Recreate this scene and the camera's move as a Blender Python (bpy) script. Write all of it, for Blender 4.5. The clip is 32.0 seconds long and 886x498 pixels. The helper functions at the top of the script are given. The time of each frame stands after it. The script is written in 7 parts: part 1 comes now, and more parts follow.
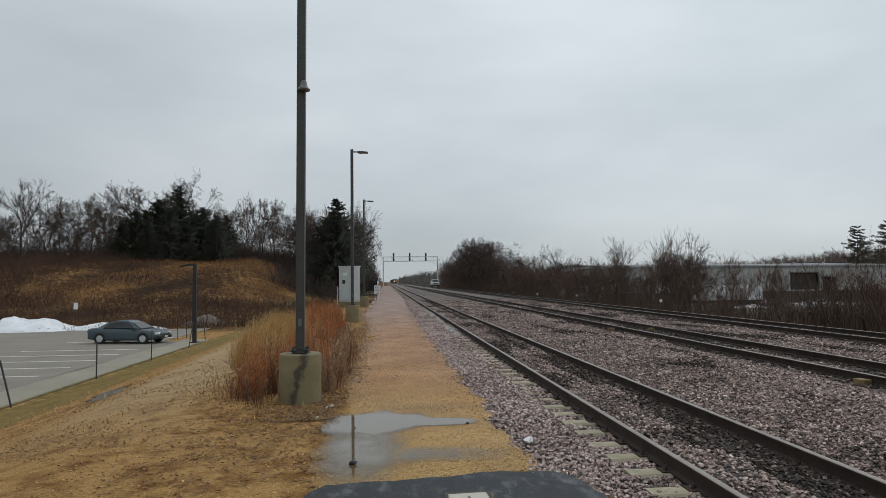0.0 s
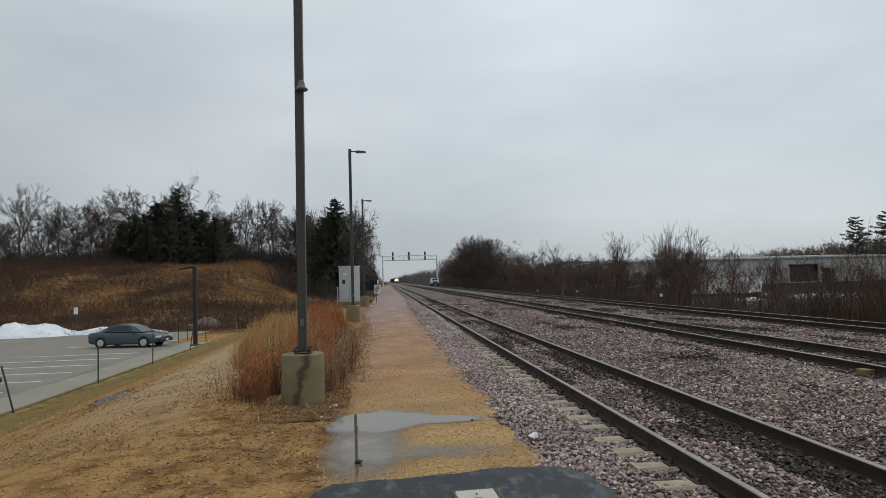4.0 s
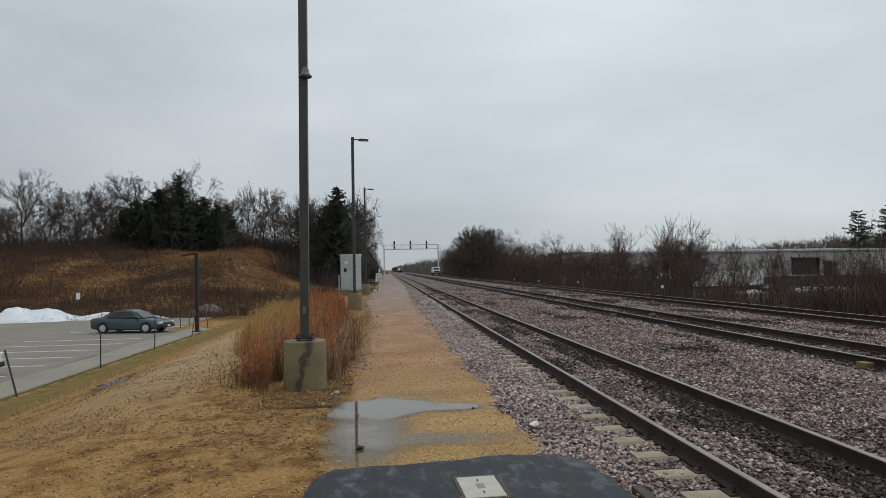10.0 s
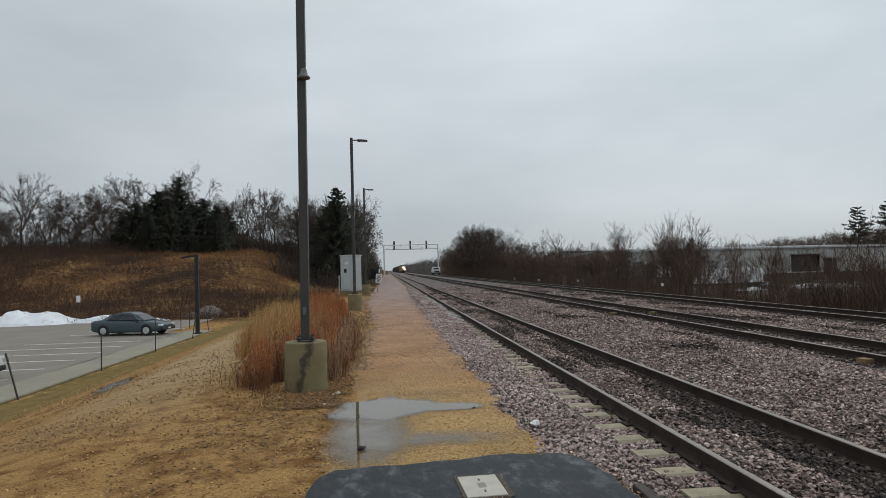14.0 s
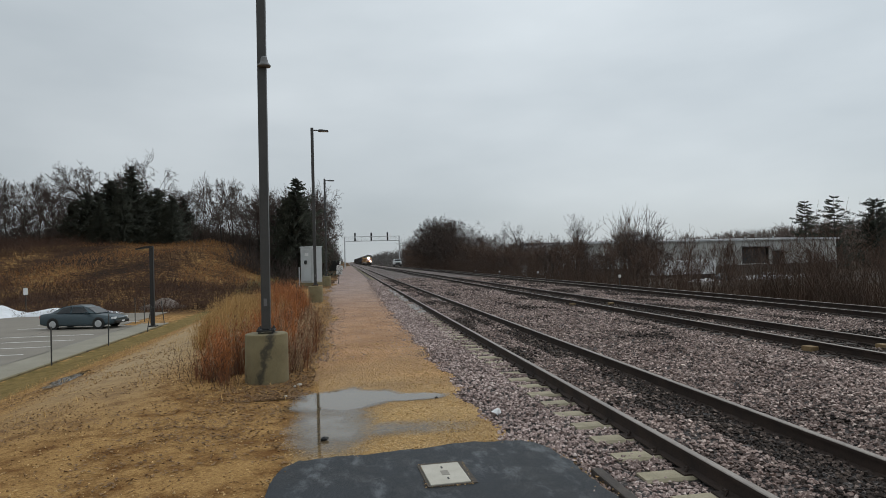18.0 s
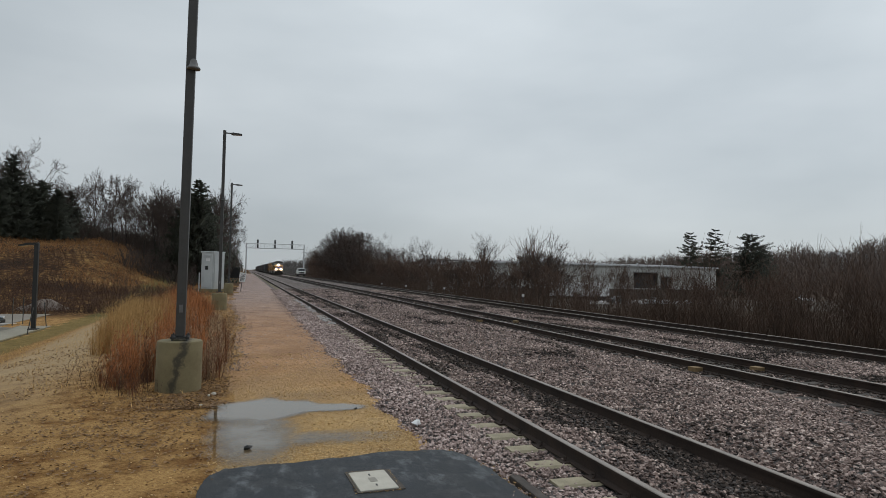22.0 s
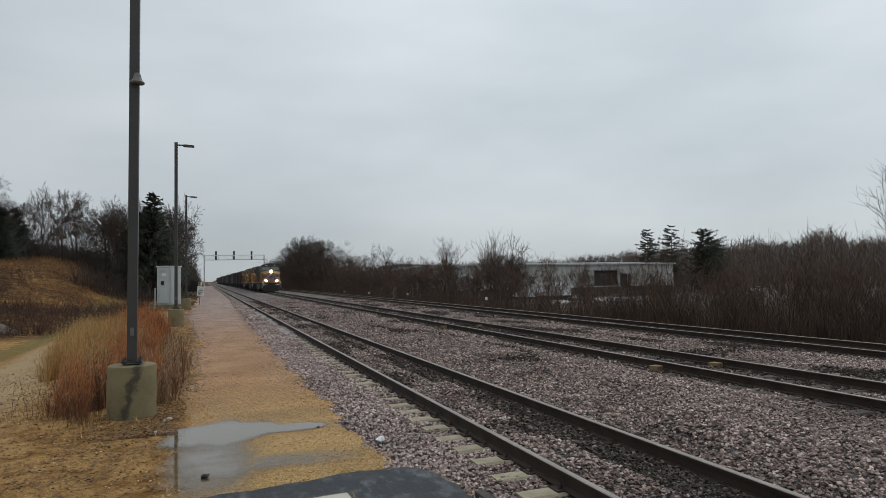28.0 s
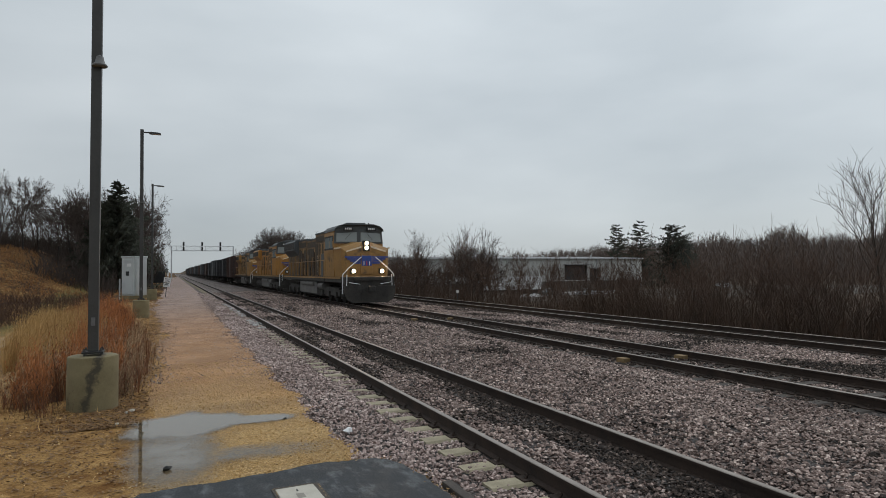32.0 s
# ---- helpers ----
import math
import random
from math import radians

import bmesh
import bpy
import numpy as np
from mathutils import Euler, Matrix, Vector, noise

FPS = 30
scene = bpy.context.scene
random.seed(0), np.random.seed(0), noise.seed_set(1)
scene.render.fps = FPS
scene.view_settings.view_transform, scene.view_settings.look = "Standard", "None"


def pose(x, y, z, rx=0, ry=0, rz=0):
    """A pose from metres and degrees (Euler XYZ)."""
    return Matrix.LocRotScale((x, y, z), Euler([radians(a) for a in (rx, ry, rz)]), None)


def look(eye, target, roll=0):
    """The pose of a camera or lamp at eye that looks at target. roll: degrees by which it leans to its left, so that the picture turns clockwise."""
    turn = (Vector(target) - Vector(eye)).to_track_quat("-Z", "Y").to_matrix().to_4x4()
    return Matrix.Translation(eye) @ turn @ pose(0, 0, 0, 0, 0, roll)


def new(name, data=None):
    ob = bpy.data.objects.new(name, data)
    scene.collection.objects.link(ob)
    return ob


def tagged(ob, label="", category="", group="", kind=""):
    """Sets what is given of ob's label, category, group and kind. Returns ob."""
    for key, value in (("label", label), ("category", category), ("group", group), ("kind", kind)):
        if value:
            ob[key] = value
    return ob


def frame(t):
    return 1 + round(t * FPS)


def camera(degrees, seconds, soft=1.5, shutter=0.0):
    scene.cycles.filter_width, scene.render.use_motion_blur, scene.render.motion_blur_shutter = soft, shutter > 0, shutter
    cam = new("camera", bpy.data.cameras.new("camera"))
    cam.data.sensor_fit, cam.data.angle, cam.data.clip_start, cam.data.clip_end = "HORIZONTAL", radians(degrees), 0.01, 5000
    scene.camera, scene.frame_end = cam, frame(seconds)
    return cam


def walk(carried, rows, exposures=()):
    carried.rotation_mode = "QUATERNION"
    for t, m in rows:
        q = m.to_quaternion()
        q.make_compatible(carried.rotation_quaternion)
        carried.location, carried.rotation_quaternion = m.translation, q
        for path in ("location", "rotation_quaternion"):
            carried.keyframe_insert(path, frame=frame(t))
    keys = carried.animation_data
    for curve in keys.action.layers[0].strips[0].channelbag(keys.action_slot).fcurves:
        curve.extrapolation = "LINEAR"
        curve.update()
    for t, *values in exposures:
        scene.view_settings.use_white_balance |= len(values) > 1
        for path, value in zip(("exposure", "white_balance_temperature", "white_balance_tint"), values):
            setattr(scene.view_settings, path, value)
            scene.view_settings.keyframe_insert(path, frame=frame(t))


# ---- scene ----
cam = camera(70.2, 32.0, soft=0.5)
# World: x to the right of the near track's centre line, y along the tracks, z above the rail tops.
ROWS = [
    (0, -3.819, -0, 1.889, -5.21, 2.918, 0.653),
    (0.5, -3.828, -0.002, 1.877, -5.127, 3.072, 0.707),
    (1, -3.825, -0.01, 1.881, -4.943, 3.192, 1.061),
    (1.5, -3.824, -0.013, 1.877, -4.954, 3.247, 1.019),
    (2, -3.826, -0.015, 1.881, -5.022, 3.229, 1.13),
    (2.5, -3.832, -0.004, 1.875, -5.004, 3.137, 1.224),
    (3, -3.837, 0.001, 1.879, -4.949, 2.933, 1.989),
    (3.5, -3.843, 0.017, 1.877, -5.084, 2.828, 1.893),
    (5.5, -3.87, 0.017, 1.874, -5.41, 2.581, 0.947),
    (6, -3.868, 0.016, 1.87, -5.315, 2.434, 0.812),
    (6.5, -3.87, 0.005, 1.872, -5.182, 2.31, 0.589),
    (7, -3.868, -0.005, 1.874, -5.026, 2.257, 0.623),
    (7.5, -3.873, -0.013, 1.87, -4.886, 2.137, 0.6),
    (8, -3.879, -0.006, 1.867, -4.843, 1.961, 0.866),
    (8.5, -3.874, 0, 1.866, -4.835, 1.898, 1.149),
    (9, -3.874, 0.004, 1.866, -4.883, 1.862, 1.238),
    (9.5, -3.873, 0.011, 1.864, -5.033, 1.806, 1.006),
    (10, -3.874, 0.006, 1.865, -5.145, 1.814, 1.062),
    (10.5, -3.869, 0.008, 1.865, -5.26, 1.775, 0.891),
    (11, -3.875, 0.008, 1.869, -5.411, 1.854, 1.398),
    (11.5, -3.878, 0.005, 1.867, -5.429, 1.898, 1.375),
    (12, -3.871, -0.005, 1.87, -5.36, 1.882, 1.306),
    (12.5, -3.872, 0.006, 1.867, -5.392, 1.873, 1.675),
    (13, -3.872, 0.012, 1.866, -5.302, 1.869, 1.656),
    (13.5, -3.869, -0.008, 1.863, -5.266, 1.819, 1.506),
    (14, -3.871, -0.009, 1.867, -5.141, 1.797, 1.549),
    (14.5, -3.868, -0.036, 1.872, -5.056, 1.769, 1.955),
    (16.5, -3.871, -0.052, 1.877, -4.758, 1.998, 1.778),
    (17, -3.881, -0.058, 1.872, -4.884, 1.961, 1.423),
    (17.5, -3.895, -0.052, 1.871, -5.108, 1.942, 1.498),
    (18, -3.898, -0.046, 1.857, -8.665, 0.959, 1.511),
    (18.5, -3.912, -0.109, 1.864, -11.843, 1.889, -0.67),
    (19, -3.941, -0.25, 1.849, -12.539, 0.988, 0.062),
    (19.5, -4.034, -0.293, 1.87, -13.861, 1.853, 0.421),
    (20, -4.168, -0.267, 1.881, -16.909, 3.239, 2.956),
    (20.5, -4.24, -0.277, 1.873, -16.698, 3.754, 1.663),
    (21, -4.245, -0.284, 1.867, -16.009, 3.137, 0.864),
    (21.5, -4.247, -0.299, 1.888, -17.699, 3.974, 0.607),
    (22, -4.265, -0.304, 1.888, -17.289, 2.177, -1.134),
    (22.5, -4.244, -0.297, 1.91, -16.927, 0.699, 0.755),
    (23, -4.232, -0.309, 1.927, -16.498, -0.236, 1.27),
    (23.5, -4.241, -0.322, 1.918, -16.852, 0.429, 0.475),
    (24, -4.224, -0.286, 1.946, -18.681, -0.068, 0.361),
    (24.5, -4.218, -0.256, 1.967, -19.231, 1.215, 0.045),
    (25, -4.219, -0.261, 1.97, -19.311, 0.854, 0.016),
    (25.5, -4.222, -0.257, 1.959, -18.507, 1.721, 0.733),
    (27.5, -4.182, -0.24, 2.004, -20.292, 2.863, 1.157),
    (28, -4.184, -0.238, 1.993, -20.616, 2.549, 1.055),
    (28.5, -4.181, -0.233, 1.985, -21.055, 2.211, 1.022),
    (29, -4.179, -0.231, 1.974, -21.742, 1.779, 1.187),
    (29.5, -4.186, -0.238, 1.971, -22.103, 1.934, 0.984),
    (30, -4.183, -0.246, 1.971, -22.393, 1.852, 0.731),
    (30.5, -4.173, -0.239, 1.971, -22.564, 1.811, 0.835),
    (31, -4.165, -0.236, 1.972, -22.681, 1.833, 0.828),
    (31.5, -4.151, -0.222, 1.97, -22.819, 1.974, 0.949),
    (32, -4.147, -0.211, 1.962, -23.188, 1.9, 0.582),
]
walk(cam, [(t, pose(x, y, z, 90 + pitch, roll, yaw)) for t, x, y, z, yaw, pitch, roll in ROWS],
     ((0.0, 0.0), (20.0, 0.0), (20.8, -0.03), (22.0, -0.1), (23.0, -0.06), (24.0, -0.02), (28.0, -0.04), (32.0, -0.08)))

# ---- world, sun, exposure ----
SKY_ELEV, SKY_ROT = radians(48), radians(60)
world = bpy.data.worlds.new("overcast_sky")
scene.world = world
world.use_nodes = True
wn, wl = world.node_tree.nodes, world.node_tree.links
wn.clear()
w_out = wn.new("ShaderNodeOutputWorld")
w_bg = wn.new("ShaderNodeBackground")
w_sky = wn.new("ShaderNodeTexSky")
w_sky.sky_type = "NISHITA"
w_sky.sun_disc = False
w_sky.sun_elevation, w_sky.sun_rotation = SKY_ELEV, SKY_ROT
w_co = wn.new("ShaderNodeTexCoord")
w_map = wn.new("ShaderNodeMapping")
w_map.inputs["Scale"].default_value = (1.6, 1.6, 4.5)
w_noise = wn.new("ShaderNodeTexNoise")
w_noise.inputs["Scale"].default_value = 1.3
w_noise.inputs["Detail"].default_value = 5
w_noise.inputs["Roughness"].default_value = 0.45
w_ramp = wn.new("ShaderNodeValToRGB")
w_ramp.color_ramp.elements[0].position, w_ramp.color_ramp.elements[1].position = 0.30, 0.72
w_ramp.color_ramp.elements[0].color = (5.5, 6.1, 6.5, 1)
w_ramp.color_ramp.elements[1].color = (7.6, 8.2, 8.55, 1)
w_sep = wn.new("ShaderNodeSeparateXYZ")
w_lift = wn.new("ShaderNodeMapRange")
for k, v in zip(("From Min", "From Max", "To Min", "To Max"), (0.0, 0.72, 0.66, 1.25)):
    w_lift.inputs[k].default_value = v
w_mul = wn.new("ShaderNodeMixRGB")
w_mul.blend_type = "MULTIPLY"
w_mul.inputs[0].default_value = 1.0
w_mix = wn.new("ShaderNodeMixRGB")
w_mix.inputs[0].default_value = 0.93
wl.new(w_co.outputs["Generated"], w_map.inputs["Vector"])
wl.new(w_map.outputs["Vector"], w_noise.inputs["Vector"])
wl.new(w_noise.outputs["Fac"], w_ramp.inputs["Fac"])
wl.new(w_co.outputs["Generated"], w_sep.inputs["Vector"])
# the cloud is thinner overhead and towards the hidden sun
w_dot = wn.new("ShaderNodeVectorMath")
w_dot.operation = "DOT_PRODUCT"
w_dot.inputs[1].default_value = (0.24, 0.08, 0.94)
wl.new(w_co.outputs["Generated"], w_dot.inputs[0])
wl.new(w_dot.outputs["Value"], w_lift.inputs["Value"])
wl.new(w_ramp.outputs["Color"], w_mul.inputs[1])
wl.new(w_lift.outputs["Result"], w_mul.inputs[2])
wl.new(w_sky.outputs["Color"], w_mix.inputs[1])
wl.new(w_mul.outputs["Color"], w_mix.inputs[2])
wl.new(w_mix.outputs["Color"], w_bg.inputs["Color"])
w_bg.inputs["Strength"].default_value = 0.1
wl.new(w_bg.outputs["Background"], w_out.inputs["Surface"])

sun = new("sun", bpy.data.lights.new("sun", "SUN"))
sun.data.energy, sun.data.angle, sun.data.color = 0.5, radians(40), (1.0, 0.97, 0.93)
sun.matrix_basis = look((math.sin(SKY_ROT) * 60, math.cos(SKY_ROT) * 60, 70), (0, 0, 0))
scene.view_settings.exposure = 0.0

# ---- materials ----
def shader(name, rough=0.8, metal=0.0, coat=0.0):
    m = bpy.data.materials.new(name)
    m.use_nodes = True
    b = m.node_tree.nodes["Principled BSDF"]
    b.inputs["Roughness"].default_value = rough
    b.inputs["Metallic"].default_value = metal
    b.inputs["Coat Weight"].default_value = coat
    return m, m.node_tree.nodes, m.node_tree.links, b


def ramp(nodes, stops):
    r = nodes.new("ShaderNodeValToRGB")
    while len(r.color_ramp.elements) < len(stops):
        r.color_ramp.elements.new(0.5)
    for e, (p, c) in zip(r.color_ramp.elements, stops):
        e.position, e.color = p, (*c, 1)
    return r


def texture(nodes, links, kind, scale, co, detail=4.0, rough=0.55):
    n = nodes.new(kind)
    n.inputs["Scale"].default_value = scale
    if kind == "ShaderNodeTexNoise":
        n.inputs["Detail"].default_value, n.inputs["Roughness"].default_value = detail, rough
    links.new(co, n.inputs["Vector"])
    return n


def surface(name, dark, light, rough=0.8, metal=0.0, big=1.5, fine=40.0, bump=0.2, depth=0.01, random_amount=0.0, coat=0.0, wear=None):
    """Two-scale variation between two colours, fine relief, and an optional worn or dirty colour in patches."""
    m, n, l, b = shader(name, rough, metal, coat)
    co = n.new("ShaderNodeTexCoord").outputs["Object"]
    a = texture(n, l, "ShaderNodeTexNoise", big, co)
    f = texture(n, l, "ShaderNodeTexNoise", fine, co, 6.0, 0.65)
    mix = n.new("ShaderNodeMath")
    mix.operation = "MULTIPLY_ADD"
    mix.inputs[1].default_value = 0.55
    l.new(a.outputs["Fac"], mix.inputs[0])
    half = n.new("ShaderNodeMath")
    half.operation = "MULTIPLY"
    half.inputs[1].default_value = 0.45
    l.new(f.outputs["Fac"], half.inputs[0])
    l.new(half.outputs[0], mix.inputs[2])
    r = ramp(n, ((0.32, dark), (0.68, light)))
    l.new(mix.outputs[0], r.inputs["Fac"])
    out = r.outputs["Color"]
    if random_amount:
        info = n.new("ShaderNodeObjectInfo")
        geo = n.new("ShaderNodeNewGeometry")
        add = n.new("ShaderNodeMath")
        l.new(info.outputs["Random"], add.inputs[0])
        l.new(geo.outputs["Random Per Island"], add.inputs[1])
        rng = n.new("ShaderNodeMapRange")
        for k, v in zip(("From Min", "From Max", "To Min", "To Max"), (0.0, 2.0, 1 - random_amount, 1 + random_amount)):
            rng.inputs[k].default_value = v
        l.new(add.outputs[0], rng.inputs["Value"])
        v = n.new("ShaderNodeMixRGB")
        v.blend_type = "MULTIPLY"
        v.inputs[0].default_value = 1.0
        l.new(out, v.inputs[1])
        l.new(rng.outputs["Result"], v.inputs[2])
        out = v.outputs["Color"]
    if wear:
        w = texture(n, l, "ShaderNodeTexNoise", wear[1], co, 7.0, 0.6)
        wr = ramp(n, ((wear[2], (0, 0, 0)), (wear[2] + 0.12, (1, 1, 1))))
        l.new(w.outputs["Fac"], wr.inputs["Fac"])
        v = n.new("ShaderNodeMixRGB")
        l.new(wr.outputs["Color"], v.inputs[0])
        l.new(out, v.inputs[1])
        v.inputs[2].default_value = (*wear[0], 1)
        out = v.outputs["Color"]
    l.new(out, b.inputs["Base Color"])
    if bump:
        bp = n.new("ShaderNodeBump")
        bp.inputs["Strength"].default_value, bp.inputs["Distance"].default_value = bump, depth
        l.new(f.outputs["Fac"], bp.inputs["Height"])
        l.new(bp.outputs["Normal"], b.inputs["Normal"])
    return m


def pebbles(name, stops, size, depth, rough=0.75, stain=None, joint=0.2):
    """Crushed stone: cells of random colour with raised faces, and an optional stain colour in patches."""
    m, n, l, b = shader(name, rough)
    co = n.new("ShaderNodeTexCoord").outputs["Object"]
    v1 = texture(n, l, "ShaderNodeTexVoronoi", 1 / size, co)
    v2 = texture(n, l, "ShaderNodeTexVoronoi", 2.3 / size, co)
    sep = n.new("ShaderNodeSeparateColor")
    l.new(v1.outputs["Color"], sep.inputs["Color"])
    r = ramp(n, stops)
    l.new(sep.outputs["Red"], r.inputs["Fac"])
    # Creases between cells are darkened in colour, as shade between the stones.
    gap = ramp(n, ((0.3, (1, 1, 1)), (0.75, (joint, joint * 0.95, joint * 0.9))))
    l.new(v1.outputs["Distance"], gap.inputs["Fac"])
    mul = n.new("ShaderNodeMixRGB")
    mul.blend_type = "MULTIPLY"
    mul.inputs[0].default_value = 1.0
    l.new(r.outputs["Color"], mul.inputs[1])
    l.new(gap.outputs["Color"], mul.inputs[2])
    out = mul.outputs["Color"]
    big = texture(n, l, "ShaderNodeTexNoise", 0.8, co)
    tone = ramp(n, ((0.3, (0.72, 0.7, 0.7)), (0.7, (1.15, 1.15, 1.15))))
    l.new(big.outputs["Fac"], tone.inputs["Fac"])
    mul2 = n.new("ShaderNodeMixRGB")
    mul2.blend_type = "MULTIPLY"
    mul2.inputs[0].default_value = 1.0
    l.new(out, mul2.inputs[1])
    l.new(tone.outputs["Color"], mul2.inputs[2])
    out = mul2.outputs["Color"]
    if stain:
        s = texture(n, l, "ShaderNodeTexNoise", stain[1], co, 6.0, 0.6)
        sr = ramp(n, ((stain[2], (0, 0, 0)), (stain[2] + 0.15, (1, 1, 1))))
        l.new(s.outputs["Fac"], sr.inputs["Fac"])
        mx = n.new("ShaderNodeMixRGB")
        l.new(sr.outputs["Color"], mx.inputs[0])
        l.new(out, mx.inputs[1])
        mx.inputs[2].default_value = (*stain[0], 1)
        out = mx.outputs["Color"]
    l.new(out, b.inputs["Base Color"])
    add = n.new("ShaderNodeMath")
    l.new(v1.outputs["Distance"], add.inputs[0])
    l.new(v2.outputs["Distance"], add.inputs[1])
    bp = n.new("ShaderNodeBump")
    bp.invert = True
    bp.inputs["Strength"].default_value, bp.inputs["Distance"].default_value = 0.9, depth
    l.new(add.outputs[0], bp.inputs["Height"])
    l.new(bp.outputs["Normal"], b.inputs["Normal"])
    return m


def plain(name, colour, rough=0.5, metal=0.0, glow=0.0):
    m, n, l, b = shader(name, rough, metal)
    b.inputs["Base Color"].default_value = (*colour, 1)
    if glow:
        b.inputs["Emission Color"].default_value = (*colour, 1)
        b.inputs["Emission Strength"].default_value = glow
    return m


def scuffed_asphalt():
    m, n, l, b = shader("fresh_asphalt", 0.6)
    b.inputs["Specular IOR Level"].default_value = 0.35
    co = n.new("ShaderNodeTexCoord").outputs["Object"]
    big = texture(n, l, "ShaderNodeTexNoise", 1.9, co, 8.0, 0.72)
    fine = texture(n, l, "ShaderNodeTexNoise", 150.0, co, 4.0, 0.7)
    stretch = n.new("ShaderNodeMapping")
    stretch.inputs["Rotation"].default_value = (0, 0, 0.35)
    stretch.inputs["Scale"].default_value = (2.6, 1.2, 1.0)
    l.new(co, stretch.inputs["Vector"])
    scuff = texture(n, l, "ShaderNodeTexNoise", 1.6, stretch.outputs["Vector"], 8.0, 0.75)
    tone = ramp(n, ((0.36, (0.004, 0.0055, 0.008)), (0.5, (0.011, 0.0145, 0.019)), (0.66, (0.034, 0.039, 0.046))))
    l.new(big.outputs["Fac"], tone.inputs["Fac"])
    grain = ramp(n, ((0.35, (0.5, 0.5, 0.5)), (0.62, (1.3, 1.3, 1.3)), (0.72, (3.2, 3.2, 3.2))))
    l.new(fine.outputs["Fac"], grain.inputs["Fac"])
    mul = n.new("ShaderNodeMixRGB")
    mul.blend_type = "MULTIPLY"
    mul.inputs[0].default_value = 1.0
    l.new(tone.outputs["Color"], mul.inputs[1])
    l.new(grain.outputs["Color"], mul.inputs[2])
    mask = ramp(n, ((0.52, (0, 0, 0)), (0.7, (0.95, 0.95, 0.95))))
    l.new(scuff.outputs["Fac"], mask.inputs["Fac"])
    mx = n.new("ShaderNodeMixRGB")
    l.new(mask.outputs["Color"], mx.inputs[0])
    l.new(mul.outputs["Color"], mx.inputs[1])
    mx.inputs[2].default_value = (0.13, 0.14, 0.15, 1)
    l.new(mx.outputs["Color"], b.inputs["Base Color"])
    wet = n.new("ShaderNodeMapRange")
    for k, v in zip(("From Min", "From Max", "To Min", "To Max"), (0.35, 0.65, 0.45, 0.75)):
        wet.inputs[k].default_value = v
    l.new(big.outputs["Fac"], wet.inputs["Value"])
    l.new(wet.outputs["Result"], b.inputs["Roughness"])
    bp = n.new("ShaderNodeBump")
    bp.inputs["Strength"].default_value, bp.inputs["Distance"].default_value = 0.6, 0.006
    l.new(fine.outputs["Fac"], bp.inputs["Height"])
    l.new(bp.outputs["Normal"], b.inputs["Normal"])
    return m


def broken_stone(name, stops, rough=0.65):
    """Crushed stone: each piece takes its own tone, with grain on its faces."""
    m, n, l, b = shader(name, rough)
    geo = n.new("ShaderNodeNewGeometry")
    r = ramp(n, stops)
    l.new(geo.outputs["Random Per Island"], r.inputs["Fac"])
    co = n.new("ShaderNodeTexCoord").outputs["Object"]
    f = texture(n, l, "ShaderNodeTexNoise", 70.0, co, 5.0, 0.7)
    grain = ramp(n, ((0.35, (0.62, 0.62, 0.62)), (0.65, (1.25, 1.25, 1.25))))
    l.new(f.outputs["Fac"], grain.inputs["Fac"])
    big = texture(n, l, "ShaderNodeTexNoise", 0.55, co, 4.0, 0.6)
    tone = ramp(n, ((0.34, (0.72, 0.67, 0.65)), (0.56, (1.16, 1.15, 1.14))))
    l.new(big.outputs["Fac"], tone.inputs["Fac"])
    out = r.outputs["Color"]
    for k in (grain, tone):
        mul = n.new("ShaderNodeMixRGB")
        mul.blend_type = "MULTIPLY"
        mul.inputs[0].default_value = 1.0
        l.new(out, mul.inputs[1])
        l.new(k.outputs["Color"], mul.inputs[2])
        out = mul.outputs["Color"]
    l.new(out, b.inputs["Base Color"])
    bp = n.new("ShaderNodeBump")
    bp.inputs["Strength"].default_value, bp.inputs["Distance"].default_value = 0.4, 0.006
    l.new(f.outputs["Fac"], bp.inputs["Height"])
    l.new(bp.outputs["Normal"], b.inputs["Normal"])
    return m


# Bed under the loose stones: its dark colour paints the shade in their gaps.
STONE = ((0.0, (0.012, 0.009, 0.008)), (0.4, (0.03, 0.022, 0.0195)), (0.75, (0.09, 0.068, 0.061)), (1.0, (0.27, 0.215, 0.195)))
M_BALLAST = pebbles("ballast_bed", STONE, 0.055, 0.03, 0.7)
M_STONE = broken_stone("ballast_stone", ((0.0, (0.034, 0.023, 0.019)), (0.2, (0.13, 0.09, 0.076)), (0.6, (0.26, 0.188, 0.162)), (0.88, (0.42, 0.32, 0.28)), (1.0, (0.66, 0.54, 0.48))))
M_SHOULDER = broken_stone("clean_shoulder_stone", ((0.0, (0.14, 0.098, 0.086)), (0.3, (0.3, 0.222, 0.198)), (0.7, (0.44, 0.34, 0.308)), (1.0, (0.62, 0.51, 0.47))))
M_PATH = pebbles("tan_gravel", ((0.0, (0.36, 0.205, 0.062)), (0.5, (0.56, 0.34, 0.11)), (1.0, (0.72, 0.5, 0.23))), 0.016, 0.008, 0.7, joint=0.55)
M_CONCRETE = surface("weathered_concrete", (0.125, 0.1, 0.05), (0.225, 0.185, 0.1), 0.85, big=3, fine=50, bump=0.3, wear=((0.06, 0.055, 0.045), 2.2, 0.6))
M_TIE = surface("concrete_tie", (0.22, 0.19, 0.125), (0.42, 0.37, 0.26), 0.85, big=4, fine=60, bump=0.3, random_amount=0.15)
M_WOODTIE = surface("creosoted_tie", (0.025, 0.02, 0.017), (0.07, 0.055, 0.045), 0.8, big=4, fine=30, bump=0.4, random_amount=0.3)
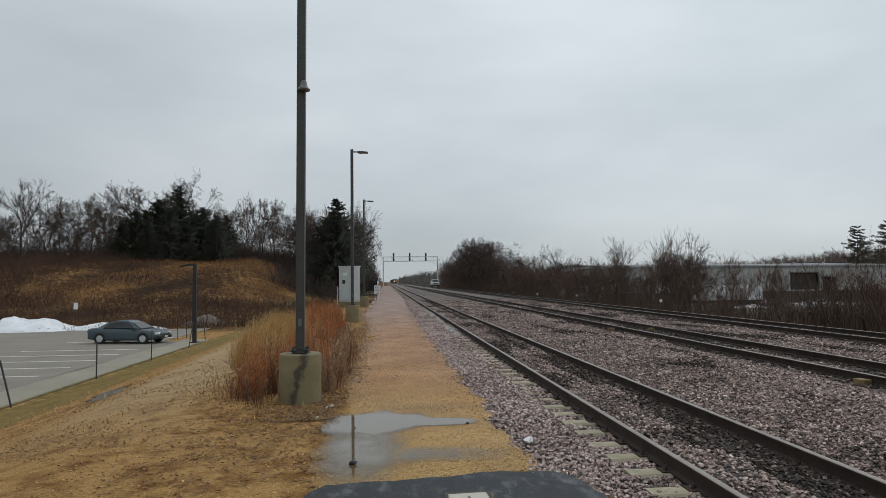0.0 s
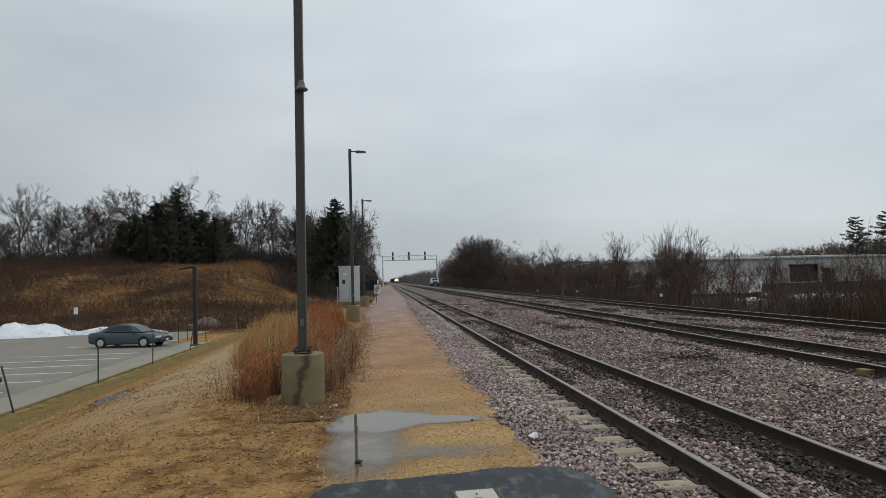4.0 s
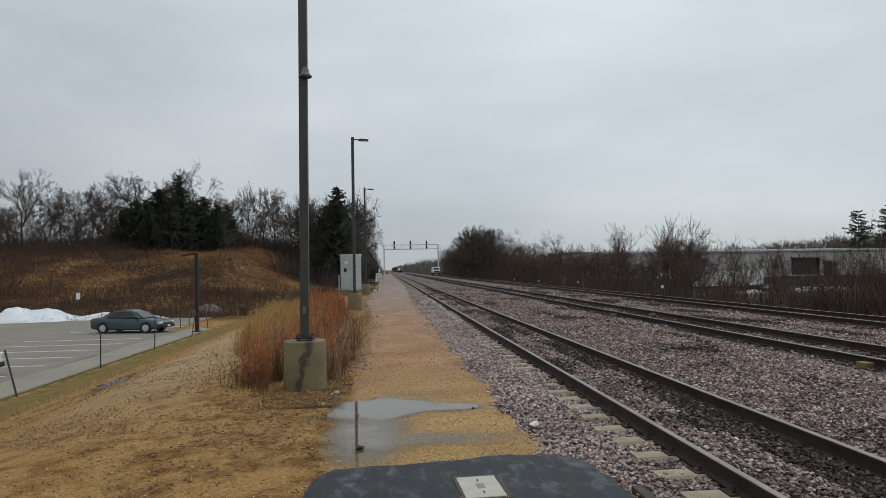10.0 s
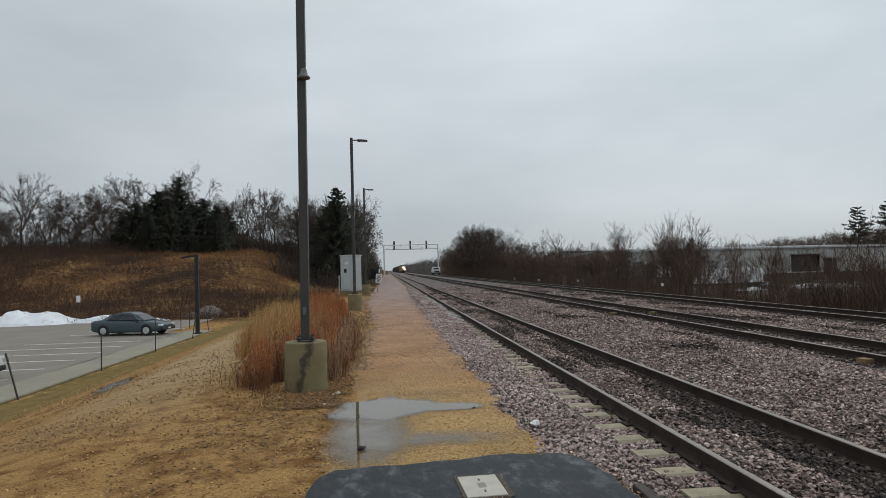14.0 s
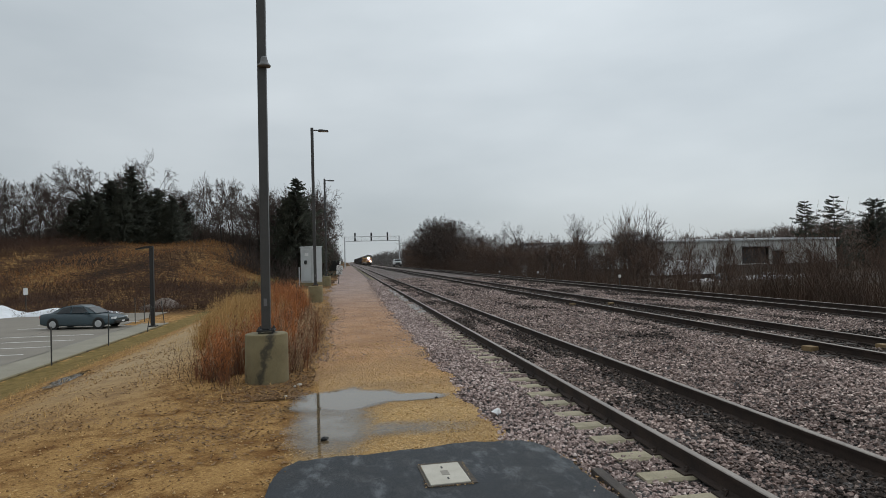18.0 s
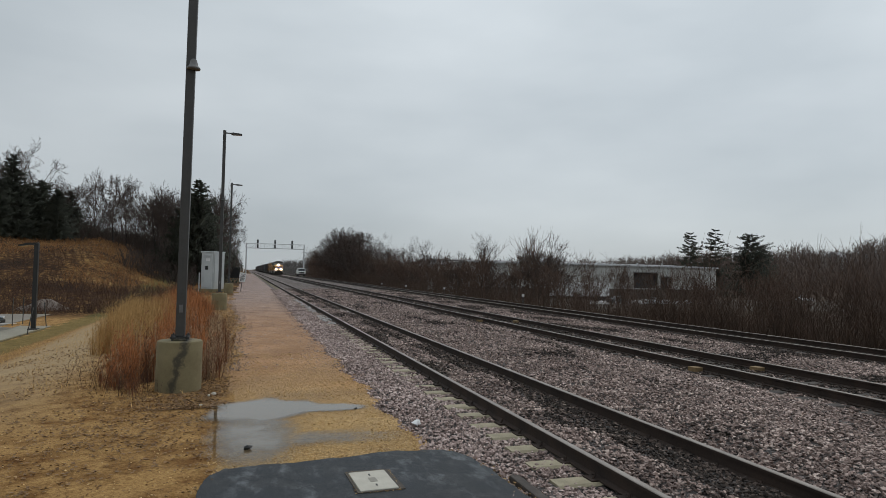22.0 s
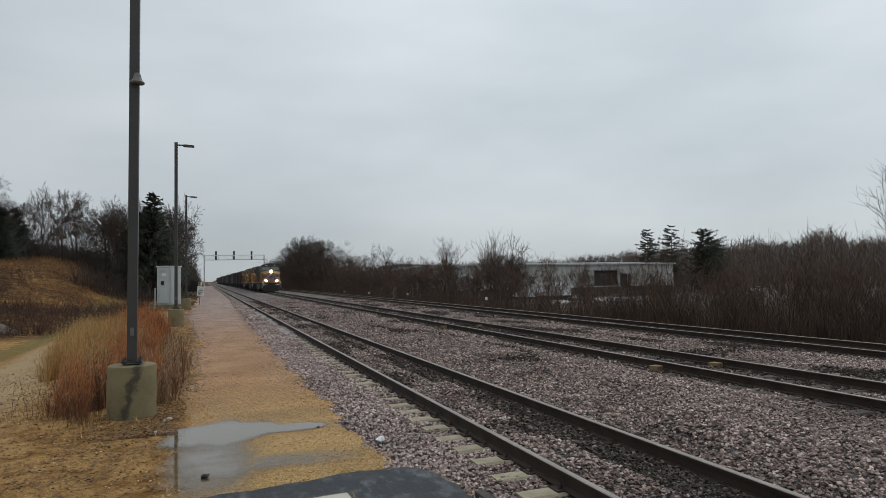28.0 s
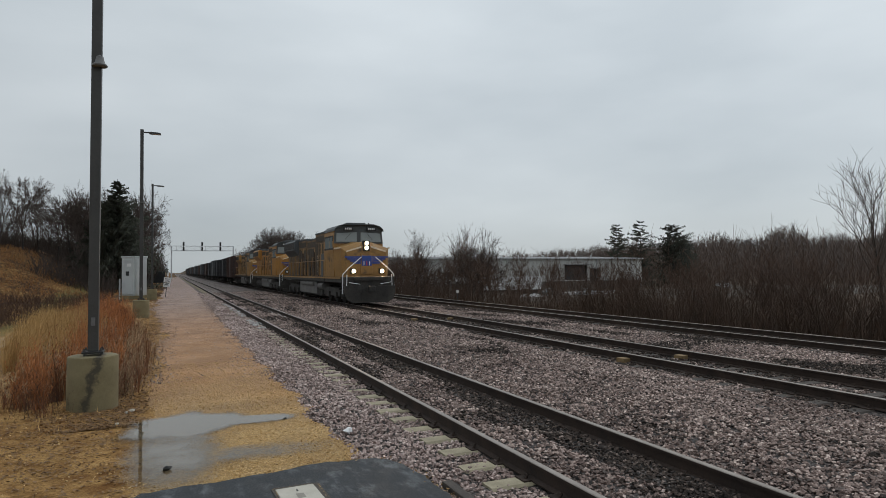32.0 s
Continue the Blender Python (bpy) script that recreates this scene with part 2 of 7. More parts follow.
M_RAIL = surface("rusty_rail", (0.012, 0.0075, 0.0055), (0.048, 0.028, 0.019), 0.9, 0.0, big=3, fine=60, bump=0.2)
M_RAILTOP = surface("worn_rail_head", (0.17, 0.145, 0.125), (0.34, 0.3, 0.265), 0.5, 0.5, big=2, fine=50, bump=0.05)
M_POST = surface("dark_bronze_paint", (0.03, 0.03, 0.029), (0.055, 0.054, 0.052), 0.5, big=2, fine=30, bump=0.05)
M_ASPHALT = scuffed_asphalt()
M_LOT = surface("pale_parking_asphalt", (0.165, 0.145, 0.117), (0.245, 0.217, 0.178), 0.85, big=0.4, fine=30, bump=0.1)
M_PAINT = surface("white_line_paint", (0.55, 0.54, 0.52), (0.78, 0.77, 0.75), 0.7, big=3, fine=30, bump=0.05)
M_SNOW = surface("old_snow", (0.62, 0.64, 0.67), (0.88, 0.9, 0.93), 0.6, big=1.2, fine=14, bump=0.6, depth=0.05, wear=((0.3, 0.27, 0.23), 1.6, 0.62))
def puddle_water():
    """Water over mud: clear and mirror-like where deep, thinning to wet gravel at the rim."""
    m, n, l, b = shader("still_water", 0.02)
    b.inputs["Base Color"].default_value = (0.12, 0.092, 0.058, 1)
    dep = n.new("ShaderNodeAttribute")
    dep.attribute_name = "depth"
    co = n.new("ShaderNodeTexCoord").outputs["Object"]
    f = texture(n, l, "ShaderNodeTexNoise", 26.0, co, 5.0, 0.7)
    g = texture(n, l, "ShaderNodeTexNoise", 4.0, co, 3.0, 0.6)
    add = n.new("ShaderNodeMath")
    add.operation = "MULTIPLY_ADD"
    add.inputs[1].default_value = 0.35
    l.new(f.outputs["Fac"], add.inputs[0])
    l.new(dep.outputs["Fac"], add.inputs[2])
    add2 = n.new("ShaderNodeMath")
    add2.operation = "MULTIPLY_ADD"
    add2.inputs[1].default_value = 0.3
    l.new(g.outputs["Fac"], add2.inputs[0])
    l.new(add.outputs[0], add2.inputs[2])
    al = n.new("ShaderNodeMapRange")
    al.interpolation_type = "SMOOTHSTEP"
    for k, v in zip(("From Min", "From Max", "To Min", "To Max"), (0.26, 0.95, 0.0, 1.0)):
        al.inputs[k].default_value = v
    l.new(add2.outputs[0], al.inputs["Value"])
    l.new(al.outputs["Result"], b.inputs["Alpha"])
    return m


M_WATER = puddle_water()
M_CABINET = surface("grey_painted_steel", (0.42, 0.44, 0.44), (0.56, 0.58, 0.58), 0.45, 0.2, big=1, fine=20, bump=0.03)
M_WHITE = surface("white_sheet", (0.62, 0.62, 0.62), (0.8, 0.8, 0.8), 0.6, big=1, fine=20, bump=0.02)
M_BLACK = surface("black_paint", (0.008, 0.008, 0.008), (0.022, 0.021, 0.02), 0.55, big=2, fine=30, bump=0.1)
M_BARK = surface("bare_bark", (0.02, 0.016, 0.014), (0.06, 0.049, 0.042), 0.9, big=2, fine=18, bump=0.4)
M_TWIG = surface("bare_twigs", (0.04, 0.028, 0.023), (0.095, 0.069, 0.057), 0.9, big=1, fine=8, bump=0)
M_NEEDLE = surface("conifer_needles", (0.022, 0.027, 0.018), (0.06, 0.062, 0.042), 0.85, big=0.6, fine=6, bump=0, random_amount=0.35)
M_REDGRASS = surface("russet_bluestem", (0.2, 0.066, 0.025), (0.52, 0.215, 0.072), 0.85, big=1.5, fine=7, bump=0, random_amount=0.4)
M_TANGRASS = surface("straw_grass", (0.36, 0.2, 0.07), (0.6, 0.39, 0.155), 0.85, big=1.5, fine=7, bump=0, random_amount=0.35)
M_DEADLEAF = surface("dead_leaves", (0.12, 0.063, 0.027), (0.3, 0.175, 0.08), 0.8, big=3, fine=9, bump=0, random_amount=0.5)
M_GALV = surface("galvanised_steel", (0.38, 0.39, 0.4), (0.55, 0.56, 0.57), 0.45, 0.6, big=1, fine=20, bump=0.03)


# ---- mesh helpers ----
class Geo:
    """A growing mesh: vertices, faces and a material slot for each face."""
    def __init__(self):
        self.v, self.f, self.s = [], [], []

    def add(self, verts, faces, slot=0):
        o = len(self.v)
        self.v.extend(verts)
        self.f.extend([tuple(i + o for i in f) for f in faces])
        self.s.extend([slot] * len(faces))
        return self

    def box(self, x0, x1, y0, y1, z0, z1, bevel=0.0, slot=0):
        if bevel <= 0:
            p = [(x, y, z) for z in (z0, z1) for y in (y0, y1) for x in (x0, x1)]
            return self.add(p, [(0, 2, 3, 1), (4, 5, 7, 6), (0, 1, 5, 4), (2, 6, 7, 3), (0, 4, 6, 2), (1, 3, 7, 5)], slot)
        bm = bmesh.new()
        bmesh.ops.create_cube(bm, size=1)
        for q in bm.verts:
            q.co = ((x0 + x1) / 2 + q.co.x * (x1 - x0), (y0 + y1) / 2 + q.co.y * (y1 - y0), (z0 + z1) / 2 + q.co.z * (z1 - z0))
        bmesh.ops.bevel(bm, geom=bm.edges[:], offset=bevel, segments=2, affect="EDGES", profile=0.6)
        bm.verts.index_update()
        self.add([tuple(q.co) for q in bm.verts], [tuple(q.index for q in f.verts) for f in bm.faces], slot)
        bm.free()
        return self

    def tube(self, p0, p1, r0, r1=None, n=8, caps=True, slot=0):
        r1 = r0 if r1 is None else r1
        p0, p1 = Vector(p0), Vector(p1)
        d = (p1 - p0)
        if d.length < 1e-6:
            return self
        d.normalize()
        a = d.orthogonal().normalized()
        b = d.cross(a)
        ring = [(math.cos(2 * math.pi * k / n), math.sin(2 * math.pi * k / n)) for k in range(n)]
        pts = [tuple(p + (a * c + b * s) * r) for p, r in ((p0, r0), (p1, r1)) for c, s in ring]
        faces = [(k, (k + 1) % n, n + (k + 1) % n, n + k) for k in range(n)]
        if caps:
            faces += [tuple(range(n))[::-1], tuple(range(n, 2 * n))]
        return self.add(pts, faces, slot)

    def limb(self, pts, radii, n=6, slot=0):
        """One unbroken tapering tube through several points."""
        rings = []
        for k, p in enumerate(pts):
            d = (pts[min(k + 1, len(pts) - 1)] - pts[max(k - 1, 0)]).normalized()
            a = (Vector((1, 0, 0)) - d * d.x).normalized() if abs(d.x) < 0.9 else (Vector((0, 1, 0)) - d * d.y).normalized()
            b = d.cross(a)
            rings += [tuple(p + (a * math.cos(2 * math.pi * j / n) + b * math.sin(2 * math.pi * j / n)) * radii[k]) for j in range(n)]
        faces = [(k * n + j, k * n + (j + 1) % n, (k + 1) * n + (j + 1) % n, (k + 1) * n + j) for k in range(len(pts) - 1) for j in range(n)]
        return self.add(rings, faces, slot)

    def pipe(self, pts, r, n=6, slot=0):
        for a, b in zip(pts, pts[1:]):
            self.tube(a, b, r, r, n, True, slot)
        return self

    def prism(self, outline, axis, a, b, slot=0):
        """An outline of (u, w) pairs pushed along an axis from a to b."""
        def at(u, w, c):
            return (c, u, w) if axis == "x" else (u, c, w) if axis == "y" else (u, w, c)
        k = len(outline)
        pts = [at(u, w, c) for c in (a, b) for u, w in outline]
        faces = [(i, (i + 1) % k, k + (i + 1) % k, k + i) for i in range(k)]
        faces += [tuple(range(k))[::-1], tuple(range(k, 2 * k))]
        return self.add(pts, faces, slot)

    def lathe(self, profile, centre=(0, 0), n=20, slot=0, squash=1.0):
        cx, cy = centre
        pts = [(cx + r * math.cos(2 * math.pi * k / n), cy + squash * r * math.sin(2 * math.pi * k / n), z) for r, z in profile for k in range(n)]
        faces = []
        for j in range(len(profile) - 1):
            faces += [(j * n + k, j * n + (k + 1) % n, (j + 1) * n + (k + 1) % n, (j + 1) * n + k) for k in range(n)]
        faces += [tuple(range(n))[::-1], tuple(range((len(profile) - 1) * n, len(profile) * n))]
        return self.add(pts, faces, slot)

    def mesh(self, name, mats, smooth=False):
        me = bpy.data.meshes.new(name)
        me.from_pydata(self.v, [], self.f)
        for m in mats if isinstance(mats, (list, tuple)) else [mats]:
            me.materials.append(m)
        if any(self.s):
            me.polygons.foreach_set("material_index", self.s)
        bm = bmesh.new()
        bm.from_mesh(me)
        if len(bm.faces) < 4000:
            bmesh.ops.recalc_face_normals(bm, faces=bm.faces[:])
        bm.to_mesh(me)
        bm.free()
        if smooth:
            me.shade_smooth()
            me.set_sharp_from_angle(angle=radians(40))
        return me


def part(name, geo, mats, parent, label="", smooth=False):
    ob = new(name, geo if isinstance(geo, bpy.types.Mesh) else geo.mesh(name, mats, smooth))
    ob.parent = parent
    if label:
        tagged(ob, label)
    return ob


def thing(name, label, category, x=0, y=0, z=0, rz=0, group="", kind=""):
    ob = new(name)
    ob.empty_display_size = 0.3
    ob.matrix_basis = pose(x, y, z, 0, 0, rz)
    return tagged(ob, label, category, group, kind)


def solid(name, geo, mats, label, category, group="", kind="", smooth=False, at=None):
    ob = new(name, geo.mesh(name, mats, smooth))
    if at:
        ob.matrix_basis = at
    return tagged(ob, label, category, group, kind)


def smooth01(t):
    t = max(0.0, min(1.0, t))
    return t * t * (3 - 2 * t)


# ---- ground ----
LOT_Z, LOT_X, LOT_END = -1.75, -15.34, 53.4
TRACKS = (0.0, 6.23, 11.93)


def ground_z(x, y):
    """Height of the ground sheet."""
    n1 = noise.noise(Vector((x * 0.11, y * 0.11, 0.3)))
    n2 = noise.noise(Vector((x * 0.45, y * 0.45, 4.7)))
    z = -0.17
    if x < -7.0:
        bank = smooth01((-7.0 - x) / 8.1)
        z += bank * (LOT_Z - 0.03 + 0.17) * (1.0 if y < 53.5 else 1 - 0.3 * smooth01((y - 53.5) / 12))
        out = smooth01((-8.5 - x) / 16.0)
        rise = smooth01((y - (LOT_END + 2)) / 48.0)
        z += out * rise * (6.9 + 0.6 * n1)
        if y > LOT_END:
            z += 0.25 * n2 * out
    elif x > 14.2:
        z += -2.9 * smooth01((x - 14.2) / 11.0)
        far = math.hypot(x, y)
        z += 10.0 * smooth01((far - 190) / 150.0) * smooth01((x - 60 - 0.12 * abs(y)) / 120.0)
    if y > 1250:
        z += 20 * smooth01((y - 1250) / 700) * smooth01((x - 10) / 60)
    if -7.2 < x < -4.6 and y > 5:
        z += 0.05 * max(0, n2)
    if -2.0 < x < 14.2:
        z -= 0.35
    return z


def steps(lists):
    out = []
    for a, b, s in lists:
        k = max(1, round((b - a) / s))
        out += [a + (b - a) * i / k for i in range(k)]
    return out + [lists[-1][1]]


def ground_sheet():
    xs = steps(((-2400, -400, 200), (-400, -120, 20), (-120, -40, 4), (-40, -16, 1.5), (-16, -2, 0.5), (-2, 16, 2), (16, 60, 2), (60, 200, 10), (200, 600, 25), (600, 2400, 200)))
    ys = steps(((-600, -60, 60), (-60, -4, 4), (-4, 30, 0.7), (30, 130, 2), (130, 300, 8), (300, 800, 25), (800, 3000, 200)))
    v = [(x, y, ground_z(x, y)) for y in ys for x in xs]
    w = len(xs)
    f = [(j * w + i, j * w + i + 1, (j + 1) * w + i + 1, (j + 1) * w + i) for j in range(len(ys) - 1) for i in range(w - 1)]
    me = bpy.data.meshes.new("ground")
    me.from_pydata(v, [], f)
    me.shade_smooth()
    me.materials.append(ground_material())
    tagged(new("ground", me), "damp tan soil with dead grass, leaf litter and moss", "ground", kind="structure")


def ground_material():
    m, n, l, b = shader("dead_grass_soil", 0.95)
    b.inputs["Specular IOR Level"].default_value = 0.1
    co = n.new("ShaderNodeTexCoord").outputs["Object"]
    big = texture(n, l, "ShaderNodeTexNoise", 0.35, co, 5.0, 0.6)
    mid = texture(n, l, "ShaderNodeTexNoise", 2.6, co, 6.0, 0.6)
    fine = texture(n, l, "ShaderNodeTexNoise", 38.0, co, 6.0, 0.7)
    soil = ramp(n, ((0.25, (0.1, 0.048, 0.018)), (0.45, (0.275, 0.157, 0.062)), (0.62, (0.4, 0.243, 0.097)), (0.8, (0.5, 0.33, 0.155))))
    l.new(fine.outputs["Fac"], soil.inputs["Fac"])
    litter = ramp(n, ((0.44, (1.15, 1.15, 1.1)), (0.66, (0.52, 0.42, 0.34))))
    l.new(mid.outputs["Fac"], litter.inputs["Fac"])
    near = n.new("ShaderNodeMixRGB")
    near.blend_type = "MULTIPLY"
    near.inputs[0].default_value = 1.0
    l.new(soil.outputs["Color"], near.inputs[1])
    l.new(litter.outputs["Color"], near.inputs[2])
    # the rough field on the rise beyond the car park, and the brown brush floor across the tracks
    field = ramp(n, ((0.42, (0.022, 0.013, 0.008)), (0.48, (0.06, 0.029, 0.012)), (0.53, (0.14, 0.073, 0.026)), (0.6, (0.3, 0.185, 0.072))))
    mixf = n.new("ShaderNodeMath")
    mixf.operation = "MULTIPLY_ADD"
    mixf.inputs[1].default_value = 0.45
    half = n.new("ShaderNodeMath")
    half.operation = "MULTIPLY"
    half.inputs[1].default_value = 0.55
    hill_noise = texture(n, l, "ShaderNodeTexNoise", 0.12, co, 10.0, 0.72)
    l.new(hill_noise.outputs["Fac"], half.inputs[0])
    l.new(mid.outputs["Fac"], mixf.inputs[0])
    l.new(half.outputs[0], mixf.inputs[2])
    l.new(mixf.outputs[0], field.inputs["Fac"])
    geo = n.new("ShaderNodeNewGeometry")
    sep = n.new("ShaderNodeSeparateXYZ")
    l.new(geo.outputs["Position"], sep.inputs["Vector"])
    far = n.new("ShaderNodeMapRange")
    for k, v in zip(("From Min", "From Max"), (48.5, 52.5)):
        far.inputs[k].default_value = v
    l.new(sep.outputs["Y"], far.inputs["Value"])
    mx = n.new("ShaderNodeMixRGB")
    l.new(far.outputs["Result"], mx.inputs[0])
    l.new(near.outputs["Color"], mx.inputs[1])
    l.new(field.outputs["Color"], mx.inputs[2])
    right = n.new("ShaderNodeMapRange")
    for k, v in zip(("From Min", "From Max"), (13.0, 17.0)):
        right.inputs[k].default_value = v
    l.new(sep.outputs["X"], right.inputs["Value"])
    brush = ramp(n, ((0.35, (0.05, 0.036, 0.026)), (0.7, (0.16, 0.115, 0.08))))
    l.new(mid.outputs["Fac"], brush.inputs["Fac"])
    mx2 = n.new("ShaderNodeMixRGB")
    l.new(right.outputs["Result"], mx2.inputs[0])
    l.new(mx.outputs["Color"], mx2.inputs[1])
    l.new(brush.outputs["Color"], mx2.inputs[2])
    # a mossy strip of old lawn along the edge of the car park
    moss = n.new("ShaderNodeMath")
    moss.operation = "COMPARE"
    moss.inputs[1].default_value, moss.inputs[2].default_value = -14.1, 1.2
    wob = n.new("ShaderNodeMath")
    wob.operation = "MULTIPLY_ADD"
    wob.inputs[1].default_value = 3.0
    l.new(mid.outputs["Fac"], wob.inputs[0])
    shift = n.new("ShaderNodeMath")
    shift.operation = "ADD"
    shift.inputs[1].default_value = -1.5
    l.new(sep.outputs["X"], shift.inputs[0])
    l.new(shift.outputs[0], wob.inputs[2])
    l.new(wob.outputs[0], moss.inputs[0])
    part_moss = n.new("ShaderNodeMath")
    part_moss.operation = "MULTIPLY"
    part_moss.inputs[1].default_value = 0.6
    l.new(moss.outputs[0], part_moss.inputs[0])
    # a pale trodden trail that runs down the bank
    tr = n.new("ShaderNodeMath")
    tr.operation = "MULTIPLY_ADD"
    tr.inputs[1].default_value = 0.10
    l.new(sep.outputs["Y"], tr.inputs[0])
    tr0 = n.new("ShaderNodeMath")
    tr0.operation = "ADD"
    tr0.inputs[1].default_value = 6.4
    l.new(sep.outputs["X"], tr0.inputs[0])
    l.new(tr0.outputs[0], tr.inputs[2])
    tr1 = n.new("ShaderNodeMath")
    tr1.operation = "MULTIPLY_ADD"
    tr1.inputs[1].default_value = 1.6
    l.new(mid.outputs["Fac"], tr1.inputs[0])
    l.new(tr.outputs[0], tr1.inputs[2])
    tr2 = n.new("ShaderNodeMath")
    tr2.operation = "ABSOLUTE"
    l.new(tr1.outputs[0], tr2.inputs[0])
    trail = n.new("ShaderNodeMapRange")
    for k, v in zip(("From Min", "From Max", "To Min", "To Max"), (0.8, 1.8, 0.75, 0.0)):
        trail.inputs[k].default_value = v
    l.new(tr2.outputs[0], trail.inputs["Value"])
    tfar = n.new("ShaderNodeMapRange")
    tfar.inputs["From Min"].default_value, tfar.inputs["From Max"].default_value = 8.0, 15.0
    l.new(sep.outputs["Y"], tfar.inputs["Value"])
    tend = n.new("ShaderNodeMapRange")
    for k, v in zip(("From Min", "From Max", "To Min", "To Max"), (38.0, 48.0, 1.0, 0.0)):
        tend.inputs[k].default_value = v
    l.new(sep.outputs["Y"], tend.inputs["Value"])
    tspan = n.new("ShaderNodeMath")
    tspan.operation = "MULTIPLY"
    l.new(tfar.outputs["Result"], tspan.inputs[0])
    l.new(tend.outputs["Result"], tspan.inputs[1])
    tmul = n.new("ShaderNodeMath")
    tmul.operation = "MULTIPLY"
    l.new(tspan.outputs[0], tmul.inputs[0])
    l.new(trail.outputs["Result"], tmul.inputs[1])
    mxt = n.new("ShaderNodeMixRGB")
    l.new(tmul.outputs[0], mxt.inputs[0])
    l.new(mx2.outputs["Color"], mxt.inputs[1])
    mxt.inputs[2].default_value = (0.4, 0.3, 0.18, 1)
    mx2 = mxt
    mx3 = n.new("ShaderNodeMixRGB")
    l.new(part_moss.outputs[0], mx3.inputs[0])
    l.new(mx2.outputs["Color"], mx3.inputs[1])
    mx3.inputs[2].default_value = (0.11, 0.105, 0.035, 1)
    l.new(mx3.outputs["Color"], b.inputs["Base Color"])
    bp = n.new("ShaderNodeBump")
    bp.inputs["Strength"].default_value, bp.inputs["Distance"].default_value = 0.7, 0.03
    l.new(fine.outputs["Fac"], bp.inputs["Height"])
    l.new(bp.outputs["Normal"], b.inputs["Normal"])
    return m


ground_sheet()


def strip_sheet(name, ys, section, mats, label, category, jitter=0.0, kind="structure"):
    """A sheet along y; section(y) gives its (x, z) points."""
    rows = [section(y) for y in ys]
    w = len(rows[0])
    v = [(x, y, z + jitter * noise.noise(Vector((x * 1.7, y * 1.7, 2.0)))) for y, r in zip(ys, rows) for x, z in r]
    f = [(j * w + i, j * w + i + 1, (j + 1) * w + i + 1, (j + 1) * w + i) for j in range(len(ys) - 1) for i in range(w - 1)]
    me = bpy.data.meshes.new(name)
    me.from_pydata(v, [], f)
    me.shade_smooth()
    me.materials.append(mats)
    return tagged(new(name, me), label, category, kind=kind)


# ballast bed under the three tracks
BED = ((-2.75, -0.21), (-2.3, -0.165), (-1.8, -0.16), (-1.25, -0.2), (-0.86, -0.2), (-0.6, -0.162), (0, -0.145), (0.6, -0.158), (0.9, -0.165), (1.3, -0.14), (1.8, -0.12), (2.6, -0.06), (3.6, -0.08), (4.6, -0.14),
       (5.0, -0.2), (5.5, -0.2), (6.23, -0.185), (6.95, -0.2), (7.5, -0.19), (8.2, -0.14), (9.2, -0.13), (10.2, -0.16), (10.7, -0.2), (13.2, -0.2), (13.7, -0.25), (14.6, -0.6), (16.0, -1.3))


def bed_z(x):
    for (a, za), (b, zb) in zip(BED, BED[1:]):
        if a <= x <= b:
            return za + (zb - za) * (x - a) / (b - a)
    return -0.3


def path_right(y):
    """The ragged line where the gravel path meets the ballast."""
    return -2.27 + 0.5 * smooth01((y - 14) / 70) + 0.07 * math.sin(y * 1.9) + 0.05 * math.sin(y * 5.3 + 1)


FARSTONE = ((0.0, (0.05, 0.037, 0.032)), (0.4, (0.15, 0.112, 0.098)), (0.75, (0.29, 0.225, 0.2)), (1.0, (0.46, 0.38, 0.34)))
M_BALLAST_FAR = pebbles("packed_ballast", FARSTONE, 0.07, 0.03, 0.8)


def bed_section(y):
    return tuple((x + (0.45 * smooth01((y - 14) / 70) if i == 0 else 0), z) for i, (x, z) in enumerate(BED))


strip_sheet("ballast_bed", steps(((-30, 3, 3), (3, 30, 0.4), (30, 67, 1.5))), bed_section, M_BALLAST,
            "ballast bed coloured dark for the shade between the loose stones", "ballast", 0.03)
strip_sheet("ballast_bed", steps(((67, 80, 1.5), (80, 300, 10), (300, 1200, 50))), bed_section, M_BALLAST_FAR,
            "grey crushed stone ballast under three railway tracks", "ballast", 0.03)


# ---- tracks ----
RAIL_HEAD = ((-0.036, -0.0075), (-0.029, 0.0), (0.029, 0.0), (0.036, -0.0075))
RAIL_WEB = ((-0.075, -0.172), (-0.075, -0.16), (-0.012, -0.145), (-0.009, -0.045), (-0.036, -0.036), (-0.037, -0.0078), (0.037, -0.0078), (0.036, -0.036), (0.009, -0.045), (0.012, -0.145), (0.075, -0.16), (0.075, -0.172))
TIE_STEP = 0.605


def chamfer_block(w, l, h, c):
    """A tie: a low block with sloping top edges."""
    g = Geo()
    g.prism(((-w / 2, 0), (w / 2, 0), (w / 2, h - c), (w / 2 - c, h), (-w / 2 + c, h), (-w / 2, h - c)), "x", -l / 2, l / 2)
    return g


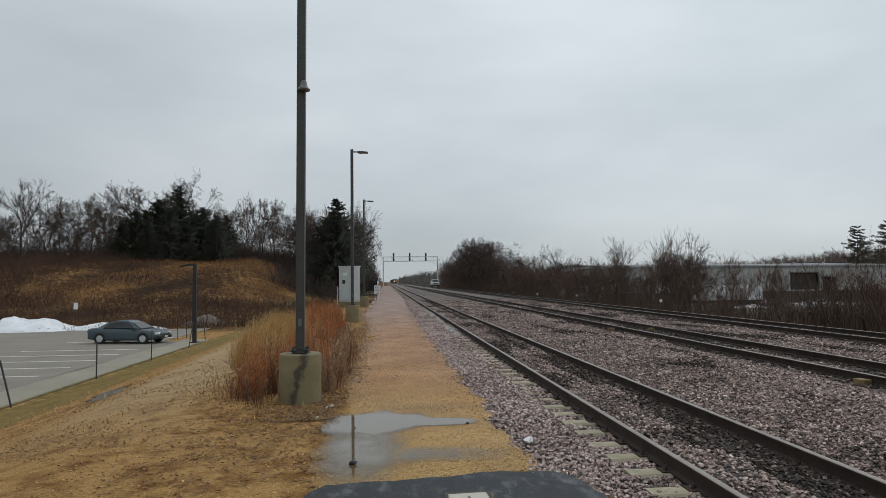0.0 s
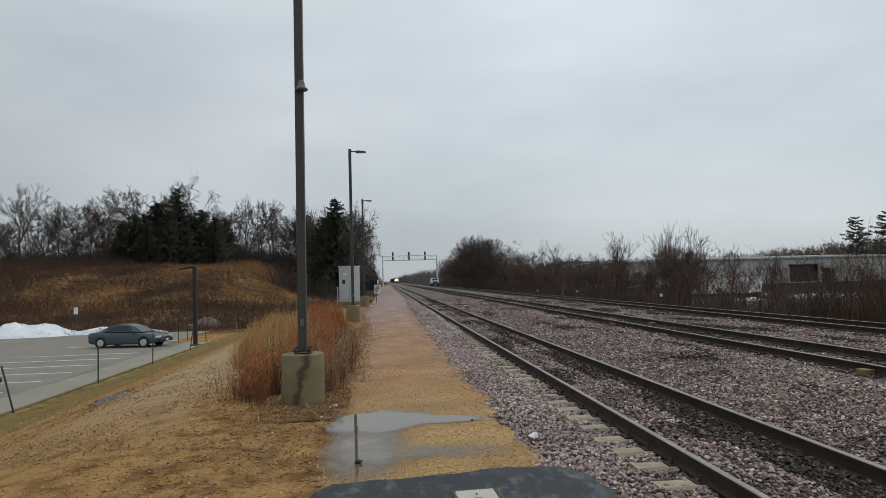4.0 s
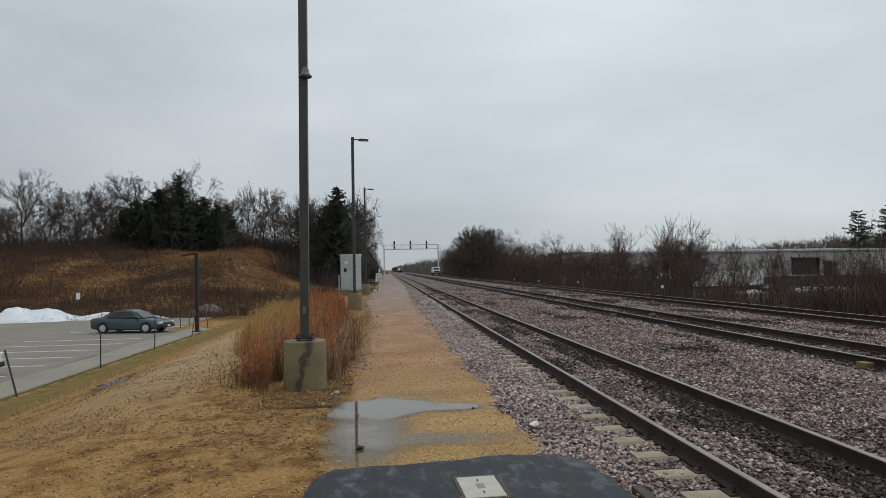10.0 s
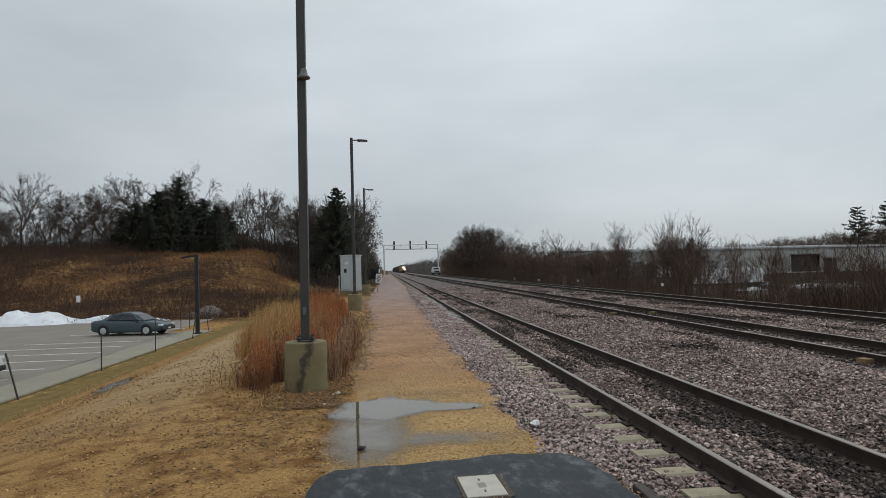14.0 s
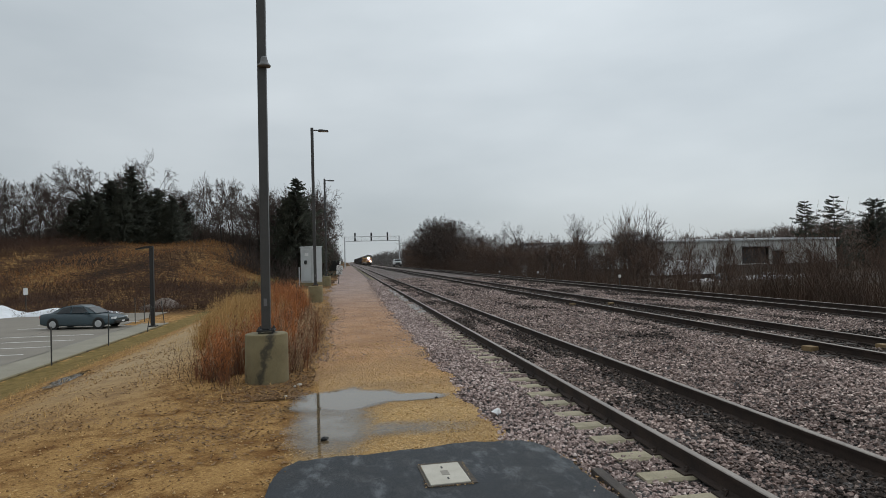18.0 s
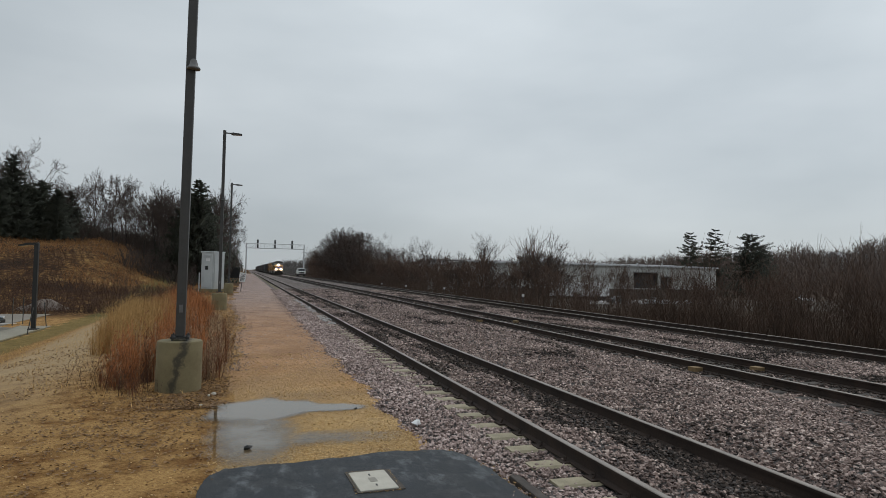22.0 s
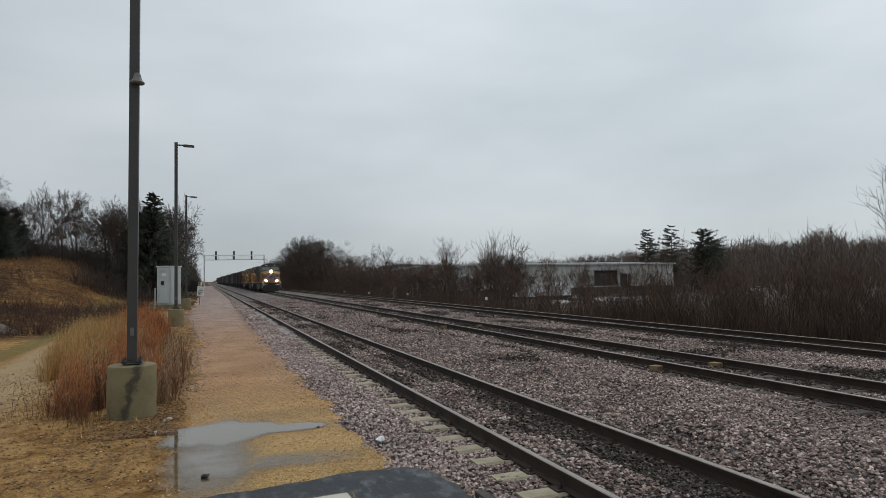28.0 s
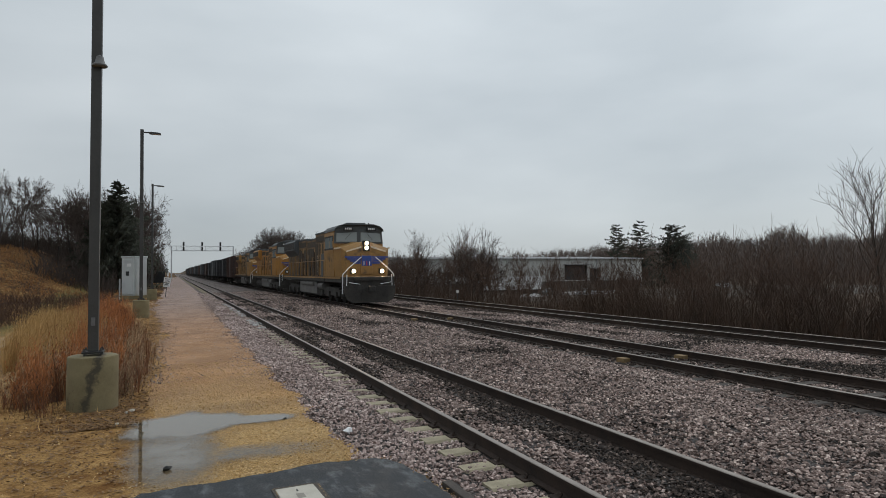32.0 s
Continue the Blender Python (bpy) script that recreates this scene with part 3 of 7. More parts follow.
def railway_track(x, tie_mat, tie_label, near, label):
    tr = thing("railway_track", label, "railway track", x, 0, 0, kind="structure")
    for s in (-1, 1):
        g = Geo()
        g.prism([(u + s * 0.7525, w) for u, w in RAIL_WEB], "y", -30, 1200)
        r = part("rail", g, M_RAIL, tr)
        g = Geo()
        g.prism([(u + s * 0.7525, w) for u, w in RAIL_HEAD], "y", -30, 1200)
        part("rail_head", g, M_RAILTOP, r, "worn bright rail head")
    me = chamfer_block(0.25, 2.55, 0.2, 0.025).mesh("tie", tie_mat)
    y0, count = 3.0, near
    for k in range(count):
        o = part("tie", me, None, tr)
        o.matrix_basis = pose(random.uniform(-0.03, 0.03), y0 + k * TIE_STEP, -0.375 + random.uniform(-0.008, 0.008), 0, 0, random.uniform(-0.6, 0.6))
    g = Geo()
    y = y0 + count * TIE_STEP
    while y < 330:
        g.box(-1.275, 1.275, y - 0.12, y + 0.12, -0.37, -0.178)
        y += TIE_STEP
    tagged(part("far_ties", g, tie_mat, tr), tie_label, kind="stuff")
    # rail clips and plates on the ties
    g = Geo()
    for k in range(near):
        y = y0 + k * TIE_STEP
        for s in (-1, 1):
            for side in (-1, 1):
                cx = s * 0.7525 + side * 0.115
                g.box(cx - 0.045, cx + 0.045, y - 0.09, y + 0.09, -0.182, -0.155)
                g.tube((cx, y - 0.03, -0.16), (cx - side * 0.03, y - 0.03, -0.115), 0.014, 0.012, 5)
                g.tube((cx - side * 0.03, y - 0.03, -0.115), (cx - side * 0.035, y + 0.04, -0.13), 0.013, 0.012, 5)
    tagged(part("rail_clips", g, M_RAIL, tr), "rusty rail clips and plates", kind="stuff")
    return tr


railway_track(TRACKS[0], M_TIE, "weathered concrete ties", 100, "railway track with concrete ties and rusty rails")
railway_track(TRACKS[1], M_WOODTIE, "dark creosoted ties", 90, "main line track with dark wooden ties")
railway_track(TRACKS[2], M_WOODTIE, "dark creosoted ties", 70, "outer track with dark wooden ties beside the brush")

M_BLOCK = surface("tan_timber", (0.12, 0.075, 0.035), (0.27, 0.18, 0.085), 0.8, big=5, fine=40, bump=0.3)
for x, y, s in ((5.32, 11.48, 1.0), (6.8, 11.25, 1.0), (5.3, 25.0, 1.0), (6.8, 24.6, 0.9)):
    g = Geo().box(-0.1 * s, 0.1 * s, -0.12 * s, 0.12 * s, -0.2, -0.085, 0.012)
    solid("timber_block", g, M_BLOCK, "small tan timber block beside a rail", "block", "timber blocks by the rails", at=pose(x, y, 0, 0, 0, 8))


# ---- loose stones ----
def stone_shapes(count, seed, simple=False):
    rnd = np.random.RandomState(seed)
    if simple:
        base = np.array([(1, 0, 0), (-1, 0, 0), (0, 1, 0), (0, -1, 0), (0, 0, 1), (0, 0, -1)], float)
        faces = np.array(((0, 2, 4), (2, 1, 4), (1, 3, 4), (3, 0, 4), (2, 0, 5), (1, 2, 5), (3, 1, 5), (0, 3, 5)))
        return [(base + rnd.uniform(-0.35, 0.35, (6, 3))) * np.array((1.15, rnd.uniform(0.65, 1.0), rnd.uniform(0.55, 0.85))) for _ in range(count)], faces
    if count > 20:
        # broken blocks: a skewed box with knocked corners
        ring = [(math.cos(k * math.pi / 3), math.sin(k * math.pi / 3), 0.25 * (-1) ** k) for k in range(6)]
        lump = np.array(ring + [(0, 0, 0.85), (0, 0, -0.85)], float)
        tri = np.array([t for k in range(6) for t in ((k, (k + 1) % 6, 6), ((k + 1) % 6, k, 7))])
        return [(lump + rnd.uniform(-0.22, 0.22, (8, 3))) * np.array((1.15, rnd.uniform(0.65, 0.95), rnd.uniform(0.7, 1.0))) for _ in range(count)], tri
    t = (1 + 5 ** 0.5) / 2
    ico = np.array([(-1, t, 0), (1, t, 0), (-1, -t, 0), (1, -t, 0), (0, -1, t), (0, 1, t), (0, -1, -t), (0, 1, -t), (t, 0, -1), (t, 0, 1), (-t, 0, -1), (-t, 0, 1)], float) / 1.9
    faces = np.array(((0, 11, 5), (0, 5, 1), (0, 1, 7), (0, 7, 10), (0, 10, 11), (1, 5, 9), (5, 11, 4), (11, 10, 2), (10, 7, 6), (7, 1, 8),
                      (3, 9, 4), (3, 4, 2), (3, 2, 6), (3, 6, 8), (3, 8, 9), (4, 9, 5), (2, 4, 11), (6, 2, 10), (8, 6, 7), (9, 8, 1)))
    out = []
    for _ in range(count):
        # broken faces: the block is cut by a few random planes
        q = ico * np.array((1.25, rnd.uniform(0.7, 1.0), rnd.uniform(0.55, 0.85)))
        for _ in range(4):
            nrm = rnd.normal(size=3)
            nrm /= np.linalg.norm(nrm)
            over = q @ nrm - rnd.uniform(0.35, 0.6)
            q = q - np.where(over > 0, over, 0)[:, None] * nrm
        out.append(q)
    return out, faces


def scatter_stones(name, places, mats, label, category, seed, simple=False):
    """Many loose stones in one mesh; places: rows of x, y, z, size."""
    shapes, faces = stone_shapes(24, seed, simple)
    c0 = len(shapes[0])
    rnd = np.random.RandomState(seed + 1)
    n = len(places)
    allv = np.empty((n, c0, 3))
    pick = rnd.randint(0, 24, n)
    turn = rnd.uniform(0, 2 * math.pi, n)
    tip = rnd.uniform(-1.0, 1.0, n)
    base = np.array(shapes)[pick] * places[:, 3, None, None]
    c, s = np.cos(turn)[:, None], np.sin(turn)[:, None]
    ct, st = np.cos(tip)[:, None], np.sin(tip)[:, None]
    y2 = base[:, :, 1] * ct - base[:, :, 2] * st
    z2 = base[:, :, 1] * st + base[:, :, 2] * ct
    allv[:, :, 0] = base[:, :, 0] * c - y2 * s + places[:, 0, None]
    allv[:, :, 1] = base[:, :, 0] * s + y2 * c + places[:, 1, None]
    allv[:, :, 2] = z2 + places[:, 2, None]
    me = bpy.data.meshes.new(name)
    f = (faces[None] + (np.arange(n) * c0)[:, None, None]).reshape(-1, 3)
    me.vertices.add(n * c0)
    me.vertices.foreach_set("co", allv.ravel())
    me.loops.add(len(f) * 3)
    me.loops.foreach_set("vertex_index", f.ravel().astype(np.int32))
    me.polygons.add(len(f))
    me.polygons.foreach_set("loop_start", (np.arange(len(f)) * 3).astype(np.int32))
    me.update(calc_edges=True)
    me.polygons.foreach_set("use_smooth", np.zeros(len(f), bool))
    me.materials.append(mats)
    return tagged(new(name, me), label, category, kind="stuff")


def on_rail(x):
    return any(abs(abs(x - c) - 0.7525) < 0.1 for c in TRACKS)


def on_tie(x, y):
    if abs(x) < 1.3:
        k = (y - 3.0) / TIE_STEP
        return abs(k - round(k)) * TIE_STEP < 0.14 and abs(x) > 0.86
    return False


def ballast_places():
    rnd = np.random.RandomState(7)
    out = []
    # stretches of the plan: y from, to, x from, to, stones on a square metre, size
    for y0, y1, x0, x1, dens, size in ((3.5, 6, -2.5, 5, 900, 0.0205), (6, 9, -2.5, 10.5, 760, 0.0215), (9, 12.5, -2.5, 15, 600, 0.024), (12.5, 19, -2.5, 15, 480, 0.0265), (19, 34, -2.5, 15, 270, 0.031), (34, 67.5, -2.3, 15, 75, 0.046)):
        n = int((y1 - y0) * (x1 - x0) * dens)
        xs, ys = rnd.uniform(x0, x1, n), rnd.uniform(y0, y1, n)
        ss = size * rnd.uniform(0.55, 1.45, n)
        for x, y, s in zip(xs, ys, ss):
            if on_rail(x) or x < path_right(y) + rnd.uniform(-0.06, 0.1) or (-1.95 > x and y < 6.6):
                continue
            if (on_tie(x, y) and x < 0 and rnd.rand() < 0.97 * (0.62 + 0.38 * (noise.noise(Vector((0, y * 0.9, 8))) > -0.15))) or (abs(x) < 0.66 and on_tie(0.95, y) and rnd.rand() < 0.08):
                continue
            if min(abs(x - c) for c in TRACKS[1:]) < 0.72 and rnd.rand() < 0.4:
                continue
            if min(abs(x - c) for c in TRACKS[1:]) < 1.27 and on_tie(1.0, y) and rnd.rand() < 0.75:
                continue
            out.append((x, y, bed_z(x) + s * rnd.uniform(0.1, 1.1) + 0.03 * noise.noise(Vector((x * 1.7, y * 1.7, 2.0))), s))
    return np.array(out)


def oily(x, y):
    """Where grease and brake dust have blackened the stones."""
    n = noise.noise(Vector((x * 0.9, y * 0.33, 6.0))) + 0.35 * noise.noise(Vector((x * 7, y * 7, 1.0)))
    if 0.12 < x < 1.05:
        return n > -0.28
    if -0.66 < x <= 0.05:
        return n > 0.25
    if min(abs(x - c) for c in TRACKS[1:]) < 1.3:
        return n > -0.2
    return n > 0.56 - 0.05 * x and x > 1.5


M_OILY = broken_stone("blackened_stone", ((0.0, (0.012, 0.008, 0.006)), (0.5, (0.038, 0.027, 0.021)), (0.85, (0.1, 0.073, 0.06)), (1.0, (0.25, 0.195, 0.168))), 0.92)
ALL_STONES = ballast_places()
black = np.array([oily(x, y) for x, y in ALL_STONES[:, :2]])
close = ALL_STONES[:, 1] < 12.5
shoulder = ALL_STONES[:, 0] < -0.86
scatter_stones("shoulder_stones", ALL_STONES[~black & shoulder], M_SHOULDER, "clean pale pinkish ballast on the track's shoulder", "ballast", 9, True)
scatter_stones("ballast_stones", ALL_STONES[~black & ~shoulder & close], M_STONE, "loose grey and pinkish crushed ballast stones", "ballast", 3)
scatter_stones("blackened_ballast", ALL_STONES[black & close], M_OILY, "oil-blackened ballast stones between the rails", "ballast", 4)
scatter_stones("ballast_stones", ALL_STONES[~black & ~shoulder & ~close], M_STONE, "crushed ballast stones along the line", "ballast", 13, True)
scatter_stones("blackened_ballast", ALL_STONES[black & ~close], M_OILY, "blackened ballast stones along the line", "ballast", 14, True)
white_rock = Geo()
sh, fc = stone_shapes(3, 21)
white_rock.add([tuple(p * 0.09) for p in sh[0]], [tuple(f) for f in fc])
solid("white_rock", white_rock, M_WHITE, "pale white rock lying on the ballast", "rock", at=pose(-2.05, 7.85, -0.1, 10, 0, 30))

# patches of pale crushed limestone and snow crust along the near track
def pale_places():
    rnd = np.random.RandomState(11)
    out = []
    for x0, x1, y0, y1, n in ((-1.15, -0.85, 31, 44, 120), (0.48, 0.68, 29, 40, 100), (-1.2, -0.86, 24, 29, 40), (3.4, 4.0, 78, 82, 60)):
        for _ in range(n):
            out.append((rnd.uniform(x0, x1), rnd.uniform(y0, y1), -0.15, rnd.uniform(0.025, 0.07)))
    return np.array(out)


M_CRUST = surface("dirty_ice_crust", (0.32, 0.31, 0.3), (0.62, 0.61, 0.6), 0.6, big=4, fine=30, bump=0.4, random_amount=0.5)
scatter_stones("pale_stones", pale_places(), M_CRUST, "patches of icy white crust along the rails", "snow", 5)


# ---- path, asphalt pad, puddle ----
def path_material():
    m = M_PATH
    n, l = m.node_tree.nodes, m.node_tree.links
    b = n["Principled BSDF"]
    old = b.inputs["Base Color"].links[0].from_socket
    geo = n.new("ShaderNodeNewGeometry")
    sep = n.new("ShaderNodeSeparateXYZ")
    l.new(geo.outputs["Position"], sep.inputs["Vector"])
    wob = texture(n, l, "ShaderNodeTexNoise", 0.5, geo.outputs["Position"], 5.0)
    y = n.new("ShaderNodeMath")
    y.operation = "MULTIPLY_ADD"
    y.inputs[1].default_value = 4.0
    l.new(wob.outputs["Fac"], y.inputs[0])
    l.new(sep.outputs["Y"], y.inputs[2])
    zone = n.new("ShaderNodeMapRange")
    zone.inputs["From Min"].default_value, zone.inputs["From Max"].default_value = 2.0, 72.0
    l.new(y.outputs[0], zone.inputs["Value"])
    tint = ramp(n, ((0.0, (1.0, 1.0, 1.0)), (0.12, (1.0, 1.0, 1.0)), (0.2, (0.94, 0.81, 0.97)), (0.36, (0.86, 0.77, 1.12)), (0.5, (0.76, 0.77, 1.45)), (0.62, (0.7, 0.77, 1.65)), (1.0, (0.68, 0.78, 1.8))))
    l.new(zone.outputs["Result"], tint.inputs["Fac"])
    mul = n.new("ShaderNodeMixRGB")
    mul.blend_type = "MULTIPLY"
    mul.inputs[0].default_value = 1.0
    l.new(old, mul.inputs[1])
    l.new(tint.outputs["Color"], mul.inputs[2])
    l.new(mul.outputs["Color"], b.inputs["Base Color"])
    wet = n.new("ShaderNodeMapRange")
    for k, v in zip(("From Min", "From Max", "To Min", "To Max"), (0.35, 0.65, 0.7, 0.88)):
        wet.inputs[k].default_value = v
    l.new(wob.outputs["Fac"], wet.inputs["Value"])
    l.new(wet.outputs["Result"], b.inputs["Roughness"])
    return m


def path_section(y):
    left = -4.5 - 0.8 * smooth01((y - 24) / 16) + 0.1 * math.sin(y * 0.9) + 0.05 * math.sin(y * 3.7) + 0.3 * smooth01((y - 13) / 5) * noise.noise(Vector((0, y * 0.45, 3)))
    right = path_right(y) + 0.06
    return [(left, -0.175)] + [(left + (right - left) * k / 8, -0.148) for k in range(1, 8)] + [(right, -0.156)]


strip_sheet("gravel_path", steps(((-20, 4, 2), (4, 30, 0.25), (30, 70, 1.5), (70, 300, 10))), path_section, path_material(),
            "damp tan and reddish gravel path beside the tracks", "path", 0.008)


def iso_sheet(field, x0, x1, y0, y1, step, z):
    """A flat patch that fills field(x, y) > 0, its edge cut along the zero line."""
    nx, ny = int((x1 - x0) / step), int((y1 - y0) / step)
    val = [[field(x0 + i * step, y0 + j * step) for i in range(nx + 1)] for j in range(ny + 1)]
    g = Geo()
    for j in range(ny):
        for i in range(nx):
            c = ((i, j), (i + 1, j), (i + 1, j + 1), (i, j + 1))
            w = [val[b][a] for a, b in c]
            if max(w) <= 0:
                continue
            poly = []
            for k in range(4):
                (a, b), (a2, b2) = c[k], c[(k + 1) % 4]
                u, u2 = w[k], w[(k + 1) % 4]
                if u > 0:
                    poly.append((x0 + a * step, y0 + b * step, z))
                if (u > 0) != (u2 > 0):
                    t = u / (u - u2)
                    poly.append((x0 + (a + (a2 - a) * t) * step, y0 + (b + (b2 - b) * t) * step, z))
            if len(poly) > 2:
                g.add(poly, [tuple(range(len(poly)))])
    return g


def puddle_depth(x, y):
    """Depth of the hollow in the path, above zero where water stands."""
    n = noise.noise(Vector((x * 2.2, y * 2.2, 5.1))) * 0.35 + noise.noise(Vector((x * 7, y * 7, 1.3))) * 0.12 + noise.noise(Vector((x * 21, y * 21, 2.3))) * 0.05
    main = 1 - ((x + 3.9 - 0.12 * (y - 9.3)) / 0.9) ** 2 - ((y - 9.3) / (0.8 - 0.28 * (x + 3.9))) ** 2
    tongue = 1 - ((x + 3.1) / 0.75) ** 2 - ((y - 9.2) / 0.3) ** 2
    return max(main, tongue) + n - 0.12


def lobe_depth(x, y):
    """The shallow, silted arm of the puddle that reaches towards the asphalt."""
    n = noise.noise(Vector((x * 2.2, y * 2.2, 5.1))) * 0.3 + noise.noise(Vector((x * 9, y * 9, 1.3))) * 0.14
    film = 0.7 * (1 - ((x + 3.35) / 0.95) ** 2 - ((y - 7.5) / 0.33) ** 2)
    return max(1.25 - ((x + 4.12) / 0.5) ** 2 - ((y - 7.8) / 1.2) ** 2, film, puddle_depth(x, y)) + n - 0.1


def water_part(field, x0, x1, y0, y1, step, z):
    """A sheet of water that knows its own depth."""
    o = part("water", iso_sheet(field, x0, x1, y0, y1, step, z), M_WATER, puddle)
    at = o.data.attributes.new("depth", "FLOAT", "POINT")
    for q, d in zip(o.data.vertices, at.data):
        d.value = field(q.co.x, q.co.y)
    return o


puddle = thing("puddle", "shallow puddle of rainwater on the gravel path", "puddle", kind="structure")
water_part(lambda x, y: max(puddle_depth(x, y), 0.36 * lobe_depth(x, y)) + 0.12, -5.4, -2.0, 6.3, 10.9, 0.04, -0.137)

puddle = thing("puddle", "small muddy puddle in the grass by the car park", "puddle", kind="structure")
water_part(lambda x, y: 1 - ((x + 10.7) / 0.26) ** 2 - ((y - 16.6) / 1.15) ** 2 + 0.5 * noise.noise(Vector((x * 3, y * 3, 1))) + 0.15, -11.2, -10.2, 15.2, 18, 0.05, ground_z(-10.72, 16.6) + 0.05)

pad = Geo()
PAD = ((-4.62, -12), (-1.75, -12), (-1.76, 4.8), (-1.84, 5.8), (-1.93, 6.35), (-2.05, 6.58), (-2.6, 6.62), (-3.4, 6.5), (-4.0, 6.46), (-4.42, 6.4), (-4.56, 6.2), (-4.62, 5.8))
edge = []
for (xa, ya), (xb, yb) in zip(PAD, PAD[1:] + PAD[:1]):
    k = max(1, int(math.hypot(xb - xa, yb - ya) / 0.06)) if min(ya, yb) > 0 else 1
    for i in range(k):
        x, y = xa + (xb - xa) * i / k, ya + (yb - ya) * i / k
        w = 0.05 * noise.noise(Vector((x * 3, y * 3, 0))) + 0.035 * noise.noise(Vector((x * 14, y * 14, 3)))
        edge.append((x + w, y + w))
pad.prism(edge, "z", -0.2, -0.102)
bm_pad = pad.mesh("asphalt_pad", M_ASPHALT)
tagged(new("asphalt_pad", bm_pad), "dark fresh asphalt pad with scuffs at the path's end", "asphalt", kind="structure")
g = Geo()
for k in range(4):
    g.box(-1.72, -1.62, -10 + k * 3.9, -6.16 + k * 3.9, -0.21, -0.1, 0.015)
solid("edge_timber", g, M_WOODTIE, "black timber edging beside the asphalt pad", "edging")

cover = thing("utility_cover", "pale concrete utility cover set in the asphalt", "cover", -3.06, 5.68, -0.1, 3)
M_LID = surface("pale_polymer_concrete", (0.4, 0.37, 0.31), (0.55, 0.52, 0.45), 0.8, big=6, fine=90, bump=0.3)
part("lid", Geo().box(-0.18, 0.18, -0.27, 0.27, -0.05, 0.012, 0.006), M_LID, cover)
rim = Geo()
for a in ((-0.21, -0.185, -0.3, 0.3), (0.185, 0.235, -0.3, 0.3), (-0.185, 0.185, -0.3, -0.275), (-0.185, 0.185, 0.275, 0.32)):
    rim.box(a[0], a[1], a[2], a[3], -0.04, 0.006)
part("rim", rim, surface("grit", (0.03, 0.025, 0.02), (0.12, 0.1, 0.08), 0.9, big=30, fine=120, bump=0.6), cover, "dark gritty joint round the lid")
part("mark", Geo().box(-0.035, 0.035, -0.06, 0.06, 0.012, 0.0145), surface("grey_mark", (0.22, 0.2, 0.17), (0.3, 0.28, 0.24), 0.8), cover, "illegible moulded mark")
for s in (-1, 1):
    part("lifting_slot", Geo().box(-0.008, 0.008, s * 0.15 - 0.025, s * 0.15 + 0.025, 0.012, 0.0142), M_BLACK, cover)

stone = Geo().add([tuple(p * 0.055) for p in sh[1]], [tuple(f) for f in fc])
solid("dark_stone", stone, M_BLACK, "dark stone lying in the puddle", "rock", at=pose(-4.2, 7.2, -0.12))
stone = Geo().add([tuple(p * 0.03) for p in sh[2]], [tuple(f) for f in fc])
solid("dark_stone", stone, M_BLACK, "small dark stone at the puddle's edge", "rock", at=pose(-2.66, 9.0, -0.13))
for i, (x, y, r) in enumerate(((-4.72, 10.6, 0.05), (-4.86, 9.7, 0.035), (-4.78, 10.45, 0.03))):
    stone = Geo().add([tuple(p * r) for p in sh[i]], [tuple(f) for f in fc])
    solid("pale_stone", stone, M_LID, "pale stone among the litter by the path", "rock", at=pose(x, y, -0.13, 0, 0, 40 * i))


# ---- lamp posts ----
M_TANKGREY = surface("mid_grey_paint", (0.1, 0.1, 0.1), (0.17, 0.17, 0.17), 0.6)

def stained_base():
    m = surface("stained_concrete", (0.125, 0.1, 0.05), (0.225, 0.185, 0.1), 0.85, big=3, fine=50, bump=0.3)
    n, l = m.node_tree.nodes, m.node_tree.links
    b = n["Principled BSDF"]
    old = b.inputs["Base Color"].links[0].from_socket
    co = n.new("ShaderNodeTexCoord").outputs["Object"]
    sep = n.new("ShaderNodeSeparateXYZ")
    l.new(co, sep.inputs["Vector"])
    wob = texture(n, l, "ShaderNodeTexNoise", 7.0, co, 5.0, 0.7)
    a = n.new("ShaderNodeMath")
    a.operation = "MULTIPLY_ADD"
    a.inputs[1].default_value = -0.24
    l.new(sep.outputs["Z"], a.inputs[0])
    l.new(sep.outputs["X"], a.inputs[2])
    c = n.new("ShaderNodeMath")
    c.operation = "MULTIPLY_ADD"
    c.inputs[1].default_value = 0.34
    l.new(wob.outputs["Fac"], c.inputs[0])
    l.new(a.outputs[0], c.inputs[2])
    c2 = n.new("ShaderNodeMath")
    c2.operation = "ADD"
    c2.inputs[1].default_value = -0.07
    l.new(c.outputs[0], c2.inputs[0])
    c3 = n.new("ShaderNodeMath")
    c3.operation = "ABSOLUTE"
    l.new(c2.outputs[0], c3.inputs[0])
    d = n.new("ShaderNodeMapRange")
    for k, v in zip(("From Min", "From Max", "To Min", "To Max"), (0.02, 0.09, 0.85, 0.0)):
        d.inputs[k].default_value = v
    l.new(c3.outputs[0], d.inputs["Value"])
    mx = n.new("ShaderNodeMixRGB")
    l.new(d.outputs[0], mx.inputs[0])
    l.new(old, mx.inputs[1])
    mx.inputs[2].default_value = (0.035, 0.03, 0.022, 1)
    l.new(mx.outputs["Color"], b.inputs["Base Color"])
    return m


M_BASE = stained_base()


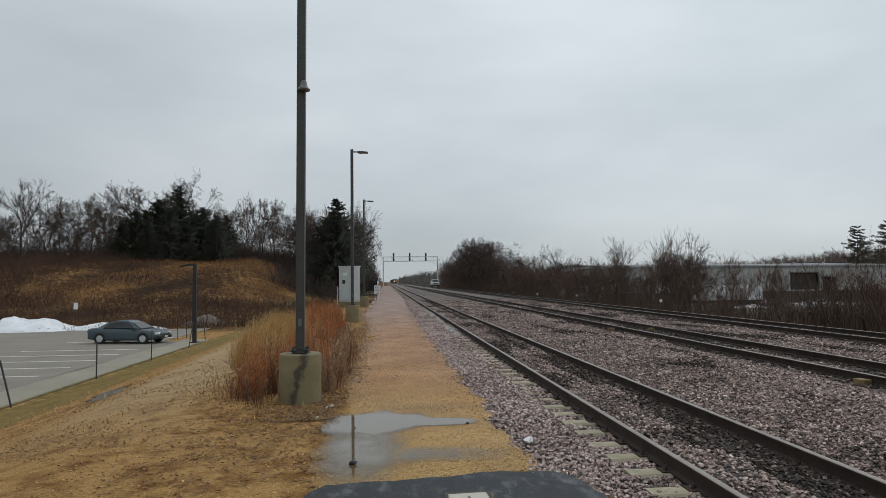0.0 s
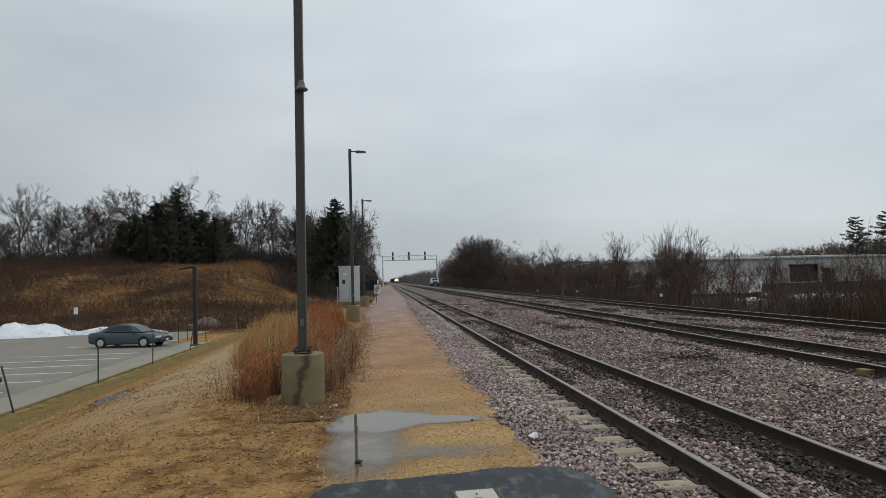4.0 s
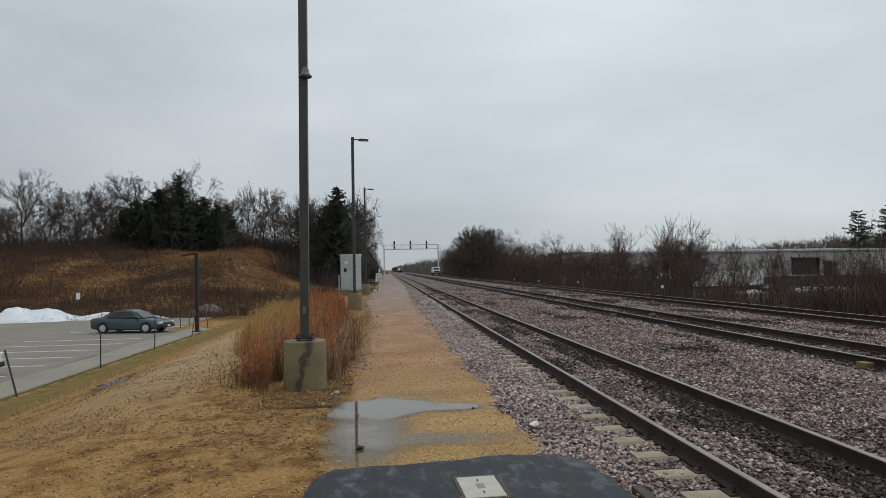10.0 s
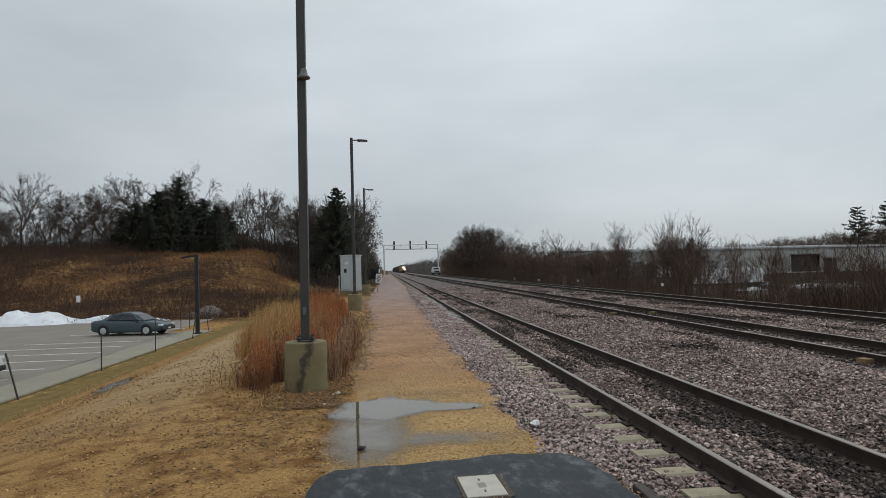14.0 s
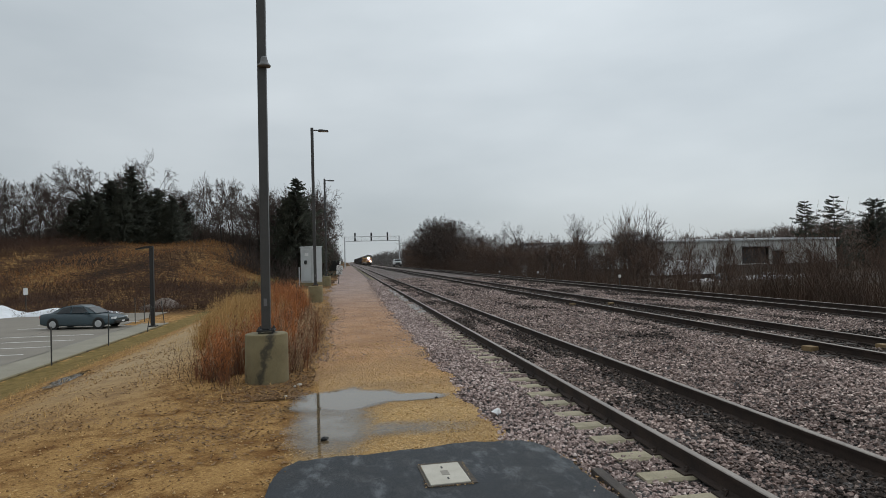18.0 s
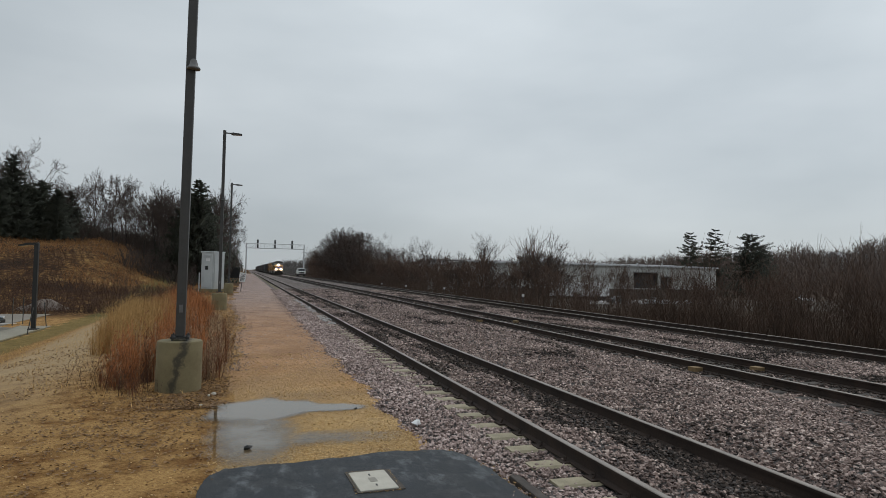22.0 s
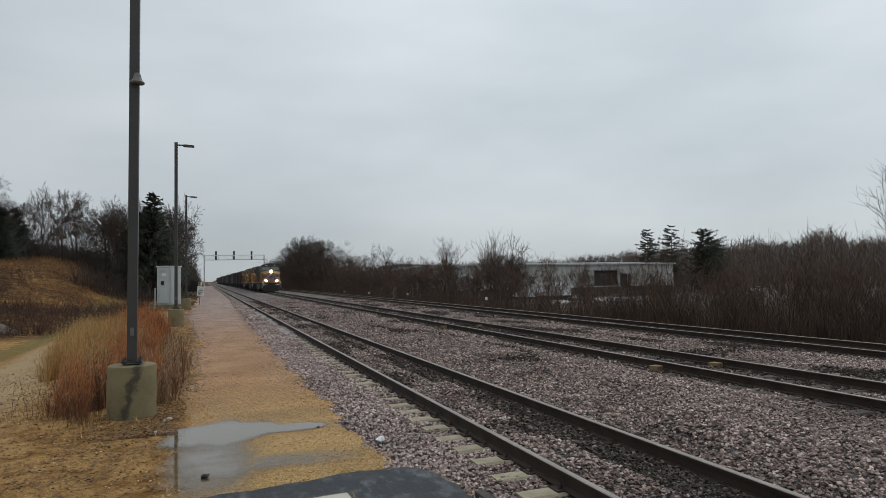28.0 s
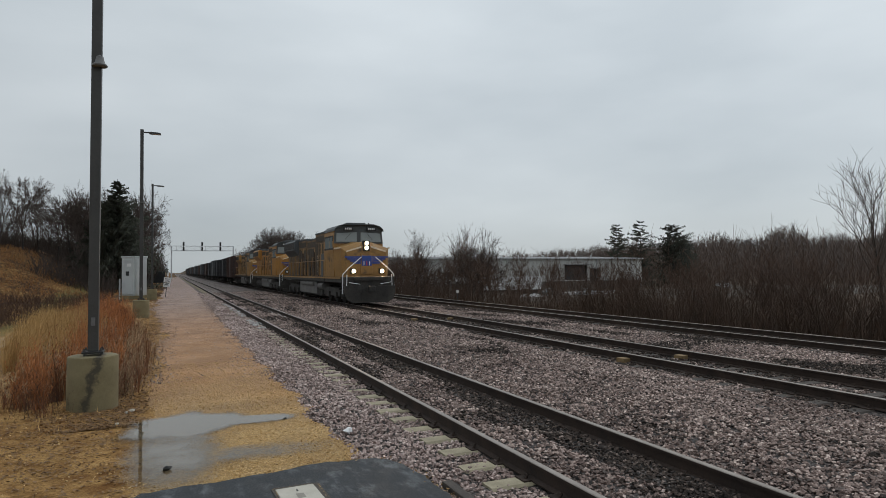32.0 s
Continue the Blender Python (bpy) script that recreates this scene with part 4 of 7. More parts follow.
def lamp_post(x, y, foot, top, label, bell=False, lean=0.0):
    p = thing("lamp_post", label, "lamp post", x, y, foot, group="lamp posts along the path")
    p.matrix_basis = pose(x, y, foot, 0, lean, 0)
    base_top = 0.665 - foot
    g = Geo().lathe(((0.366, 0), (0.362, base_top - 0.03), (0.352, base_top - 0.008), (0.335, base_top)), n=32)
    part("concrete_base", g, M_BASE if bell else M_CONCRETE, p, "round weathered concrete base" + (" with dark streaked stain" if bell else ""), smooth=True)
    q = Geo().box(-0.15, 0.15, -0.15, 0.15, base_top + 0.035, base_top + 0.065, 0.006)
    part("base_plate", q, M_BLACK, p)
    for sx in (-1, 1):
        for sy in (-1, 1):
            b = Geo().tube((sx * 0.115, sy * 0.115, base_top - 0.002), (sx * 0.115, sy * 0.115, base_top + 0.115), 0.014, n=8)
            b.tube((sx * 0.115, sy * 0.115, base_top + 0.066), (sx * 0.115, sy * 0.115, base_top + 0.09), 0.026, n=6)
            part("anchor_bolt", b, M_POST, p)
    h = top - foot
    pole = Geo().box(-0.074, 0.074, -0.074, 0.074, base_top + 0.066, h, 0.012)
    part("pole", pole, M_POST, p)
    part("hand_hole_cover", Geo().box(-0.028, 0.028, -0.084, -0.0745, base_top + 0.47, base_top + 0.6, 0.003), M_TANKGREY, p, "small grey cover plate")
    arm = Geo().box(0.08, 0.36, -0.03, 0.03, h - 0.16, h - 0.1, 0.01)
    part("arm", arm, M_POST, p)
    head = Geo().prism(((0.3, h - 0.17), (0.42, h - 0.2), (0.82, h - 0.2), (0.84, h - 0.165), (0.8, h - 0.13), (0.42, h - 0.1), (0.3, h - 0.12)), "y", -0.14, 0.14)
    lum = part("lamp_head", head, M_POST, p, "flat dark lamp head, unlit")
    part("lens", Geo().box(0.45, 0.78, -0.11, 0.11, h - 0.206, h - 0.2005), M_GALV, lum)
    bz = 5.3 - foot
    g = Geo().lathe(((0.02, 0.16), (0.05, 0.14), (0.062, 0.09), (0.075, 0.04), (0.115, 0.0), (0.11, -0.02), (0.06, -0.02)), n=18)
    g.v = [(vx * 1.0 + 0.05, vy - 0.1, vz + bz) for vx, vy, vz in g.v]
    part("bell_horn", g, M_TANKGREY if bell else M_POST, p, "small bell-shaped loudspeaker", smooth=True)
    return p


lamp_post(-5.31, 11.25, -0.2, 9.0, "dark bronze lamp post on a stained concrete base", True, 0.25)
lamp_post(-5.53, 33.1, -0.2, 8.85, "tall dark lamp post on a round concrete base")
lamp_post(-5.66, 55.3, -0.2, 9.1, "distant dark lamp post beside the grey cabinet")

# ---- equipment cabinet ----
cab_box = thing("equipment_cabinet", "tall grey steel equipment cabinet on a concrete plinth", "cabinet", -7.1, 58.4, -0.2, 48)
part("plinth", Geo().box(-0.8, 0.8, -0.8, 0.8, 0, 0.3, 0.02), M_CONCRETE, cab_box)
part("body", Geo().box(-0.64, 0.64, -0.7, 0.7, 0.3, 3.45, 0.03), M_CABINET, cab_box)
part("roof_cap", Geo().box(-0.7, 0.7, -0.76, 0.76, 3.45, 3.56, 0.03), M_CABINET, cab_box)
d = part("door", Geo().box(-0.7, -0.642, -0.62, 0.62, 0.42, 3.3, 0.015), M_CABINET, cab_box)
part("handle", Geo().box(-0.76, -0.7, -0.16, 0.16, 1.95, 2.3, 0.02), M_BLACK, d, "dark latch")
part("label_plate", Geo().box(-0.712, -0.702, -0.35, 0.1, 2.7, 2.95), M_WHITE, d)
for k in range(5):
    part("vent_slat", Geo().box(-0.72, -0.702, -0.4, 0.4, 2.98 + k * 0.05, 3.0 + k * 0.05), M_GALV, d)
part("door", Geo().box(-0.55, 0.55, -0.76, -0.702, 0.42, 3.3, 0.015), M_CABINET, cab_box)
part("conduit", Geo().tube((-0.78, 0.75, 0), (-0.78, 0.75, 1.7), 0.06), M_GALV, cab_box)

sign = thing("track_sign", "white warning sign with two plates on a short post", "sign", -4.62, 60, -0.2, 0)
sign.matrix_basis = pose(-4.72, 60, -0.2, 0, 6, 6) @ Matrix.Diagonal((0.82, 0.82, 0.95, 1))
part("post", Geo().box(-0.06, 0.0, -0.03, 0.03, 0, 2.3), M_POST, sign)
for z0, z1, w in ((1.4, 1.85, 0.36), (0.98, 1.36, 0.33)):
    pl = part("plate", Geo().box(-0.03 - w, -0.03 + w, -0.05, -0.032, z0, z1, 0.004), M_WHITE, sign)
    for k in range(3):
        part("text_bar", Geo().box(-0.03 - w * 0.7, -0.03 + w * (0.7 - 0.25 * (k % 2)), -0.055, -0.051, z0 + 0.07 + k * 0.11, z0 + 0.115 + k * 0.11), M_BLACK, pl)
part("finial", Geo().box(-0.1, 0.04, -0.04, -0.02, 1.95, 2.3), M_WHITE, sign)

# ---- car park ----
lot = Geo()
lot.prism(((-90, -40), (LOT_X, -40), (LOT_X, 41.0), (-18.1, 42.4), (-18.1, LOT_END), (-90, LOT_END)), "z", LOT_Z - 0.3, LOT_Z)
tagged(new("parking_lot", lot.mesh("parking_lot", M_LOT)), "wide pale wet asphalt car park", "car park", kind="structure")
M_GUTTER = surface("pale_concrete_gutter", (0.205, 0.185, 0.14), (0.3, 0.275, 0.215), 0.85, big=0.6, fine=30, bump=0.1)
gutter = Geo()
for k in range(27):
    gutter.box(-17.04, LOT_X - 0.02, -38 + k * 3.0, -35.01 + k * 3.0, LOT_Z - 0.1, LOT_Z + 0.004)
tagged(new("gutter", gutter.mesh("gutter", M_GUTTER)), "pale concrete gutter along the car park's edge", "gutter", kind="structure")
kerb = Geo()
for k in range(28):
    kerb.box(LOT_X - 0.02, LOT_X + 0.13, -40 + k * 2.9, -40 + k * 2.9 + 2.88, LOT_Z - 0.3, LOT_Z + 0.03, 0.02)
tagged(new("kerb", kerb.mesh("kerb", M_CONCRETE)), "low concrete kerb at the car park's edge", "kerb", kind="structure")
for k in range(12):
    y = 16.8 + k * 2.55
    line = Geo().box(-24.0, -17.75, y - 0.06, y + 0.06, LOT_Z, LOT_Z + 0.005)
    if k != 9:
        tagged(new("parking_line", line.mesh("parking_line", M_PAINT)), "worn white parking bay line", "road marking", kind="structure")
M_CRACK = surface("tar_seal", (0.12, 0.11, 0.095), (0.19, 0.17, 0.145), 0.6)
seal = Geo()
for k in range(16):
    y = 15 + k * 1.8
    seal.add([(-17.1 + 0.05 * math.sin(k), y, LOT_Z + 0.004), (-17.02 + 0.05 * math.sin(k), y, LOT_Z + 0.004), (-17.02 + 0.05 * math.sin(k + 1), y + 1.8, LOT_Z + 0.004), (-17.1 + 0.05 * math.sin(k + 1), y + 1.8, LOT_Z + 0.004)], [(0, 1, 2, 3)])
tagged(new("tar_seam", seal.mesh("tar_seam", M_CRACK)), "dark sealed seam in the car park", "road marking", kind="structure")


def mound(name, cx, cy, rx, ry, h, z, mats, label, category, seed):
    g = Geo()
    n, m = 40, 12
    v = []
    for j in range(m + 1):
        u = j / m
        for k in range(n):
            a = 2 * math.pi * k / n
            w = 1 + 0.22 * noise.noise(Vector((math.cos(a) * 1.6, math.sin(a) * 1.6, seed)))
            x, y = cx + rx * u * w * math.cos(a), cy + ry * u * w * math.sin(a)
            zz = z - 0.03 + h * (1 - u ** 1.7) * (0.75 + 0.5 * noise.noise(Vector((x * 0.5, y * 0.5, seed)))) + 0.12 * h * noise.noise(Vector((x * 2, y * 2, seed)))
            v.append((x, y, zz if j < m else z - 0.05))
    f = [(j * n + k, j * n + (k + 1) % n, (j + 1) * n + (k + 1) % n, (j + 1) * n + k) for j in range(m) for k in range(n)]
    g.add(v, f)
    return solid(name, g, mats, label, category, smooth=True)


mound("snow_pile", -33.7, 54.0, 5.0, 1.9, 1.45, LOT_Z, M_SNOW, "ploughed pile of dirty melting snow", "snow pile", 2.0)
mound("snow_pile", -40.6, 55.0, 4.8, 1.9, 1.1, LOT_Z, M_SNOW, "long ploughed bank of old snow", "snow pile", 6.0)
mound("snow_pile", -27.0, 54.4, 4.6, 0.9, 0.75, LOT_Z, M_SNOW, "low remnant of dirty snow by the car park", "snow pile", 9.0)
M_ROCK = surface("grey_field_stone", (0.1, 0.077, 0.063), (0.2, 0.16, 0.135), 0.85, big=2, fine=12, bump=0.5)
mound("boulder", -19.8, 57.4, 2.0, 1.2, 0.95, ground_z(-19.8, 57.4), M_ROCK, "large grey brown boulder at the foot of the slope", "boulder", 4.0)

ls = thing("parking_sign", "small white sign on a post behind the car park", "sign", -29.4, 55.0, LOT_Z - 0.1)
part("post", Geo().box(-0.03, 0.03, -0.02, 0.02, 0, 2.25), M_POST, ls)
part("plate", Geo().box(-0.16, 0.16, -0.045, -0.022, 1.75, 2.3, 0.004), M_WHITE, ls)

lp = thing("parking_lamp", "short black lamp post with a flat lamp head", "lamp post", -15.65, 40.6, LOT_Z - 0.1)
lp.scale = (1.1, 1.1, 1.155)
part("foot", Geo().box(-0.22, 0.22, -0.22, 0.22, 0, 0.14, 0.01), M_BLACK, lp)
part("pole", Geo().box(-0.1, 0.1, -0.1, 0.1, 0.1, 4.3, 0.012), M_BLACK, lp)
part("lamp_head", Geo().prism(((-0.1, 4.22), (-0.42, 4.2), (-0.8, 4.14), (-0.82, 4.2), (-0.42, 4.3), (0.06, 4.34), (0.06, 4.27)), "y", -0.14, 0.14), M_BLACK, lp)

wf = thing("wire_fence", "thin steel fence posts with a slack wire by the car park", "fence")
FENCE = ((-15.1, 14.5, 3), (-15.1, 20.4, -14), (-15.1, 26.0, 0), (-15.1, 31.8, 1), (-15.1, 37.6, 9), (-15.5, 42.5, -6))
for x, y, lean in FENCE:
    gz = max(ground_z(x, y), LOT_Z) - 0.1
    o = part("fence_post", Geo().box(-0.02, 0.02, -0.02, 0.02, 0, 1.55), M_POST, wf)
    o.matrix_basis = pose(x, y, gz, 0, lean, 0)
for (xa, ya, la), (xb, yb, lb) in zip(FENCE, FENCE[1:]):
    gz = LOT_Z - 0.1
    a = Vector((xa + 1.42 * math.sin(radians(la)), ya, gz + 1.42))
    b = Vector((xb + 1.42 * math.sin(radians(lb)), yb, gz + 1.42))
    pts = [tuple(a.lerp(b, k / 6) - Vector((0, 0, 0.1 * math.sin(math.pi * k / 6)))) for k in range(7)]
    part("wire", Geo().pipe(pts, 0.002, 4), M_POST, wf)
ts = ((-17.6, 43.6), (-17.4, 44.8))
for x, y in ts:
    st = thing("steel_stake", "thin dark steel stake at the edge of the car park", "stake", x, y, LOT_Z - 0.05)
    part("stake", Geo().box(-0.02, 0.02, -0.02, 0.02, 0, 1.7), M_POST, st)


# ---- parked cars ----
M_CARGREY = surface("dark_slate_car_paint", (0.018, 0.037, 0.046), (0.03, 0.053, 0.064), 0.35, 0.1, big=0.6, fine=8, bump=0, coat=0.25)
M_CARWHITE = surface("white_car_paint", (0.6, 0.61, 0.62), (0.72, 0.73, 0.74), 0.3, 0.0, big=0.6, fine=8, bump=0, coat=0.6)
M_GLASS = plain("car_glass", (0.012, 0.015, 0.017), 0.06)
M_TYRE = surface("tyre_rubber", (0.01, 0.01, 0.01), (0.025, 0.025, 0.025), 0.9, big=5, fine=50, bump=0.2)
M_RIM = surface("silver_wheel", (0.45, 0.46, 0.47), (0.65, 0.66, 0.67), 0.35, 0.7, big=5, fine=50, bump=0)
M_LAMPCLEAR = plain("headlamp_lens", (0.7, 0.72, 0.74), 0.12)
M_LAMPRED = plain("tail_lamp_lens", (0.3, 0.015, 0.012), 0.2)


def loft(sections, upright=True):
    """A closed body from (x, z_bottom, z_top, half_width_bottom, half_width_top) stations with rounded shoulders."""
    g = Geo()
    prof = []
    for x, zb, zt, wb, wt in sections:
        wm = wb if upright else wb * 0.5 + wt * 0.5
        ring = [(-wb * 0.92, zb), (-wb, zb + 0.08), (-wm, zb + (zt - zb) * 0.55), (-wt, zt - 0.06), (-wt * 0.9, zt), (wt * 0.9, zt), (wt, zt - 0.06), (wm, zb + (zt - zb) * 0.55), (wb, zb + 0.08), (wb * 0.92, zb)]
        prof.append([(x, y, z) for y, z in ring])
    k = 10
    v = [p for r in prof for p in r]
    f = [(j * k + i, j * k + (i + 1) % k, (j + 1) * k + (i + 1) % k, (j + 1) * k + i) for j in range(len(prof) - 1) for i in range(k)]
    f += [tuple(range(k))[::-1], tuple(range((len(prof) - 1) * k, len(prof) * k))]
    return g.add(v, f)


def parked_car(x, y, z, rz, paint, label, tall=0.0):
    c = thing("parked_car", label, "car", x, y, z, rz)
    t = tall
    body = loft(((-2.32, 0.42, 0.78, 0.7, 0.66), (-2.24, 0.3, 0.92, 0.84, 0.78), (-1.8, 0.22, 0.98 + t, 0.88, 0.8), (-1.0, 0.2, 0.96 + t, 0.89, 0.82), (0.2, 0.2, 0.93 + t, 0.89, 0.82),
                 (0.95, 0.2, 0.9 + t, 0.89, 0.81), (1.6, 0.22, 0.82 + t, 0.88, 0.78), (2.1, 0.26, 0.72 + t, 0.83, 0.7), (2.34, 0.36, 0.6 + t, 0.68, 0.58)))
    b = part("body", body, paint, c, smooth=True)
    cabin = loft(((-1.72, 0.9 + t, 0.97 + t, 0.7, 0.68), (-1.0, 0.9 + t, 1.33 + t * 1.6, 0.78, 0.56), (-0.5, 0.9 + t, 1.42 + t * 1.6, 0.79, 0.56), (0.15, 0.9 + t, 1.4 + t * 1.6, 0.79, 0.56), (0.55, 0.88 + t, 1.27 + t * 1.5, 0.78, 0.55), (1.15, 0.84 + t, 0.91 + t, 0.72, 0.68)), False)
    part("cabin", cabin, paint, c, smooth=True)
    def pane(name, pts):
        g = Geo()
        off = [(px, py, pz) for px, py, pz in pts]
        inn = [(px, py * 0.96, pz - 0.01) for px, py, pz in pts]
        k = len(pts)
        g.add(off + inn, [tuple(range(k)), tuple(range(k, 2 * k))[::-1]] + [(i, i + k, (i + 1) % k + k, (i + 1) % k) for i in range(k)])
        part(name, g, M_GLASS, c, "dark window glass")
    zt, zb = 1.3 + t * 1.5, 0.97 + t
    for s in (-1, 1):
        pane("side_window", [(-0.33, s * 0.795, zb), (0.78, s * 0.795, zb), (0.34, s * 0.64, zt), (-0.33, s * 0.64, zt + 0.04)])
        pane("side_window", [(-1.25, s * 0.79, zb), (-0.4, s * 0.795, zb), (-0.4, s * 0.64, zt + 0.04), (-0.9, s * 0.64, zt)])
    pane("windscreen", [(1.12, -0.66, 0.94 + t), (1.12, 0.66, 0.94 + t), (0.56, 0.52, 1.29 + t * 1.5), (0.56, -0.52, 1.29 + t * 1.5)])
    pane("rear_window", [(-1.68, -0.62, 0.99 + t), (-1.68, 0.62, 0.99 + t), (-1.02, 0.52, 1.345 + t * 1.6), (-1.02, -0.52, 1.345 + t * 1.6)])
    for wx in (-1.42, 1.38):
        for s in (-1, 1):
            arch = Geo().tube((wx, s * 0.8, 0.34), (wx, s * 0.895, 0.34), 0.37, 0.37, 24)
            part("wheel_arch", arch, M_BLACK, c, "dark wheel arch")
            w = part("wheel", Geo().tube((wx, s * 0.7, 0.32), (wx, s * 0.905, 0.32), 0.32, 0.31, 24), M_TYRE, c)
            rim = Geo().tube((wx, s * 0.9, 0.32), (wx, s * 0.918, 0.32), 0.215, 0.2, 18)
            part("rim", rim, M_RIM, w, "silver wheel cover")
    for s in (-1, 1):
        part("headlight", Geo().box(2.08, 2.3, s * 0.62 - 0.16, s * 0.62 + 0.16, 0.56 + t, 0.69 + t, 0.03), M_LAMPCLEAR, c)
        part("tail_light", Geo().box(-2.31, -2.2, s * 0.66 - 0.13, s * 0.66 + 0.13, 0.66, 0.84, 0.03), M_LAMPRED, c)
        part("door_mirror", Geo().box(0.62, 0.78, s * 0.92 - 0.09, s * 0.92 + 0.09, 0.92 + t, 1.05 + t, 0.03), paint, c)
    part("bumper", Geo().box(2.1, 2.4, -0.72, 0.72, 0.3, 0.5, 0.06), M_BLACK, c, "dark front bumper")
    part("number_plate", Geo().box(2.4, 2.41, -0.15, 0.15, 0.36, 0.46), M_WHITE, c)
    return c


parked_car(-19.85, 41.5, LOT_Z, -11, M_CARGREY, "dark slate grey saloon car parked nose to the kerb")
parked_car(-20.45, 24.3, LOT_Z, -2, M_CARWHITE, "white car with a black bumper parked in a bay", 0.14)


# ---- plants ----
def grow(g, rnd, p, d, length, r, level, top, twigs, spread, droop, kids, base=0):
    """One branch of a bare tree and, from it, its side branches."""
    segs = (6, 4, 3, 2, 1)[min(level, 4)]
    sides = (7, 5, 4, 3, 3)[min(level, 4)]
    pts, dirs = [p.copy()], []
    for k in range(segs):
        d = (d + Vector((rnd.uniform(-1, 1), rnd.uniform(-1, 1), rnd.uniform(-0.6, 0.9))) * (0.1 if level == 0 else 0.22)).normalized()
        if level > 0:
            d = (d + Vector((0, 0, droop))).normalized()
        pts.append(pts[-1] + d * (length / segs))
        dirs.append(d)
    (g if level <= base else twigs).limb(pts, [max(r * (1 - 0.75 * k / segs), 0.004) for k in range(segs + 1)], sides)
    if level >= top:
        return
    for i in range(kids[level]):
        u = rnd.uniform(0.3 if level == 0 else 0.2, 1.0) ** 0.8
        s = min(int(u * segs), segs - 1)
        q = pts[s].lerp(pts[s + 1], u * segs - s)
        side = dirs[s].orthogonal().normalized()
        side.rotate(Matrix.Rotation(rnd.uniform(0, 2 * math.pi), 3, dirs[s]))
        nd = (dirs[s] * (1 - spread) + side * spread + Vector((0, 0, 0.12))).normalized()
        grow(g, rnd, q, nd, length * rnd.uniform(0.38, 0.62) * (1.15 - 0.5 * u if level == 0 else 1), max(r * (1 - 0.75 * u) * 0.62, 0.01), level + 1, top, twigs, spread, droop, kids, base)


def bare_tree(seed, height, spread=0.55, kids=(11, 6, 5, 3), top=4, r=0.3, droop=0.04, mats=None):
    rnd = random.Random(seed)
    g, tw = Geo(), Geo()
    grow(g, rnd, Vector((0, 0, -0.2)), Vector((0, 0, 1)), height * 0.8, r, 0, top, tw, spread, droop, kids)
    return g.mesh("trunk", mats or M_BARK), tw.mesh("crown", mats or M_TWIG)


def crown_tree(seed, height, trunk=0.3, r=0.26, open_angle=0.62, forks=(4, 3, 3, 2, 3, 2), fine=0.018, limb_mat=None, twig_mat=None):
    """A broad bare tree: the trunk divides again and again into a rounded crown of fine twigs."""
    rnd = random.Random(seed)
    g, tw = Geo(), Geo()

    def turned(d, angle):
        side = d.orthogonal().normalized()
        side.rotate(Matrix.Rotation(rnd.uniform(0, 2 * math.pi), 3, d))
        return (d * math.cos(angle) + side * math.sin(angle)).normalized()

    def limb(p, d, length, rad, level):
        segs = 3 if level < 3 else 2
        pts = [p]
        for k in range(segs):
            d = (d + Vector((rnd.uniform(-1, 1), rnd.uniform(-1, 1), rnd.uniform(-0.5, 0.8))) * (0.07 if level == 0 else 0.26)).normalized()
            q = p + d * (length / segs)
            if level > 1:
                for _ in range(2):
                    t = p.lerp(q, rnd.random())
                    tw.tube(t, t + turned(d, rnd.uniform(0.5, 1.1)) * length * rnd.uniform(0.3, 0.6), fine, fine * 0.6, 3, False)
            p = q
            pts.append(p)
        (tw if level else g).limb(pts, [max(rad * (1 - 0.3 * k / segs), fine) for k in range(segs + 1)], 7 if level == 0 else 5 if level < 3 else 3)
        if level >= len(forks):
            return
        n = forks[level]
        for k in range(n):
            ang = open_angle * rnd.uniform(0.55, 1.15) * (0.35 if k == 0 and level > 0 else 1)
            nd = (turned(d, ang) + Vector((0, 0, 0.1 if level < 2 else -0.02))).normalized()
            limb(p, nd, height * (0.25 if level == 0 else 0) + (length * rnd.uniform(0.62, 0.86) if level else height * rnd.uniform(-0.05, 0.05)), rad * (0.6 if n > 2 else 0.68), level + 1)

    limb(Vector((0, 0, -0.2)), Vector((0, 0, 1)), height * trunk + 0.2, r, 0)
    top = max(v[2] for v in tw.v)
    for q in (g, tw):
        q.v = [(x * height / top, y * height / top, z * height / top if z > 0 else z) for x, y, z in q.v]
    return g.mesh("trunk", limb_mat or M_BARK), tw.mesh("crown", twig_mat or M_TWIG)


